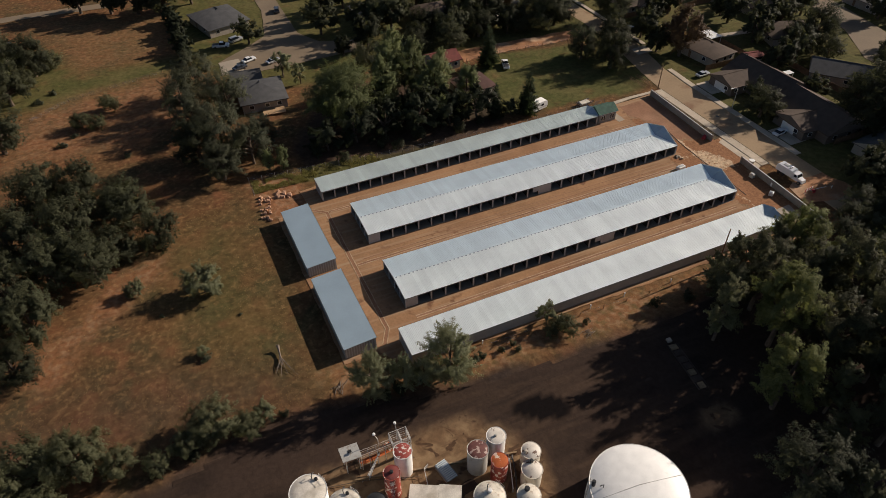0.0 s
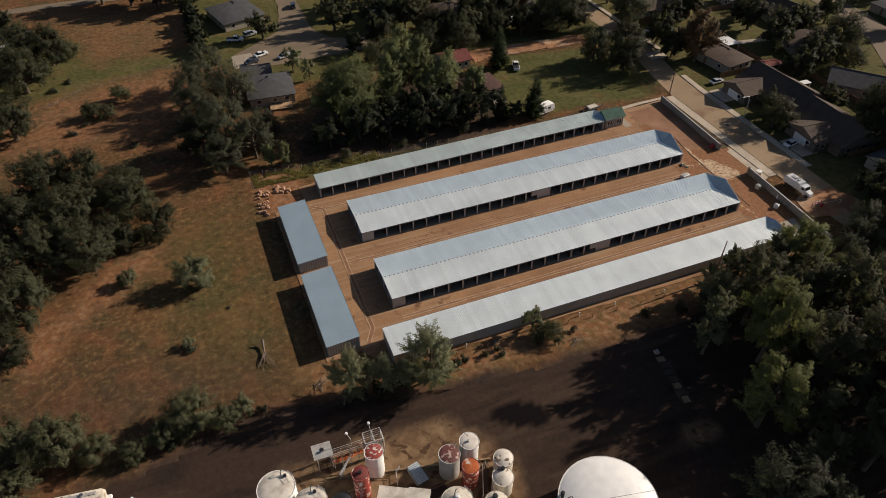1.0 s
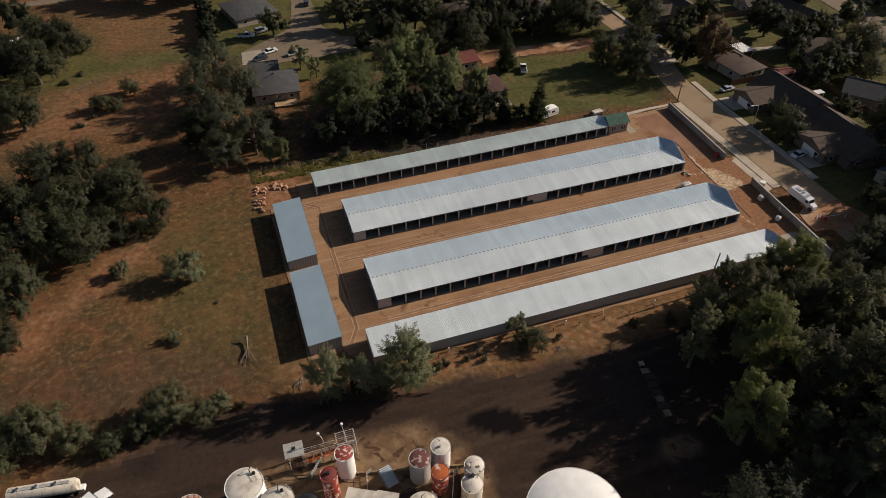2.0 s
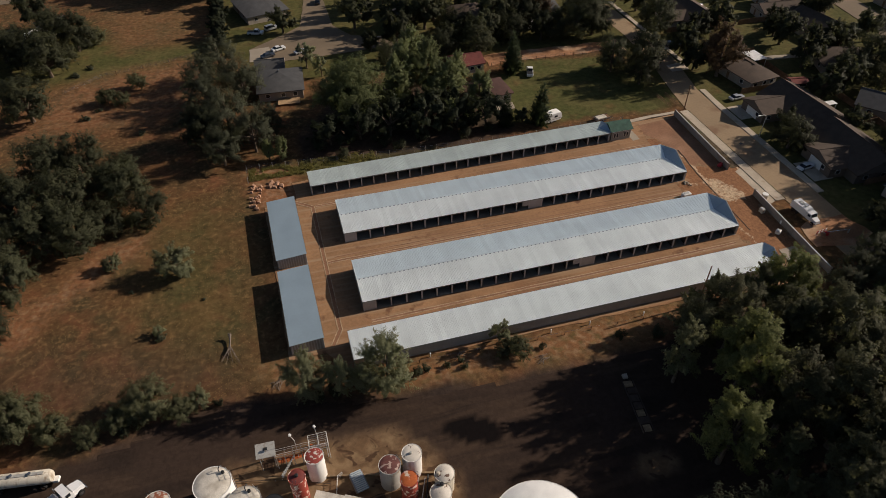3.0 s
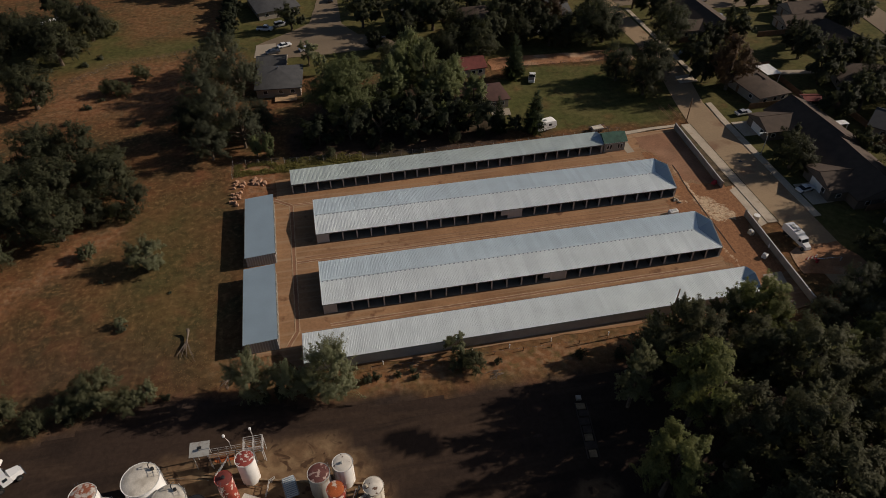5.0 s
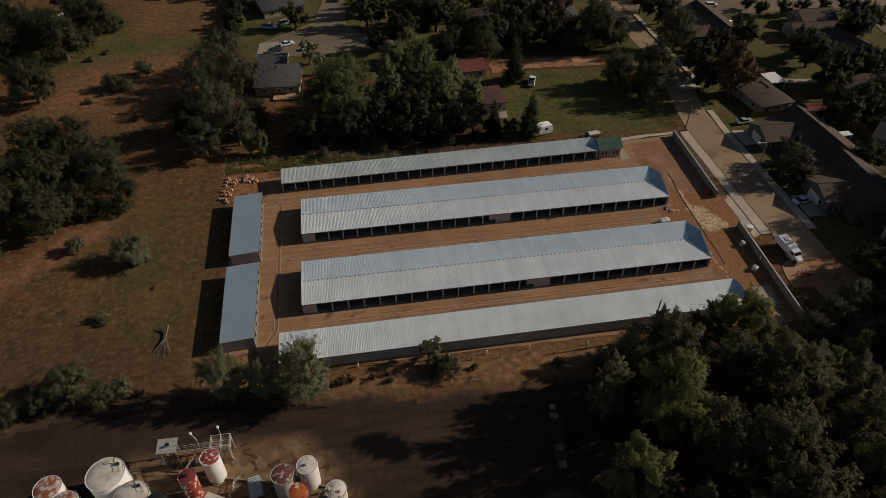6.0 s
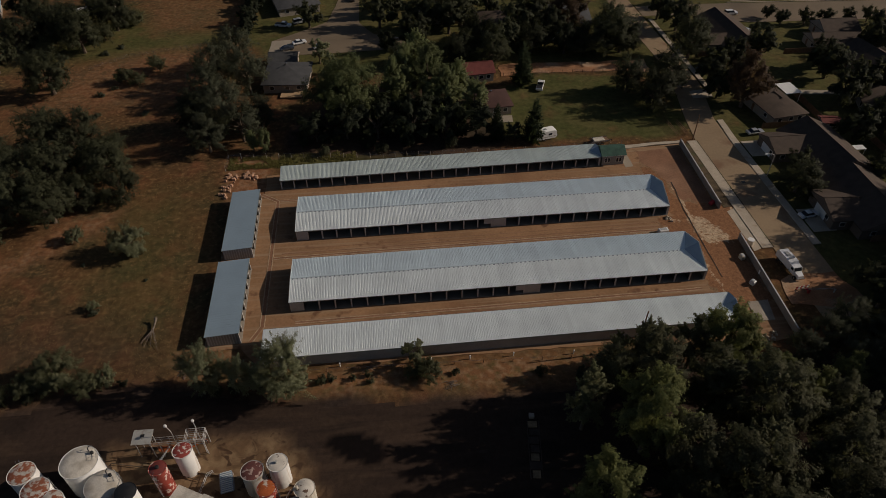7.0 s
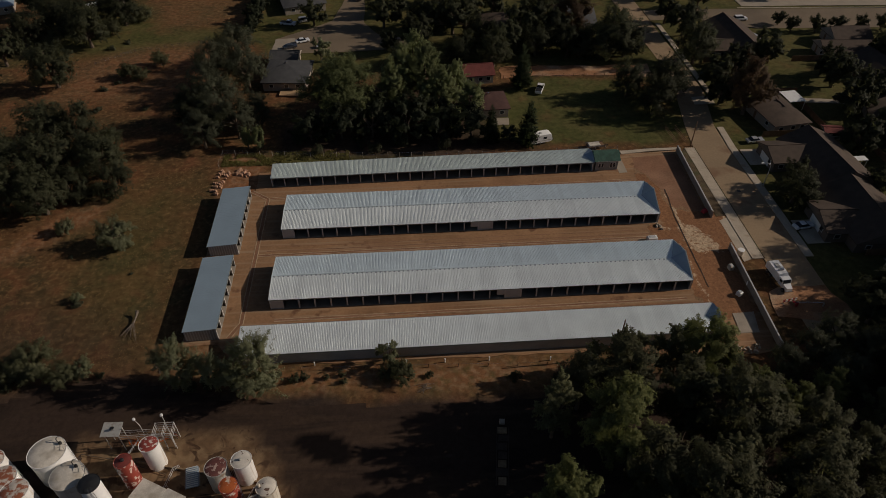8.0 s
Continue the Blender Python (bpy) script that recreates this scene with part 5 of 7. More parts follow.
# Yellow-green weeds along the fence north of the yard.
rng = np.random.default_rng(29)
n = 9000
wx, wy = rng.uniform(-18.6, 13, n), rng.uniform(49.9, 55.4, n)
keep = np.array([noise.noise((x * 0.35, y * 0.5, 4.0)) for x, y in zip(wx, wy)]) > -0.12
wx, wy = wx[keep], wy[keep]
n = len(wx)
h, a, w = rng.uniform(0.1, 0.55, n), rng.uniform(0, math.tau, n), rng.uniform(0.05, 0.13, n)
zero = np.full(n, -0.08)
v = np.stack([np.stack([wx - w * np.cos(a), wy - w * np.sin(a), zero], 1), np.stack([wx + w * np.cos(a), wy + w * np.sin(a), zero], 1),
              np.stack([wx + rng.normal(0, 0.25, n), wy + rng.normal(0, 0.25, n), h], 1)], 1).reshape(-1, 3)
me = bpy.data.meshes.new("weeds")
me.from_pydata(v.tolist(), [], np.arange(3 * n).reshape(-1, 3).tolist())
me.materials.append(L_BUSH)
tagged(new("weeds", me), "sunlit yellow-green weeds along the fence", "weeds", kind="stuff")

# Dry grass over the near field: short blades in tufts.
rng = np.random.default_rng(23)
n = 24000
gx_, gy_ = rng.uniform(-75, -20, n), rng.uniform(-13, 50, n)
keep = (signed_distance(gx_, gy_, TRACK) > 1) & (signed_distance(gx_, gy_, NW_DIRT) > 0) & (rng.uniform(size=n) < 0.55 + 0.45 * np.sin(gx_ * 0.35 + 2 * np.sin(gy_ * 0.21)))
gx_, gy_ = gx_[keep], gy_[keep]
n = len(gx_)
h, a = rng.uniform(-0.02, 0.06, n), rng.uniform(0, math.tau, n)
w = rng.uniform(0.03, 0.08, n)
lean_x, lean_y = rng.normal(0, 0.1, n), rng.normal(0, 0.1, n)
zero = np.full(n, -0.06)
v = np.stack([np.stack([gx_ - w * np.cos(a), gy_ - w * np.sin(a), zero], 1), np.stack([gx_ + w * np.cos(a), gy_ + w * np.sin(a), zero], 1), np.stack([gx_ + lean_x, gy_ + lean_y, h], 1)], 1).reshape(-1, 3)
me = bpy.data.meshes.new("dry_grass")
me.from_pydata(v.tolist(), [], np.arange(3 * n).reshape(-1, 3).tolist())
me.materials.append(L_DRY)
tagged(new("dry_grass", me), "tufts of dry tan grass on the field", "grass", kind="stuff")

# ---- houses ----
def house(label, x, y, w, d, turn, roof, walls=M_STUCCO, eave=2.7, pitch=0.42, hip=True, name="house", garage=False, chimney=False):
    """A low house: walls, an overhanging hip or gable roof (ridge along its longer side), windows, a door."""
    ob = thing(name, label, "house", pose(x, y, 0, 0, 0, turn))
    part("wall", box(B(), -w / 2, w / 2, -d / 2, d / 2, -0.2, eave), walls, ob)
    o = 0.55
    rw, rd = w / 2 + o, d / 2 + o
    along_x = w >= d
    rise = min(rw, rd) * pitch
    cut = min(rw, rd) if hip else 0.0
    p = [(-rw, -rd, eave), (rw, -rd, eave), (rw, rd, eave), (-rw, rd, eave)]
    r = [(-rw + cut, 0, eave + rise), (rw - cut, 0, eave + rise)] if along_x else [(0, -rd + cut, eave + rise), (0, rd - cut, eave + rise)]
    bm = B()
    vs = [bm.verts.new((a, b, c + 0.12)) for a, b, c in p] + [bm.verts.new((a, b, c + 0.12)) for a, b, c in r] + [bm.verts.new((a, b, c - 0.08)) for a, b, c in p]
    faces = ((0, 1, 5, 4), (1, 2, 5), (2, 3, 4, 5), (3, 0, 4)) if along_x else ((0, 1, 4), (1, 2, 5, 4), (2, 3, 5), (3, 0, 4, 5))
    for f in faces + ((6, 7, 1, 0), (7, 8, 2, 1), (8, 9, 3, 2), (9, 6, 0, 3), (9, 8, 7, 6)):
        bm.faces.new([vs[i] for i in f])
    rf = part("roof", bm, roof, ob)
    part("ridge_cap", tube(B(), [(q[0], q[1], q[2] + 0.14) for q in r] if (Vector(r[1]) - Vector(r[0])).length > 0.3 else [(0, 0, r[0][2] + 0.1), (0, 0.2, r[0][2] + 0.1)], [0.1, 0.1], 6), roof, rf)
    for side in (-1, 1):
        if hip:
            break
        bm = B()  # boarded gable end under the verge
        half, out = (rd if along_x else rw) - 0.3, side * ((rw if along_x else rd) - 0.1)
        for f in (0.0, side * 0.13):
            for a, c in ((-half, eave + 0.1), (half, eave + 0.1), (0.0, eave + rise - 0.08)):
                bm.verts.new((out + f, a, c) if along_x else (a, out + f, c))
        bm.verts.ensure_lookup_table()
        for f in ((0, 1, 2), (3, 4, 5), (0, 1, 4, 3), (1, 2, 5, 4), (2, 0, 3, 5)):
            bm.faces.new([bm.verts[i] for i in f])
        bmesh.ops.recalc_face_normals(bm, faces=bm.faces)
        part("gable_end", bm, walls, ob)
    if chimney:
        part("vent", lathe(B(), [(0.18, eave + rise * 0.4), (0.18, eave + rise + 0.5), (0.26, eave + rise + 0.5), (0, eave + rise + 0.65)], 10), M_STEEL, rf)
    for side, span in ((-1, w), (1, w)):
        for f in (-0.3, 0.05, 0.32):
            win = part("window", box(B(), f * span - 0.65, f * span + 0.65, side * (d / 2 + 0.01) - 0.04, side * (d / 2 + 0.01) + 0.04, 0.95, 2.15), M_WHITE, ob)
            part("pane", box(B(), f * span - 0.55, f * span + 0.55, side * (d / 2 + 0.04) - 0.03, side * (d / 2 + 0.04) + 0.03, 1.05, 2.05), M_GLASS, win)
    for side in (-1, 1):
        win = part("window", box(B(), side * (w / 2 + 0.01) - 0.04, side * (w / 2 + 0.01) + 0.04, -d * 0.25 - 0.65, -d * 0.25 + 0.65, 0.95, 2.15), M_WHITE, ob)
        part("pane", box(B(), side * (w / 2 + 0.04) - 0.03, side * (w / 2 + 0.04) + 0.03, -d * 0.25 - 0.55, -d * 0.25 + 0.55, 1.05, 2.05), M_GLASS, win)
    part("door", box(B(), -w / 2 - 0.05, -w / 2 + 0.02, d * 0.12, d * 0.12 + 0.95, 0.0, 2.05), M_WOOD, ob)
    if garage:
        part("garage_door", box(B(), -w / 2 - 0.06, -w / 2 + 0.02, -2.2, 2.2 if d > 6 else 1.4, 0.0, 2.2), M_WHITE, ob)
    return ob


GREY_HOUSE = "low house with a grey shingle hip roof"
house(GREY_HOUSE, -8, 154, 14.5, 17, 15, M_SHINGLE_GREY)
house("low house with a dark grey hip roof beside the trees", -6.5, 95, 12.5, 13.5, -4, M_SHINGLE_GREY, chimney=True)
house("wing of a house with a grey shingle roof", -8.5, 106.5, 8, 6.5, -4, M_SHINGLE_GREY, hip=False, eave=2.5)
house("small house with a red-brown shingle roof", 50, 92.5, 8.5, 7.5, 5, M_SHINGLE_RED, hip=False)
house("brown-roofed house beside the lawn", 51, 73.5, 10, 9, 4, M_SHINGLE_RUST, chimney=True)
sheet("patio", [(50.8, 65.3), (50.8, 68.8), (56.4, 68.6), (56, 65)], 0.08, M_PAVING, "pale concrete patio behind the house", "patio", 0.0, 0.1, 3)
BROWN = "tract house with a brown shingle roof by the street"
house(BROWN, 130.6, 39.2, 14, 20, 3, M_SHINGLE_BROWN, M_BROWNWALL, pitch=0.47, hip=False)
house("garage wing with a brown gable roof", 122.4, 43.3, 9.6, 9.0, 0, M_SHINGLE_BROWN, M_BROWNWALL, hip=False, garage=True, pitch=0.38)
house(BROWN, 129.2, 18, 14, 19.5, -2, M_SHINGLE_BROWN, M_BROWNWALL, pitch=0.47, hip=False)
house("garage wing with a brown gable roof", 123.5, 17.3, 11.2, 10.8, -4, M_SHINGLE_BROWN, M_BROWNWALL, hip=False, garage=True, pitch=0.34)
house("house with a brown shingle roof and a white patio cover", 129.3, 63, 10, 14, 8, M_SHINGLE_BROWN)
house("house with a pale roof edge under trees", 132.6, -1.8, 13.5, 11.5, 6, M_SHINGLE_GREY, hip=False)
house("house with a brown shingle gable roof beyond the street", 136.5, 110.5, 13, 22, 2, M_SHINGLE_BROWN, pitch=0.45, hip=False)
house("garage wing with a brown gable roof", 128.4, 104.5, 8.5, 8, 0, M_SHINGLE_BROWN, hip=False, garage=True, pitch=0.38)
house("house with a brown gable roof beyond the street", 174, 110, 12, 9, 0, M_SHINGLE_BROWN, pitch=0.5, hip=False)
house("long wing with a brown shingle roof", 172.5, 100.5, 24, 8.6, -4, M_SHINGLE_BROWN, hip=False)
house("house with a grey shingle roof in the trees", 88, 130, 13, 17, -8, M_SHINGLE_GREY)
house("house with a brown shingle roof in the trees", 62, 128, 13, 12, 0, M_SHINGLE_BROWN)
house("house with a grey shingle roof in the trees", 44, 138, 15, 12, 0, M_SHINGLE_GREY)
house("house with a brown shingle roof on the corner", 163, 62, 16, 13, -20, M_SHINGLE_BROWN)
house("house with a dark brown gable roof on the corner", 172, 85, 14, 16, 8, M_SHINGLE_BROWN, pitch=0.45, hip=False)
house("house with a brown shingle roof on the corner", 163, 13.5, 13, 11, 0, M_SHINGLE_BROWN)
house("house with a grey shingle roof near the corner", 155.8, 33.2, 18, 11, -50, M_SHINGLE_GREY, hip=False)
house("house with a brown shingle roof far off", 132.5, 160, 15, 14, 0, M_SHINGLE_BROWN)
house("house with a grey shingle roof far off", 85, 165, 15, 14, 0, M_SHINGLE_GREY)
house("house with a brown shingle roof far off", 162, 166, 16, 13, 0, M_SHINGLE_BROWN)
house("house with a grey shingle roof far off", 200, 160, 16, 13, 0, M_SHINGLE_GREY)
house("house with a grey shingle roof beside the field", -77, 157.5, 9, 8, 20, M_SHINGLE_GREY)
house("house with a blue-grey roof beside the field", -118, 156, 13, 12, 20, M_BLUE)
house("house with a brown shingle roof beside the curve", 178, 14, 15, 13, 0, M_SHINGLE_BROWN)
house("house with a grey shingle roof beside the curve", 214, 70, 16, 14, 0, M_SHINGLE_GREY)
house("house with a brown shingle roof beside the curve", 212, 48, 15, 14, 0, M_SHINGLE_BROWN)
house("house with a grey shingle roof beside the curve", 208, 24, 15, 14, 0, M_SHINGLE_GREY)
house("house with a brown shingle roof beside the curve", 218, 94, 16, 14, 0, M_SHINGLE_BROWN)
house("house with a grey shingle roof in the trees", 146, 6, 13, 12, 0, M_SHINGLE_GREY)
house("house with a brown shingle roof in the trees", 146, -16, 14, 12, 0, M_SHINGLE_BROWN)
house("house with a grey shingle roof in the trees", 30, 172, 14, 14, 0, M_SHINGLE_GREY)


def deck(x, y, w, d, turn):
    ob = thing("deck", "low bare timber deck behind the house", "deck", pose(x, y, 0, 0, 0, turn))
    n = int(w / 0.3)
    plank = bpy.data.meshes.new("plank")
    bm = box(B(), 0.01, w / n - 0.01, -d / 2, d / 2, 0.42, 0.47)
    bm.to_mesh(plank)
    bm.free()
    for k in range(n):
        piece("plank", plank, M_DECK, ob, pose(-w / 2 + k * w / n, 0, 0))
    part("joist_frame", box(B(), -w / 2 + 0.05, w / 2 - 0.05, -d / 2 + 0.05, d / 2 - 0.05, 0.0, 0.415), M_WOOD, ob)


deck(-5.1, 86.4, 6.2, 3.6, -4)


def patio_cover(x, y, w, d, turn, h):
    ob = thing("patio_cover", "white corrugated patio cover on posts", "patio cover", pose(x, y, 0, 0, 0, turn))
    n = int(w / 0.6)
    strip = bpy.data.meshes.new("slat")
    bm = box(B(), 0.02, w / n - 0.02, -d / 2, d / 2, h, h + 0.05)
    bm.to_mesh(strip)
    bm.free()
    for k in range(n):
        piece("slat", strip, M_WHITE, ob, pose(-w / 2 + k * w / n, 0, 0))
    for sx in (-1, 1):
        part("beam", box(B(), -w / 2, w / 2, sx * (d / 2 - 0.2) - 0.06, sx * (d / 2 - 0.2) + 0.06, h - 0.16, h - 0.003), M_WHITE, ob)
        for sy in (-1, 1):
            part("post", box(B(), sx * (w / 2 - 0.2) - 0.06, sx * (w / 2 - 0.2) + 0.06, sy * (d / 2 - 0.2) - 0.06, sy * (d / 2 - 0.2) + 0.06, -0.05, h - 0.163), M_WHITE, ob)


patio_cover(136.8, 70.2, 4.8, 6.2, 4, 2.9)
patio_cover(139.6, 39.4, 3.2, 2.0, 0, 2.6)
shed = house("small shed with a faded red roof", 140.2, 53.6, 4.2, 3.0, -10, M_SHINGLE_RED, eave=2.1, pitch=0.3, hip=False, name="garden_shed")


def office(m):
    """The small office at the end of the north shed."""
    ob = thing("office", "small grey office with a green roof and paired windows", "office", m)
    part("wall", box(B(), 0, 5.6, 0, 4.4, 0, 2.75), M_SIDING, ob)
    bm = B()
    slab(bm, [(-0.3, -0.35, 2.72), (6.0, -0.35, 2.72), (6.0, 4.75, 2.72), (-0.3, 4.75, 2.72)], [(-0.3, -0.35, 2.84), (6.0, -0.35, 2.84), (6.0, 4.75, 2.84), (-0.3, 4.75, 2.84)])
    part("soffit", bm, M_WHITE, ob)
    bm = B()
    vs = [bm.verts.new(p) for p in ((-0.35, -0.4, 2.86), (6.05, -0.4, 2.86), (6.05, 4.8, 2.86), (-0.35, 4.8, 2.86), (-0.35, 2.2, 4.3), (6.05, 2.2, 4.3))]
    for f in ((0, 1, 5, 4), (2, 3, 4, 5), (1, 2, 5), (3, 0, 4), (3, 2, 1, 0)):
        bm.faces.new([vs[i] for i in f])
    part("roof", bm, M_GREEN_ROOF, ob)
    for x in (1.0, 1.75, 3.9, 4.65):
        win = part("window", box(B(), x - 0.32, x + 0.32, -0.05, 0.03, 0.8, 2.15), M_WHITE, ob)
        part("pane", box(B(), x - 0.24, x + 0.24, -0.075, 0.02, 0.88, 2.07), M_GLASS, win)
    part("door", box(B(), 5.58, 5.66, 1.6, 2.6, 0.02, 2.1), M_WOOD, ob)


office(pose(74.1, 42.15, 0, 0, 0, 1.15))
sheet("path", [(79.9, 40.6), (82.0, 40.9), (82.0, 47), (79.9, 47)], 0.03, M_PAVING, "pale concrete apron beside the office", "path", 0.2, 0.08, 1.5)


# ---- vehicles ----
def wheel(parent, x, y, r=0.34, w=0.22):
    t = part("wheel", tube(B(), [(x, y - w / 2, r), (x, y + w / 2, r)], [r, r], 14), M_RUBBER, parent)
    part("rim", tube(B(), [(x, y - w / 2 - 0.01, r), (x, y + w / 2 + 0.01, r)], [r * 0.58, r * 0.58], 10), M_STEEL, t)


def car(name, label, paint, x, y, turn, kind="sedan"):
    """A parked car, its nose along +x."""
    ob = thing(name, label, "car" if kind != "pickup" else "pickup truck", pose(x, y, 0.03, 0, 0, turn))
    length, width, hood, top = {"sedan": (4.6, 1.8, 0.92, 1.43), "suv": (4.7, 1.9, 1.05, 1.75), "pickup": (5.5, 1.95, 1.08, 1.82)}[kind]
    a, w = length / 2, width / 2
    bm = box(B(), -a, a, -w, w, 0.28, hood, 0.12)
    part("body", bm, paint, ob)
    if kind == "pickup":
        c0, c1, roof0, roof1 = -0.35, 1.55, -0.2, 0.95
        part("bed", box(B(), -a + 0.12, -0.5, -w + 0.14, w - 0.14, hood - 0.2, hood + 0.012), M_BLACK, ob)
    elif kind == "suv":
        c0, c1, roof0, roof1 = -a + 0.1, 1.2, -a + 0.35, 0.6
    else:
        c0, c1, roof0, roof1 = -1.65, 1.15, -0.95, 0.35
    cab = part("cabin", slab(B(), [(c0, -w + 0.06, hood - 0.02), (c1, -w + 0.06, hood - 0.02), (c1, w - 0.06, hood - 0.02), (c0, w - 0.06, hood - 0.02)],
                             [(roof0, -w + 0.26, top - 0.03), (roof1, -w + 0.26, top - 0.03), (roof1, w - 0.26, top - 0.03), (roof0, w - 0.26, top - 0.03)]), M_GLASS, ob)
    part("roof", box(B(), roof0 - 0.02, roof1 + 0.02, -w + 0.24, w - 0.24, top - 0.05, top, 0.02), paint, cab)
    for sx in (-1, 1):
        for sy in (-1, 1):
            wheel(ob, sx * length * 0.31, sy * (w - 0.1))
    for sy in (-1, 1):
        part("headlight", box(B(), a - 0.05, a + 0.01, sy * (w - 0.35) - 0.16, sy * (w - 0.35) + 0.16, 0.62, 0.78), M_WHITE, ob)
    return ob


car("pickup", "white pickup parked on the lawn", M_WHITECAR, 67.6, 83.5, 70, "pickup")
car("pickup", "white pickup parked on the grass", M_WHITECAR, -11, 135.5, -15, "pickup")
car("suv", "grey car parked beside the house", M_SILVER, -5.6, 138, 20, "suv")
car("sedan", "white sedan parked on the apron", M_WHITECAR, -4.8, 121.2, 22)
car("sedan", "white sedan on a driveway", M_WHITECAR, 115.1, 17.4, 10)
car("sedan", "silver sedan parked across the street", M_SILVER, 119, 52.3, 5)
car("suv", "white van on the far street", M_WHITECAR, 146.5, 129, 2, "suv")
car("suv", "silver car beside a house", M_SILVER, 145, 113, -65, "suv")
car("suv", "dark car on the street", M_DARKCAR, 119.5, 88, -30, "suv")
car("sedan", "silver car in the shade of the trees", M_SILVER, 80.5, 119.5, 0)
car("suv", "dark car on the cul-de-sac", M_DARKCAR, 13, 157, 80, "suv")
car("sedan", "dark car on the apron", M_DARKCAR, -8.5, 117, 20)
car("sedan", "silver car on the cul-de-sac", M_SILVER, 2.0, 117.2, 20)


def camper(x, y, turn, label="white travel trailer parked on the lawn"):
    ob = thing("camper", label, "travel trailer", pose(x, y, 0.02, 0, 0, turn))
    prof = [(-2.9, 0.5), (2.6, 0.5), (3.0, 1.1), (2.7, 2.5), (2.1, 2.75), (-2.5, 2.75), (-2.9, 2.3)]
    part("body", slab(B(), [(a, -1.15, b) for a, b in prof], [(a, 1.15, b) for a, b in prof]), M_WHITE, ob)
    part("stripe", box(B(), -2.7, 2.6, -1.165, 1.165, 1.0, 1.15), M_TANK_GREY, ob)
    for f in (-1.6, 0.9):
        part("window", box(B(), f - 0.5, f + 0.5, -1.175, 1.175, 1.5, 2.1), M_GLASS, ob)
    part("roof_vent", box(B(), -0.4, 0.2, -0.3, 0.3, 2.75, 2.95, 0.04), M_PANEL, ob)
    part("hitch", tube(B(), [(2.6, 0, 0.5), (4.0, 0, 0.45)], [0.06, 0.05], 6), M_BLACK, ob)
    for sy in (-1, 1):
        wheel(ob, -0.4, sy * 1.05, 0.34, 0.2)
    part("jack", box(B(), 3.7, 3.8, -0.05, 0.05, -0.02, 0.5), M_BLACK, ob)


camper(62.8, 55.9, 14)
camper(-82.4, 151.6, 35, "white travel trailer under the oaks")
camper(81.4, 114.4, 6, "white travel trailer in the shade of tall trees")


def flat_trailer(x, y, turn):
    ob = thing("flat_trailer", "pale flatbed trailer with a load on the lawn", "trailer", pose(x, y, 0.02, 0, 0, turn))
    part("deck", box(B(), -2.4, 2.4, -1.05, 1.05, 0.55, 0.68), M_WOOD, ob)
    part("rail", box(B(), -2.4, 2.4, 1.0, 1.06, 0.68, 1.0), M_STEEL, ob)
    part("rail", box(B(), -2.4, 2.4, -1.06, -1.0, 0.68, 1.0), M_STEEL, ob)
    part("load", box(B(), -1.9, 1.2, -0.8, 0.8, 0.683, 1.15, 0.1), M_CREAM, ob)
    part("hitch", tube(B(), [(2.3, 0, 0.55), (3.6, 0, 0.4)], [0.06, 0.05], 6), M_BLACK, ob)
    for sy in (-1, 1):
        wheel(ob, -0.3, sy * 1.1, 0.32, 0.2)
    part("jack", box(B(), 3.4, 3.5, -0.05, 0.05, -0.02, 0.45), M_BLACK, ob)


flat_trailer(76.6, 52.6, 8)


def utility_truck(x, y, turn):
    """A long-nosed white utility truck with a box body, its nose along +x."""
    ob = thing("utility_truck", "white heavy utility truck with a boxy tank body", "truck", pose(x, y, 0.03, 0, 0, turn) @ Matrix.Diagonal((0.86, 0.86, 0.86, 1)))
    part("chassis", box(B(), -4.4, 4.2, -0.5, 0.5, 0.6, 0.95), M_BLACK, ob)
    prof = [(-4.4, 0.95), (0.9, 0.95), (0.9, 2.5), (0.5, 2.95), (-4.0, 2.95), (-4.4, 2.5)]
    body = part("box_body", slab(B(), [(a, -1.2, b) for a, b in prof], [(a, 1.2, b) for a, b in prof]), M_WHITECAR, ob)
    part("hatch", box(B(), -3.0, -1.4, -0.5, 0.5, 2.952, 3.1, 0.05), M_TANK_GREY, body)
    part("hose_reel", tube(B(), [(-0.6, -0.6, 3.2), (-0.6, 0.6, 3.2)], [0.28, 0.28], 12), M_STEEL, body)
    cab = [(1.05, 0.8), (2.7, 0.8), (2.7, 1.75), (2.35, 2.65), (1.05, 2.7)]
    c = part("cab", slab(B(), [(a, -1.1, b) for a, b in cab], [(a, 1.1, b) for a, b in cab]), M_WHITECAR, ob)
    part("windscreen", slab(B(), [(2.715, -0.95, 1.8), (2.715, 0.95, 1.8), (2.40, 0.9, 2.6), (2.40, -0.9, 2.6)], [(2.74, -0.95, 1.8), (2.74, 0.95, 1.8), (2.42, 0.9, 2.6), (2.42, -0.9, 2.6)]), M_GLASS, c)
    for s in (-1, 1):
        part("side_window", box(B(), 1.5, 2.3, s * 1.11 - 0.02, s * 1.11 + 0.02, 1.75, 2.4), M_GLASS, c)
    part("bonnet", slab(B(), [(2.72, -0.95, 0.8), (4.3, -0.8, 0.75), (4.3, 0.8, 0.75), (2.72, 0.95, 0.8)], [(2.72, -0.9, 1.75), (4.2, -0.7, 1.5), (4.2, 0.7, 1.5), (2.72, 0.9, 1.75)]), M_WHITECAR, ob)
    part("bumper", box(B(), 4.3, 4.45, -1.1, 1.1, 0.5, 0.85, 0.03), M_STEEL, ob)
    for px, w in ((3.4, 0.28), (-1.9, 0.5), (-3.2, 0.5)):
        for s in (-1, 1):
            wheel(ob, px, s * 0.98, 0.5, w)


utility_truck(102.2, 1.2, -85)


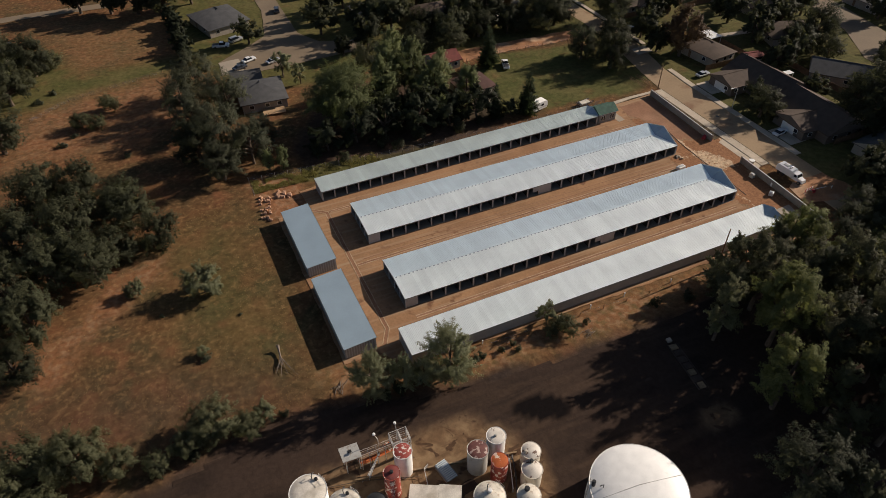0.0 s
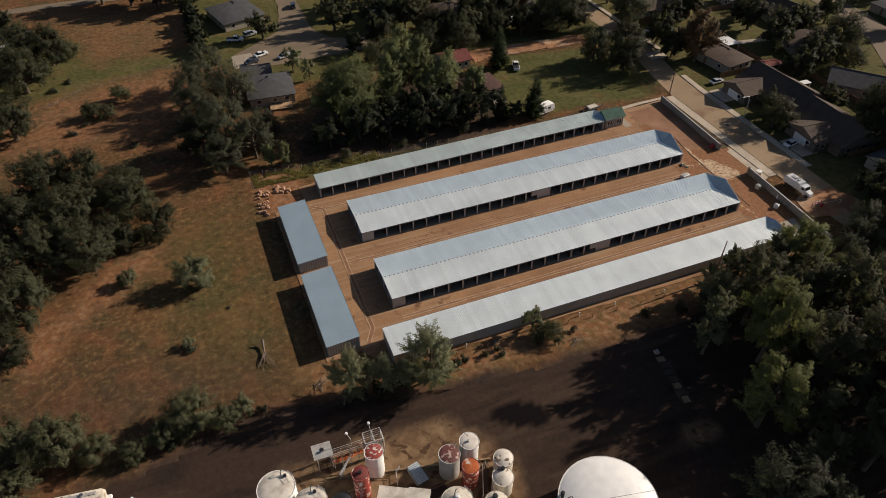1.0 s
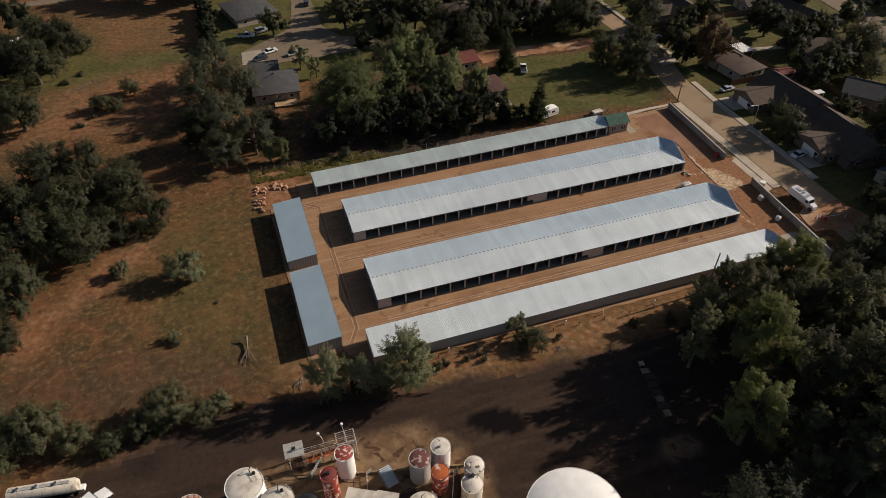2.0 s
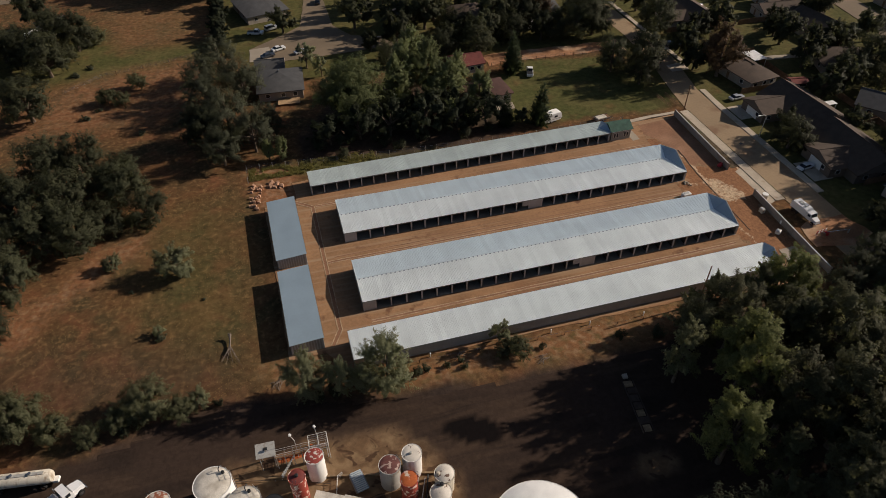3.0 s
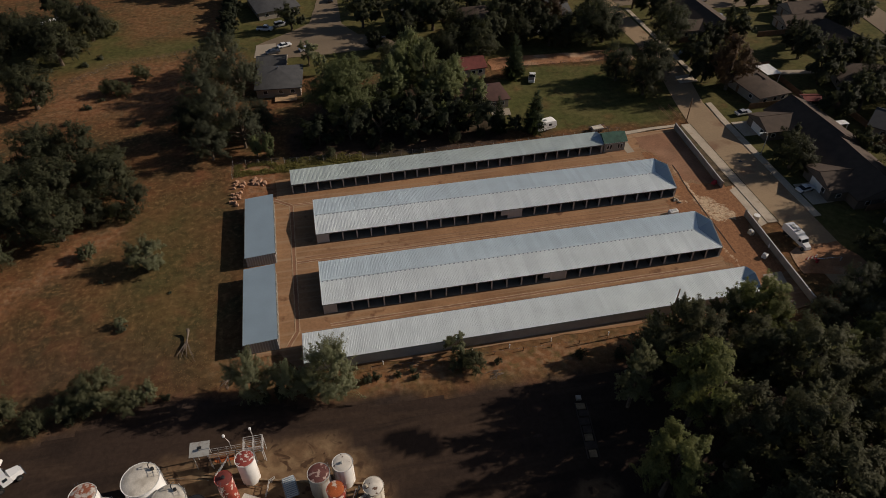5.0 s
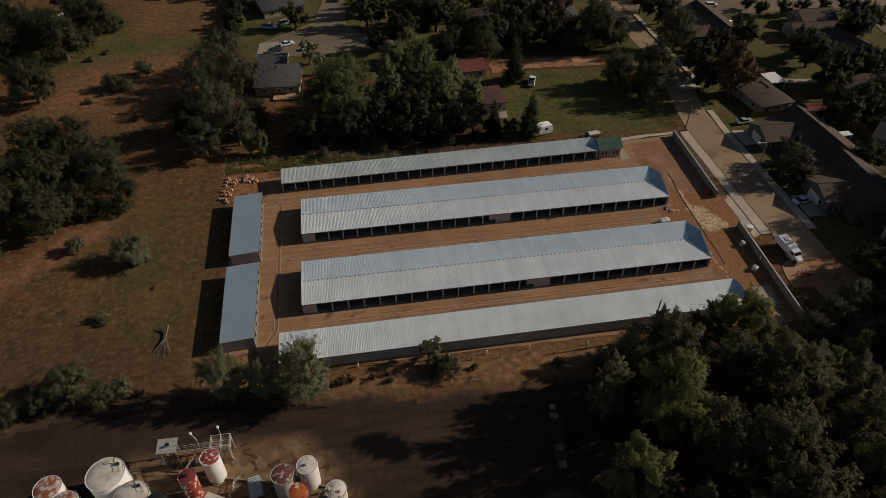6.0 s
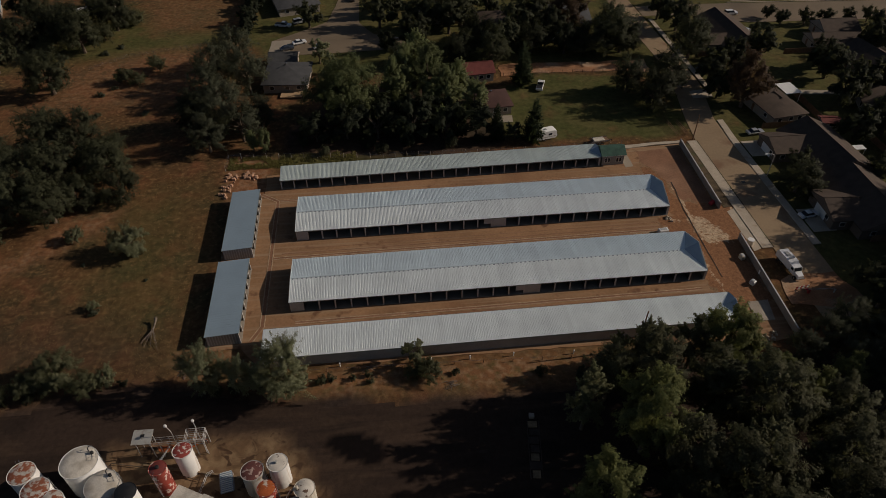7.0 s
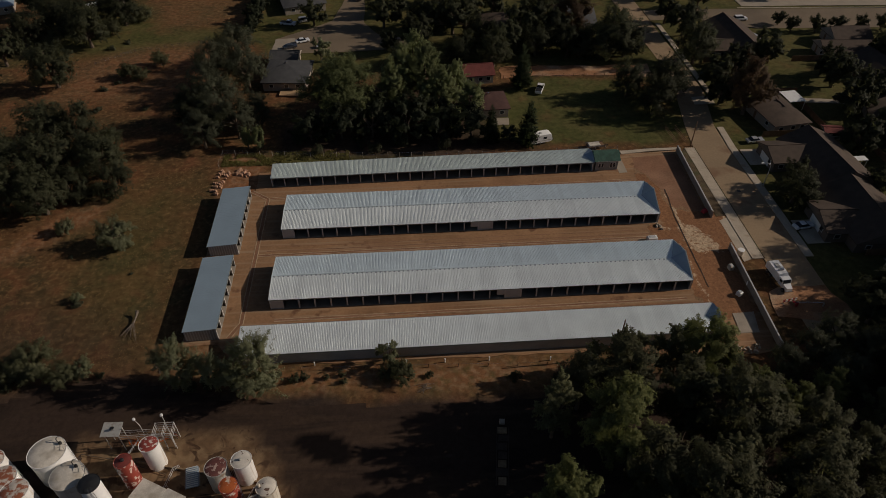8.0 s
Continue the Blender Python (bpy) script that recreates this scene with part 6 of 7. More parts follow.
def tanker_tractor(x, y, turn):
    """A white long-nosed tractor that pulls a shiny cylinder tank, its nose along +x."""
    ob = thing("tank_truck", "white-cabbed truck with a polished steel tank", "truck", pose(x, y, 0.02, 0, 0, turn))
    part("chassis", box(B(), -7.8, 3.3, -0.5, 0.5, 0.6, 0.95), M_BLACK, ob)
    bm = tube(B(), [(-8.0, 0, 1.95), (-7.8, 0, 1.95), (0.2, 0, 1.95), (0.4, 0, 1.95)], [0.85, 1.05, 1.05, 0.85], 24)
    tank = part("tank", bm, M_STEEL, ob)
    for k in range(3):
        part("hatch", lathe(B(), [(0.3, 2.9), (0.3, 3.12), (0.0, 3.16)], 12, cx=-6.4 + 2.6 * k), M_STEEL, tank)
    cab = [(0.75, 0.8), (2.2, 0.8), (2.2, 1.8), (1.9, 2.7), (0.75, 2.75)]
    c = part("cab", slab(B(), [(a, -1.1, b) for a, b in cab], [(a, 1.1, b) for a, b in cab]), M_WHITECAR, ob)
    part("windscreen", slab(B(), [(2.215, -0.95, 1.85), (2.215, 0.95, 1.85), (1.96, 0.9, 2.6), (1.96, -0.9, 2.6)], [(2.24, -0.95, 1.85), (2.24, 0.95, 1.85), (1.98, 0.9, 2.6), (1.98, -0.9, 2.6)]), M_GLASS, c)
    for s in (-1, 1):
        part("side_window", box(B(), 1.1, 1.8, s * 1.11 - 0.02, s * 1.11 + 0.02, 1.8, 2.45), M_GLASS, c)
        part("exhaust_pipe", tube(B(), [(0.58, s * 0.95, 0.9), (0.58, s * 0.95, 3.2)], [0.08, 0.08], 8), M_STEEL, ob)
    part("bonnet", slab(B(), [(2.22, -0.95, 0.8), (4.0, -0.75, 0.7), (4.0, 0.75, 0.7), (2.22, 0.95, 0.8)], [(2.22, -0.85, 1.8), (3.85, -0.6, 1.55), (3.85, 0.6, 1.55), (2.22, 0.85, 1.8)]), M_WHITECAR, ob)
    part("bumper", box(B(), 4.0, 4.15, -1.1, 1.1, 0.45, 0.8, 0.03), M_STEEL, ob)
    for px, w in ((3.1, 0.28), (0.2, 0.5), (-1.0, 0.5), (-6.0, 0.5), (-7.2, 0.5)):
        for s in (-1, 1):
            wheel(ob, px, s * 0.98, 0.5, w)


tanker_tractor(-51.6, -26.6, 38)


def tank_trailer(x, y, turn):
    ob = thing("tank_trailer", "rust-streaked white tank trailer on wheels", "tank trailer", pose(x, y, 0.02, 0, 0, turn))
    bm = tube(B(), [(-6.2, 0, 1.9), (-5.9, 0, 1.9), (3.4, 0, 1.9), (3.9, 0, 1.9), (4.0, 0, 1.9)], [0.7, 1.1, 1.1, 0.85, 0.4], 24)
    tank = part("tank", bm, M_CREAM, ob)
    part("walkway", box(B(), -5.5, 3.0, -0.25, 0.25, 2.98, 3.06), M_TANK_GREY, tank)
    for k in range(3):
        part("hatch", lathe(B(), [(0.28, 3.0), (0.28, 3.25), (0.0, 3.3)], 12, cx=-4.4 + 2.7 * k), M_STEEL, tank)
    part("frame", box(B(), -6.0, 3.6, -0.45, 0.45, 0.62, 0.95), M_BLACK, ob)
    part("valve_box", box(B(), 3.6, 4.6, -0.5, 0.5, 0.6, 1.1, 0.05), M_WHITE, ob)
    for px in (-5.2, -4.0, 1.2, 2.4):
        for s in (-1, 1):
            wheel(ob, px, s * 0.95, 0.5, 0.4)


tank_trailer(-56.5, -21.7, -8)

# ---- tank yard ----
M_TANK_TOP = material("weathered_tank_top", (0.64, 0.59, 0.5), 0.6, 0.0, 0.5, 0.16, stain=(0.43, 0.38, 0.3), stain_scale=0.6, stain_at=(0.46, 0.66))
def tank(label, x, y, r, h, wall, top, turn=0.0, cone=0.25, hatch=None, ladder=True, roof_rim=0.06, seam=False, bands=True):
    """A standing steel tank: shell with plate seams, a low cone top with a rim, a hatch and a ladder."""
    ob = thing("storage_tank", label, "tank", pose(x, y, 0, 0, 0, turn), "old tanks in the tank yard")
    sides = 40 if r > 2 else 28
    shell = part("shell", lathe(B(), [(0, -0.1), (r, -0.1), (r, h - 0.05), (r - 0.03, h)], sides), wall, ob)
    if bands:
        n = max(2, int(h / 1.6))
        for k in range(1, n):
            z = k * h / n
            part("seam_band", lathe(B(), [(r + 0.002, z - 0.04), (r + 0.02, z - 0.02), (r + 0.02, z + 0.02), (r + 0.002, z + 0.04)], sides), wall, shell)
    t = part("top", lathe(B(), [(r + 0.03, h - 0.06), (r + 0.06, h + roof_rim * 0.3), (r, h + roof_rim), (r * 0.5, h + roof_rim + cone * 0.55), (0.0, h + roof_rim + cone)], sides), top, ob)
    part("rim", lathe(B(), [(r + 0.065, h - 0.06), (r + 0.1, h + 0.03), (r + 0.075, h + roof_rim + 0.05), (r - 0.02, h + roof_rim + 0.02)], sides), M_BLACK if top is M_BLACK else wall, t)
    if seam:
        for k in range(2):
            a = k * math.pi + 0.35
            part("seam", tube(B(), [(r * 0.98 * math.cos(a), r * 0.98 * math.sin(a), h + roof_rim + 0.03), (0, 0, h + roof_rim + cone + 0.02)], [0.05, 0.05], 5), M_TANK_GREY, t)
    if hatch:
        hx, hy, hr, mat = hatch
        part("hatch", lathe(B(), [(hr, h), (hr, h + roof_rim + cone + 0.22), (hr * 0.8, h + roof_rim + cone + 0.3), (0, h + roof_rim + cone + 0.32)], 14, cx=hx * r, cy=hy * r), mat, t)
    if hatch and r > 2:
        # bent vent pipe and a short guard rail beside the hatch
        z = h + roof_rim + 0.5 * cone
        part("vent_pipe", tube(B(), [(hatch[0] * r * 0.8, hatch[1] * r + 0.5, z - 0.1), (hatch[0] * r * 0.8, hatch[1] * r + 0.5, z + 0.75), (hatch[0] * r * 0.8 + 0.3, hatch[1] * r + 0.7, z + 0.95), (hatch[0] * r * 0.8 + 0.6, hatch[1] * r + 0.75, z + 0.7)], [0.07] * 4, 7), M_BLACK, t)
        for zz in (0.5, 0.95):
            part("guard_rail", tube(B(), [(r - 0.15, -0.8, h + zz), (r - 0.1, 0.0, h + zz), (r - 0.15, 0.8, h + zz)], [0.03] * 3, 5), M_TANK_GREY, t)
        for y in (-0.8, 0.8):
            part("rail_post", tube(B(), [(r - 0.15, y, h), (r - 0.15, y, h + 0.98)], [0.03, 0.03], 5), M_TANK_GREY, t)
    if ladder:
        lad = part("ladder", B(), M_STEEL, ob)
        bm = B()
        for s in (-0.22, 0.22):
            tube(bm, [(r + 0.16, s, 0.0), (r + 0.16, s, h + 0.7), (r - 0.25, s, h + 0.7)], [0.025, 0.025, 0.025], 5)
        for k in range(int(h / 0.35)):
            tube(bm, [(r + 0.16, -0.22, 0.3 + k * 0.35), (r + 0.16, 0.22, 0.3 + k * 0.35)], [0.018, 0.018], 4)
        bm.to_mesh(lad.data)
        bm.free()
    return ob


tank("tall white tank with a rust-marked top", 0.95, -35.6, 1.5, 5.1, M_TANK, M_FLECKED, 200, 0.12, (0.1, 0.0, 0.2, M_TANK_GREY))
tank("stained grey tank with a red-brown segmented top", -2.7, -36.5, 1.62, 5.0, M_TANK_GREY, material("red_brown_tank_top", (0.13, 0.045, 0.036), 0.7, 0, 1.2, 0.2, stain=(0.42, 0.3, 0.25), stain_scale=1.3, stain_at=(0.56, 0.6)), 30, 0.2)
tank("small orange-topped tank with flaking red paint", -0.4, -39.4, 1.3, 4.7, M_RED, M_ORANGE, 10, 0.1)
tank("cream plastic-looking tank with a lidded top", 5.0, -39.6, 1.5, 4.0, M_CREAM, M_FLECKED, 100, 0.5, (0.1, 0.7, 0.25, M_CREAM), ladder=False)
tank("cream tank with a dark hatch on its top", 3.7, -42.2, 1.6, 3.6, M_CREAM, M_FLECKED, 40, 0.5, (0.6, 0.3, 0.28, M_BLACK), ladder=False)
tank("tall white tank with a red flaking top", -13.4, -32.3, 1.4, 5.6, M_TANK, M_RED_TOP, 60, 0.15)
tank("slim faded red tank with pale patches", -16.3, -35.2, 1.22, 6.0, M_RED, material("dull_red_top", (0.16, 0.03, 0.022), 0.7, 0, 1.0, 0.2), 250, 0.2, (0.0, 0.0, 0.28, M_BLACK))
tank("wide white tank with a hatch and ladder", -28.3, -32.7, 2.7, 5.6, M_WHITE, M_TANK_TOP, 20, 0.18, (0.72, 0.25, 0.24, M_BLACK), seam=False)
tank("wide pale grey tank with a hatch", -24.1, -36.6, 2.4, 5.2, M_TANK_GREY, M_TANK_TOP, 30, 0.2, (0.6, 0.3, 0.24, M_BLACK))
tank("white tank with a black tarred top", -20.0, -38.7, 1.5, 6.2, M_WHITE, M_BLACK, 300, 0.2)
tank("white tank with a rust-mottled top", -36.0, -33.8, 1.9, 5.8, M_TANK, M_RUST_TOP, 120, 0.15)
tank("white tank with a rust-mottled top", -33.1, -36.7, 1.95, 5.8, M_TANK, M_RUST_TOP, 40, 0.15)
tank("white tank with a rust-mottled top", -30.5, -38.9, 1.9, 5.8, M_TANK, M_RUST_TOP, 80, 0.15)
tank("cream domed tank with a pale lid", -4.4, -43.8, 2.3, 4.6, M_CREAM, M_CREAM, 20, 0.8, (0.1, 0.1, 0.35, M_WHITE), ladder=False)
tank("cream domed tank with a dark hatch", 0.9, -46.0, 1.7, 4.6, M_CREAM, M_CREAM, 60, 0.6, (0.3, 0.2, 0.4, M_BLACK), ladder=False)
tank("very wide white tank with a low cone roof and a seam", 15.4, -52.3, 7.1, 5.9, M_TANK, M_WHITE, 152, 0.9, (0.93, 0.0, 0.3, M_BLACK), seam=True)


def small_building(label, x, y, w, d, turn, h):
    ob = thing("pump_shed", label, "shed", pose(x, y, 0, 0, 0, turn))
    part("wall", box(B(), -w / 2, w / 2, -d / 2, d / 2, -0.1, h - 0.1), M_CREAM, ob)
    part("roof", slab(B(), [(-w / 2 - 0.2, -d / 2 - 0.2, h - 0.1), (w / 2 + 0.2, -d / 2 - 0.2, h - 0.1), (w / 2 + 0.2, d / 2 + 0.2, h + 0.15), (-w / 2 - 0.2, d / 2 + 0.2, h + 0.15)],
                      [(-w / 2 - 0.2, -d / 2 - 0.2, h), (w / 2 + 0.2, -d / 2 - 0.2, h), (w / 2 + 0.2, d / 2 + 0.2, h + 0.25), (-w / 2 - 0.2, d / 2 + 0.2, h + 0.25)]), M_TANK_TOP, ob)
    part("door", box(B(), -0.45, 0.45, d / 2 - 0.02, d / 2 + 0.04, 0.0, 2.0), M_SIDING, ob)


small_building("low white-roofed pump shed among the tanks", -13.0, -39.2, 4.0, 4.0, -28, 2.5)
small_building("low white-roofed pump shed among the tanks", -9.2, -40.4, 3.0, 3.0, -28, 2.5)


def loading_rack():
    """A pipe-framed loading rack: a tin canopy, a railed catwalk with a stair and an open cage, on legs."""
    ob = thing("loading_rack", "rusty white pipe loading rack with catwalk and tin canopy", "loading rack", pose(0, 0, 0))
    leg = lambda x, y, z: part("leg", tube(B(), [(x, y, -0.1), (x, y, z)], [0.07, 0.07], 6), M_POST, ob)
    for x, y in ((-21.6, -29.1), (-21.6, -27.4), (-19.5, -29.1), (-19.5, -27.4)):
        leg(x, y, 4.0)
    part("canopy", slab(B(), [(-22.1, -29.5, 3.95), (-19.1, -29.6, 3.95), (-19.1, -27.0, 4.1), (-22.1, -26.9, 4.1)], [(-22.1, -29.5, 4.02), (-19.1, -29.6, 4.02), (-19.1, -27.0, 4.17), (-22.1, -26.9, 4.17)]), M_TANK_GREY, ob, "pale tin canopy sheet")
    part("canopy_patch", box(B(), -20.9, -20.3, -28.3, -27.8, 4.1, 4.16), M_BLACK, ob)
    # catwalk
    y0, y1, z = -29.5, -28.6, 3.0
    part("catwalk", box(B(), -19.4, -11.2, y0, y1, z - 0.08, z), M_WOOD, ob, "rust-brown catwalk deck")
    for k in range(7):
        x = -19.2 + k * 1.3
        leg(x, y0 + 0.05, z - 0.08)
        part("stanchion", tube(B(), [(x, y0, z), (x, y0, z + 1.05)], [0.035, 0.035], 5), M_POST, ob)
        part("stanchion", tube(B(), [(x, y1, z), (x, y1, z + 1.05)], [0.035, 0.035], 5), M_POST, ob)
    for y in (y0, y1):
        for dz in (0.55, 1.05):
            part("handrail", tube(B(), [(-19.4, y, z + dz), (-11.2, y, z + dz)], [0.035, 0.035], 5), M_POST, ob)
    # stair
    for s in (-0.4, 0.4):
        part("stringer", tube(B(), [(-16.4 , -29.55 + s * 0, 2.95), (-19.0, -31.2 + s, 0.05)], [0.06, 0.06], 5), M_POST, ob)
    for k in range(9):
        f = k / 9
        part("tread", box(B(), -16.6 - 2.4 * f - 0.14, -16.6 - 2.4 * f + 0.14, -29.75 - 1.45 * f - 0.4 * f - 0.05, -29.75 - 1.45 * f + 0.4 * f + 0.05, 2.7 - 2.6 * f, 2.75 - 2.6 * f), M_POST, ob)
    # cage
    xs, ys = (-14.0, -12.5, -11.1), (-29.7, -27.6)
    for x in xs:
        for y in ys:
            leg(x, y, 4.2)
    for zz in (3.1, 3.65, 4.2):
        for y in ys:
            part("cage_rail", tube(B(), [(-14.0, y, zz), (-11.1, y, zz)], [0.045, 0.045], 5), M_POST, ob)
        for x in xs:
            part("cage_rail", tube(B(), [(x, -29.7, zz), (x, -27.6, zz)], [0.045, 0.045], 5), M_POST, ob)
    for k in range(3):
        part("pipe", tube(B(), [(-19.0, -27.9 + 0.25 * k, 1.0), (-11.5, -27.9 + 0.25 * k, 1.0), (-11.5, -27.9 + 0.25 * k, 0.0)], [0.08, 0.08, 0.08], 6), M_RED if k == 1 else M_STEEL, ob)
    return ob


loading_rack()
sheet("rust_patch", [(-19.5, -27.6), (-14, -26.6), (-12.5, -27.5), (-14, -28.4), (-19, -28.6)], 0.02, M_ORANGE, "rust-stained red ground under the rack", "ground stain", 0.4, 0.05, 0.8)


def yard_lamp(x, y, h, reach):
    ob = thing("yard_lamp", "white pipe yard lamp above the rack", "lamp", pose(x, y, 0))
    part("pole", tube(B(), [(0, 0, -0.1), (0, 0, h - 1.5), (-reach, 0.1, h)], [0.06, 0.055, 0.05], 7), M_POST, ob)
    part("lamp_head", lathe(B(), [(0.1, h - 0.1), (0.24, h), (0.2, h + 0.25), (0, h + 0.3)], 12, cx=-reach, cy=0.1), M_WHITE, ob)


yard_lamp(-16.0, -28.3, 6.3, 0.5)
yard_lamp(-12.6, -27.3, 5.6, 0.1)


def corrugated_sheet(x, y, turn):
    """A stack of pale ridged sheeting that leans on a low block."""
    ob = thing("ridged_sheeting", "pale ridged sheeting leaning on blocks", "roof sheeting", pose(x, y, 0, 0, 0, turn))
    for k in range(11):
        part("ridge", box(B(), -0.85, 0.85, -1.7 + k * 0.32, -1.52 + k * 0.32, 0.5 + 0.02 * k, 0.6 + 0.02 * k, 0.02), M_CAP, ob)
    part("backing", box(B(), -0.95, 0.95, -1.75, 1.75, 0.4, 0.49), M_BLUE, ob)
    for s in (-1, 1):
        part("block", box(B(), s * 0.9 - 0.2, s * 0.9 + 0.2, -1.5, 1.5, -0.1, 0.4, 0.03), M_WALLBLOCK, ob)


corrugated_sheet(-7.5, -35.3, 12)


def tote(name, label, x, y, w, d, h, mat, turn=0, lid=True, category="tote"):
    ob = thing(name, label, category, pose(x, y, 0, 0, 0, turn))
    part("body", box(B(), -w / 2, w / 2, -d / 2, d / 2, 0.0, h, min(w, d, h) * 0.12), mat, ob)
    if lid:
        part("lid", box(B(), -w / 2 * 0.6, w / 2 * 0.6, -d / 2 * 0.6, d / 2 * 0.6, h + 0.001, h + 0.08, 0.02), M_PANEL, ob)


def basin_rail(x0, y0, x1, y1):
    n = 4
    ob = thing("guard_rail", "white pipe guard rail by the sump", "guard rail", pose(0, 0, 0))
    for k in range(n + 1):
        x, y = x0 + (x1 - x0) * k / n, y0 + (y1 - y0) * k / n
        part("post", tube(B(), [(x, y, -0.1), (x, y, 1.1)], [0.04, 0.04], 5), M_POST, ob)
    for z in (0.6, 1.1):
        part("rail", tube(B(), [(x0, y0, z), (x1, y1, z)], [0.04, 0.04], 5), M_POST, ob)


basin_rail(-10.6, -33.8, -11.3, -37.2)
basin_rail(-10.6, -33.8, -9.8, -33.4)


def pipe_run(points, r, mat, label):
    ob = thing("pipe_run", label, "pipe", pose(0, 0, 0))
    part("pipe", tube(B(), points, [r] * len(points), 8), mat, ob)
    for p in points[1:-1]:
        part("support", box(B(), p[0] - 0.1, p[0] + 0.1, p[1] - 0.1, p[1] + 0.1, -0.05, max(p[2] - r, 0.0)), M_WALLBLOCK, ob)


pipe_run([(2.9, -37.6, 0.1), (2.9, -37.6, 1.2), (2.0, -40.4, 1.2), (0.6, -43.4, 1.2), (0.6, -43.4, 0.1)], 0.12, M_BLACK, "black pipe between the tanks")
pipe_run([(2.4, -37.8, 0.1), (2.4, -37.8, 0.9), (0.4, -42.6, 0.9), (0.4, -42.6, 0.1)], 0.07, M_WHITE, "white pipe between the tanks")
pipe_run([(-26.0, -30.0, 0.3), (-20.0, -31.4, 0.3), (-16.6, -32.6, 0.3), (-11.8, -34.4, 0.3)], 0.06, M_BARK, "rusty pipe on the clay pad")
# A low concrete rim round the tanks.
for x0, y0, x1, y1 in ((-21.0, -30.8, 4.2, -37.0),):
    L_ = math.hypot(x1 - x0, y1 - y0)
    rim = thing("bund_wall", "low stained concrete rim round the tanks", "wall", pose(x0, y0, 0, 0, 0, math.degrees(math.atan2(y1 - y0, x1 - x0))), kind="structure")
    n = max(2, int(L_ / 2.0))
    blk = bpy.data.meshes.new("rim_block")
    bm = box(B(), 0.01, L_ / n - 0.01, -0.15, 0.15, -0.1, 0.4, 0.02)
    bm.to_mesh(blk)
    bm.free()
    for k in range(n):
        piece("rim_block", blk, M_PAD, rim, pose(k * L_ / n, 0, 0))


# ---- fences, poles, lamps ----
def fence(label, points, step=3.0, h=1.5, mat=None, rails=3):
    """Posts with strands of wire."""
    ob = thing("fence", label, "fence", pose(0, 0, 0))
    post = bpy.data.meshes.new("post")
    bm = tube(B(), [(0, 0, -0.2), (0, 0, h)], [0.075, 0.065], 6)
    bm.to_mesh(post)
    bm.free()
    for (x0, y0), (x1, y1) in zip(points, points[1:]):
        n = max(1, int(math.hypot(x1 - x0, y1 - y0) / step))
        for k in range(n + 1):
            piece("post", post, mat or M_WOOD, ob, pose(x0 + (x1 - x0) * k / n, y0 + (y1 - y0) * k / n, 0))
        for k in range(rails):
            z = h * (k + 1) / (rails + 0.3)
            part("wire", tube(B(), [(x0, y0, z), (x1, y1, z)], [0.014, 0.014], 4), M_STEEL, ob)


fence("wire fence on pale posts along the yard", [(-19.0, 49.5), (-19.0, 55.3), (0, 53.4), (20, 51.6), (50, 50.3), (82, 50.8)], mat=M_SLAB)
fence("wire fence on timber posts below the south shed", [(-4, -14.8), (30, -16.0), (62, -17.4)], 5.0, 0.9, rails=1)
fence("wire fence on posts across the north field", [(-68, 109), (-58, 117), (-31, 124)], 3.5, 1.2)
fence("timber fence beside the grey-roofed house", [(-25, 168), (-24.5, 128), (-23, 118)], 2.4, 1.7)
fence("wire fence beside the lawn", [(58, 91.5), (70, 92), (95, 90.6)], 3.0, 1.2)


def panel_fence(label, x0, y0, x1, y1, h=1.8):
    """A garden fence of timber panels."""
    L_ = math.hypot(x1 - x0, y1 - y0)
    n = max(1, round(L_ / 2.4))
    ob = thing("panel_fence", label, "fence", pose(x0, y0, 0, 0, 0, math.degrees(math.atan2(y1 - y0, x1 - x0))))
    me = bpy.data.meshes.new("fence_panel")
    bm = box(B(), 0.08, L_ / n - 0.08, -0.03, 0.03, 0.0, h)
    bm.to_mesh(me)
    bm.free()
    po = bpy.data.meshes.new("post")
    bm = box(B(), -0.06, 0.06, -0.06, 0.06, -0.2, h + 0.1)
    bm.to_mesh(po)
    bm.free()
    for k in range(n):
        piece("fence_panel", me, M_WOOD, ob, pose(k * L_ / n, 0, 0))
        piece("post", po, M_WOOD, ob, pose(k * L_ / n, 0, 0))
    piece("post", po, M_WOOD, ob, pose(L_, 0, 0))


for a in ((124, 30.2, 148, 30.2), (148, 8, 148, 52), (122, 54.5, 148, 54.5), (140, 56, 140, 76), (122, 77, 142, 77), (124, 7.5, 148, 7.5), (142, 96, 142, 122), (150, 97, 182, 97), (122, 98, 142, 98)):
    panel_fence("brown timber garden fence between the houses", *a)


def power_pole(x, y, h, arm=True, label="timber power pole with a crossarm"):
    ob = thing("power_pole", label, "power pole", pose(x, y, 0))
    part("pole", tube(B(), [(0, 0, -0.3), (0, 0, h)], [0.17, 0.11], 9), M_WOOD, ob)
    if arm:
        a = part("crossarm", box(B(), -1.1, 1.1, -0.2, -0.09, h - 0.65, h - 0.5), M_WOOD, ob)
        for s in (-1.0, -0.4, 0.4, 1.0):
            part("insulator", lathe(B(), [(0.05, h - 0.5), (0.07, h - 0.42), (0.03, h - 0.3), (0, h - 0.28)], 8, cx=s, cy=-0.145), M_WHITE, a)
        part("transformer", lathe(B(), [(0.24, h - 2.2), (0.26, h - 2.15), (0.26, h - 1.3), (0.0, h - 1.2)], 12, cx=0.42), M_TANK_GREY, ob)


power_pole(63.9, -16.2, 10.2, False, "plain dark timber pole behind the south shed")
power_pole(101.6, 51.4, 7.4, False, "plain timber pole beside the street")


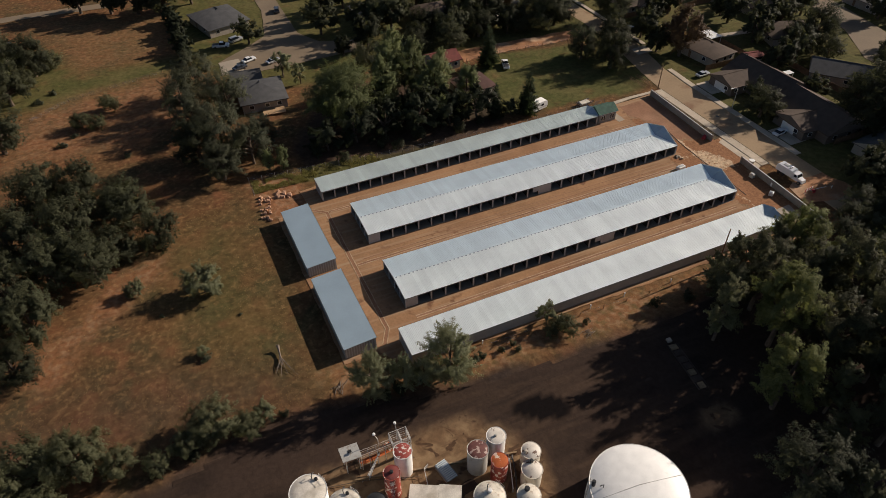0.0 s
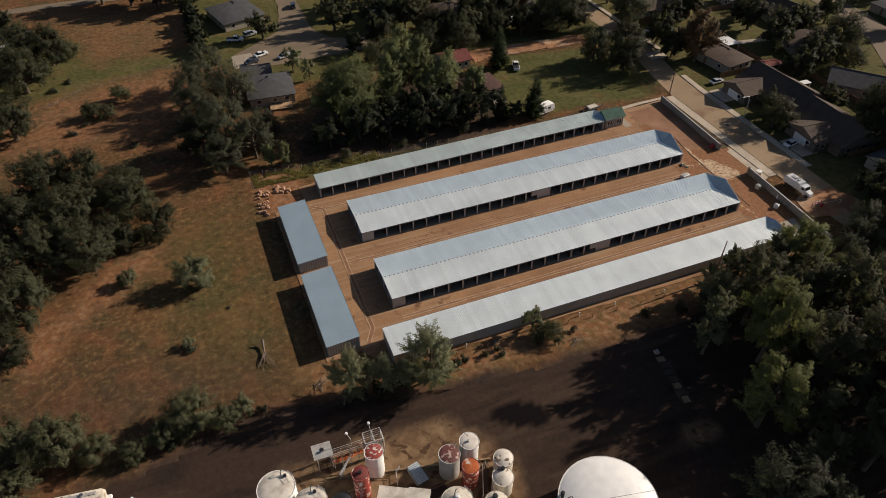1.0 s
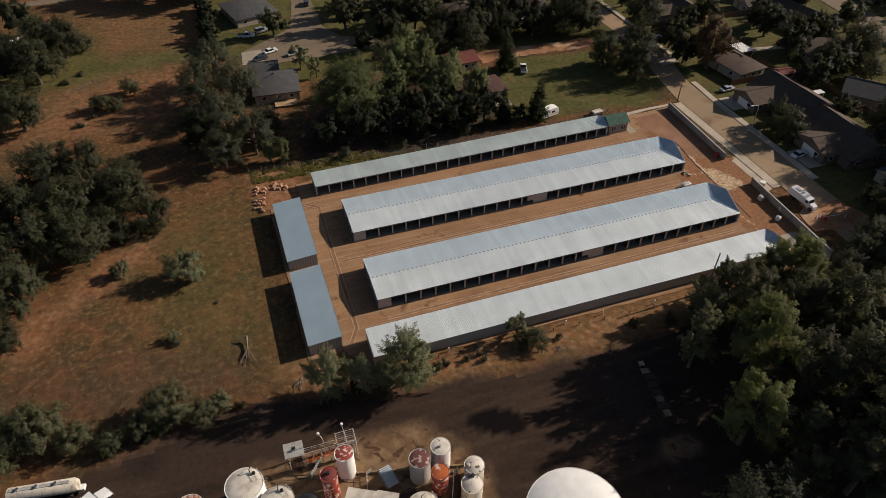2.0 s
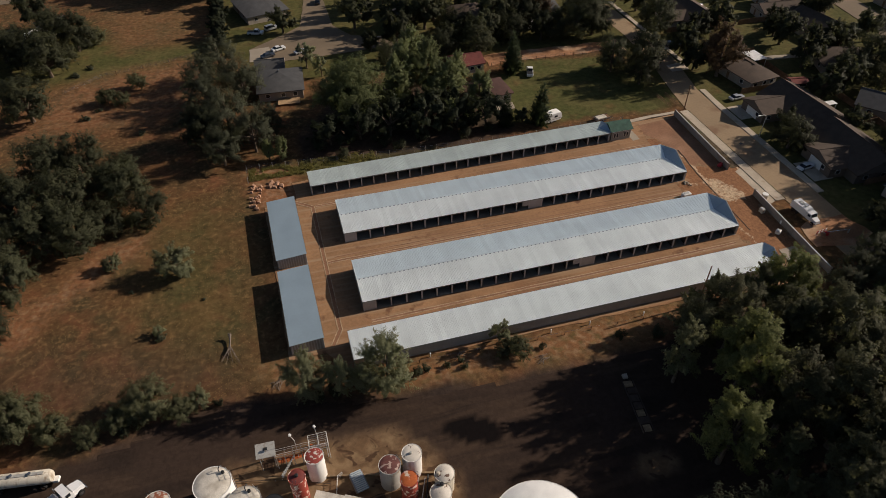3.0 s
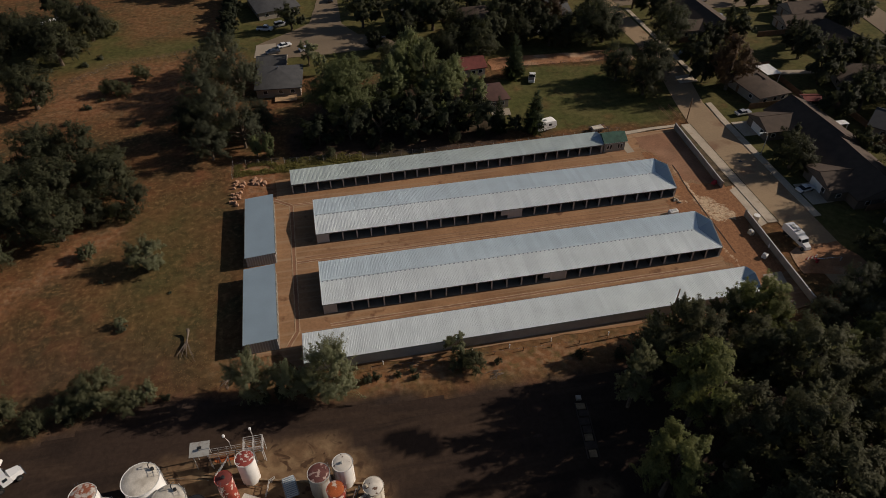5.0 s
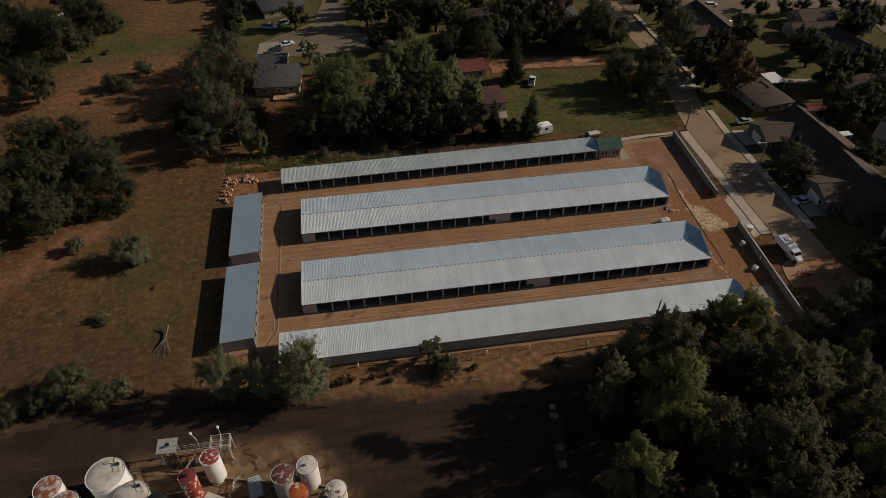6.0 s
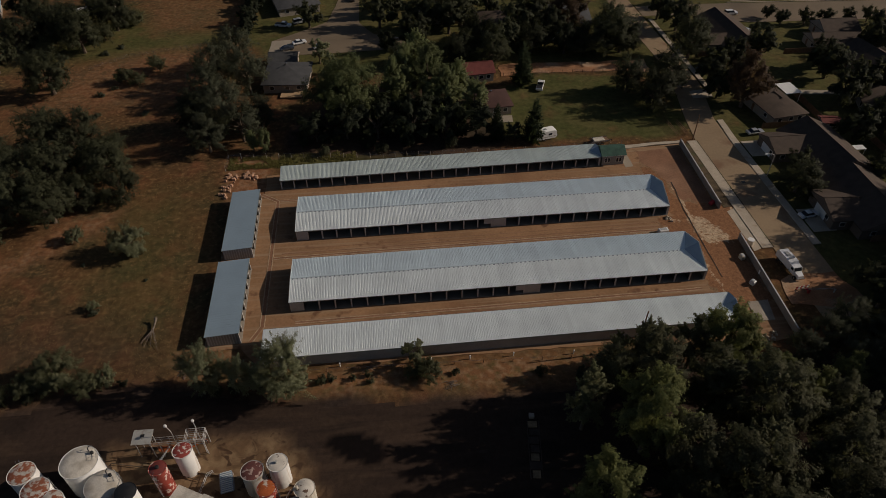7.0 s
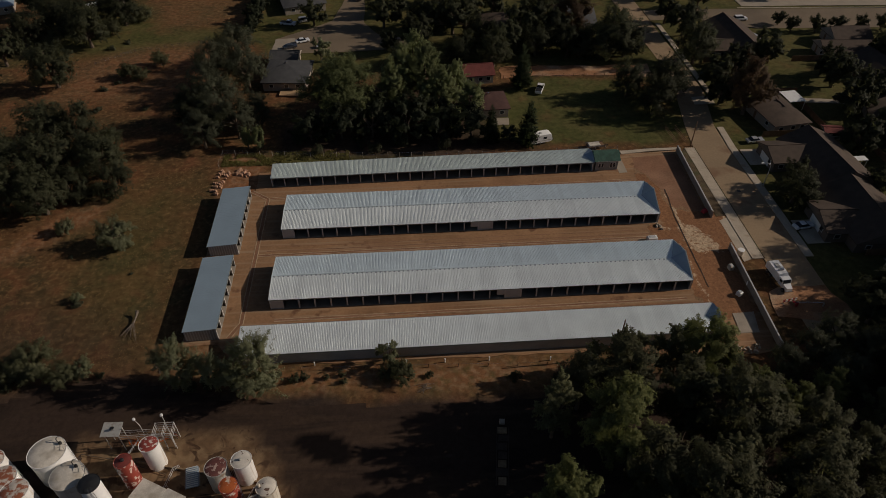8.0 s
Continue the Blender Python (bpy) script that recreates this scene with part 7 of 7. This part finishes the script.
def street_lamp(x, y, h, reach):
    ob = thing("street_lamp", "tall street lamp with a curved pale arm", "street lamp", pose(x, y, 0))
    part("pole", tube(B(), [(0, 0, -0.2), (0, 0, h - 0.9), (-0.3, 0, h - 0.2), (-1.0, 0, h), (-reach, 0, h + 0.05)], [0.11, 0.08, 0.07, 0.06, 0.05], 9), M_POST, ob)
    part("lamp_head", box(B(), -reach - 0.75, -reach + 0.05, -0.16, 0.16, h - 0.06, h + 0.14, 0.05), M_WHITE, ob)
    part("base", box(B(), -0.25, 0.25, -0.25, 0.25, -0.1, 0.4, 0.04), M_PAVING, ob)


street_lamp(112.9, 33.0, 6.8, 1.9)


def pipe_gate(x0, y0, x1, y1, h=1.1):
    """A steel tube gate with upright bars."""
    L_ = math.hypot(x1 - x0, y1 - y0)
    ob = thing("pipe_gate", "rusty steel bar gate beside the street", "gate", pose(x0, y0, 0, 0, 0, math.degrees(math.atan2(y1 - y0, x1 - x0))))
    for z in (0.15, h / 2, h):
        part("rail", tube(B(), [(0, 0, z), (L_, 0, z)], [0.05, 0.05], 6), M_WOOD, ob)
    bar = bpy.data.meshes.new("bar")
    bm = tube(B(), [(0, 0, -0.03), (0, 0, h)], [0.022, 0.022], 5)
    bm.to_mesh(bar)
    bm.free()
    n = int(L_ / 0.45)
    for k in range(n + 1):
        piece("bar", bar, M_WOOD, ob, pose(k * L_ / n, 0, 0))


pipe_gate(100.9, 53.5, 100.2, 60.0)
pipe_gate(98.2, 53.8, 97.6, 60.0)

# ---- clutter by the entrance ----
tote("water_tote", "white tote standing by the block wall", 93.8, 5.3, 1.0, 1.2, 1.1, M_CREAM, 10)
tote("water_tote", "small white tote by the block wall", 92.6, -2.2, 1.1, 1.0, 1.0, M_WHITE, 30)
tote("skip_box", "white cargo box behind the shed", 80.3, 15.4, 2.2, 1.2, 1.0, M_WHITE, 5, category="box")
sheet("concrete_slab", [(89.4, -7.0), (93.6, -6.8), (92.6, -12.0), (88.9, -12.0)], 0.12, M_SLAB, "pale concrete slab by the block wall", "slab", 0.1, 0.2, 2)
sheet("bare_lot", [(98.5, -1.5), (104, -0.5), (111, -0.5), (113, -8), (106, -10), (98, -8)], 0.03, M_BARE, "bare reddish dirt at the end of the street", "dirt", 1.0, 0.06)
sheet("manhole_cover", [(106.0, 31.2), (106.9, 31.2), (106.9, 32.1), (106.0, 32.1)], 0.03, M_BLACK, "dark square drain cover in the street", "drain cover", 0.0, 0.05, 1)


def barrel(x, y, r, h, mat, label):
    ob = thing("barrel", label, "barrel", pose(x, y, 0))
    part("body", lathe(B(), [(0, 0.0), (r * 0.92, 0.0), (r, h * 0.2), (r, h * 0.8), (r * 0.92, h)], 16), mat, ob)
    part("lid", lathe(B(), [(r * 0.95, h), (r * 0.95, h + 0.06), (0, h + 0.08)], 16), M_WHITE, ob)


barrel(97.6, 9.6, 0.75, 1.3, M_CREAM, "round cream water tub at the entrance")
barrel(95.6, 0.5, 0.4, 0.9, M_WHITE, "white barrel by the block wall")


def canvas_heap(x, y):
    ob = thing("covered_mower", "small red canvas-covered machine by the wall", "machine", pose(x, y, 0, 0, 0, 30))
    part("canvas", slab(B(), [(-0.7, -0.5, 0.25), (0.7, -0.5, 0.25), (0.7, 0.5, 0.25), (-0.7, 0.5, 0.25)], [(-0.45, -0.3, 1.0), (0.3, -0.3, 1.15), (0.3, 0.3, 1.15), (-0.45, 0.3, 1.0)]), M_PINK, ob)
    for sx in (-0.45, 0.45):
        for sy in (-0.4, 0.4):
            wheel(ob, sx, sy, 0.22, 0.14)


canvas_heap(95.1, 24.0)


def barrier(x, y, turn):
    ob = thing("road_barrier", "red and white striped barrier at the street's end", "barrier", pose(x, y, 0, 0, 0, turn))
    for z in (0.55, 1.0):
        for k in range(6):
            part("stripe", box(B(), -1.5 + k * 0.5, -1.0 + k * 0.5 - 0.002, -0.03, 0.03, z, z + 0.25), M_PINK if k % 2 == 0 else M_WHITE, ob)
    for s in (-1.2, 1.2):
        part("leg", box(B(), s - 0.05, s + 0.05, -0.3, 0.3, -0.02, 0.06), M_STEEL, ob)
        part("upright", box(B(), s - 0.04, s + 0.04, 0.032, 0.08, 0.06, 1.3), M_STEEL, ob)


barrier(101.5, -5.0, 8)


def boom_gate(x, y, turn, reach):
    """A swing arm on a red stand, with a post at its far end."""
    ob = thing("boom_gate", "grey swing arm on a red stand across the street's end", "gate", pose(x, y, 0, 0, 0, turn))
    part("stand", box(B(), -0.25, 0.25, -0.2, 0.2, -0.05, 0.95, 0.04), M_PINK, ob, "red-painted stand")
    part("arm", tube(B(), [(-0.6, 0, 1.05), (reach, 0, 1.05)], [0.06, 0.05], 7), M_STEEL, ob)
    part("counterweight", box(B(), -0.85, -0.45, -0.15, 0.15, 0.9, 1.2, 0.03), M_PINK, ob)
    part("end_post", box(B(), reach - 0.1, reach + 0.1, -0.1, 0.1, -0.1, 1.0, 0.02), M_POST, ob)


boom_gate(102.6, -5.8, -5, 5.2)


def rubble(name, label, seed, spots, mat, size):
    """A scatter of broken blocks, one object for each."""
    rng = random.Random(seed)
    for x, y in spots:
        ob = thing(name, label, "rubble", pose(x, y, 0, 0, 0, rng.uniform(0, 360)))
        for k in range(rng.randint(4, 7)):
            s = size * rng.uniform(0.5, 1.2)
            cx, cy = rng.uniform(-1, 1) * size * 1.6, rng.uniform(-1, 1) * size * 1.2
            top = [(cx + s * 0.35 * a, cy + s * 0.3 * b, s * rng.uniform(0.35, 0.7)) for a, b in ((-1, -1), (1, -0.7), (0.8, 1), (-0.9, 0.8))]
            part("chunk", slab(B(), [(cx + s * 0.5 * a, cy + s * 0.45 * b, -0.05) for a, b in ((-1, -1), (1, -0.9), (0.9, 1), (-1, 0.9))], top), mat, ob)


rubble("rubble_heap", "heap of pale broken rubble on dirt", 3, [(82.9, 19.4), (83.4, 19.9), (87.0, -15.6), (88.8, -15.9), (90.6, -15.8)], M_KERBING, 0.7)
rubble("rubble_heap", "heap of clods and broken earth", 4, [(-18.4, 38.6), (-18.2, 40.4), (-17.9, 42.2), (-17.6, 44.0), (-17.3, 45.6), (-17.0, 47.2), (-13.2, 47.4), (-12.2, 46.5), (-13.8, 46.2)], M_CLOD, 0.85)
ramp = thing("concrete_ramp", "long broken concrete ramp, its slabs coloured for tree shade and dapples", "ramp", pose(41.6, -29.2, 0, 0, 0, -8))
rng = np.random.default_rng(61)
# Dark and paler slab colours stand for tree shade and dappled sun.
for k in range(7):
    part("slab", box(B(), -0.8 + rng.normal(0, 0.15), 0.8 + rng.normal(0, 0.15), -1.5 * (k + 1) + 0.3 * rng.uniform(0, 1), -1.5 * k - 0.2 * rng.uniform(0, 1), -0.1, 0.08 + 0.1 * rng.uniform(0, 1), 0.02), (M_PAD, M_TRACK, M_TRACK, M_TRACK, M_PAD, M_TRACK, M_PAD)[k], ramp)
for x in (-0.95, 0.95):
    part("kerb", box(B(), x - 0.08, x + 0.08, -10.6, 0, -0.1, 0.14, 0.02), M_TRACK, ramp)
part("end_block", box(B(), -0.6, 0.3, 0.4, 1.3, -0.1, 0.4, 0.05), M_SLAB, ramp)
# Stub pipes along the south shed.
for x, y in ((9.6, -14.3), (26, -14.9), (41, -15.2), (52, -15.9), (33, -15.1), (60.5, -16.6)):
    ob = thing("standpipe", "short white standpipe in the dirt", "standpipe", pose(x, y, 0))
    part("pipe", lathe(B(), [(0.09, -0.1), (0.09, 0.75), (0.13, 0.75), (0.13, 0.9), (0, 0.95)], 8), M_WHITE, ob)
    part("tap", tube(B(), [(0, 0, 0.6), (0.25, 0, 0.6), (0.3, 0, 0.5)], [0.04, 0.04, 0.03], 6), M_STEEL, ob)
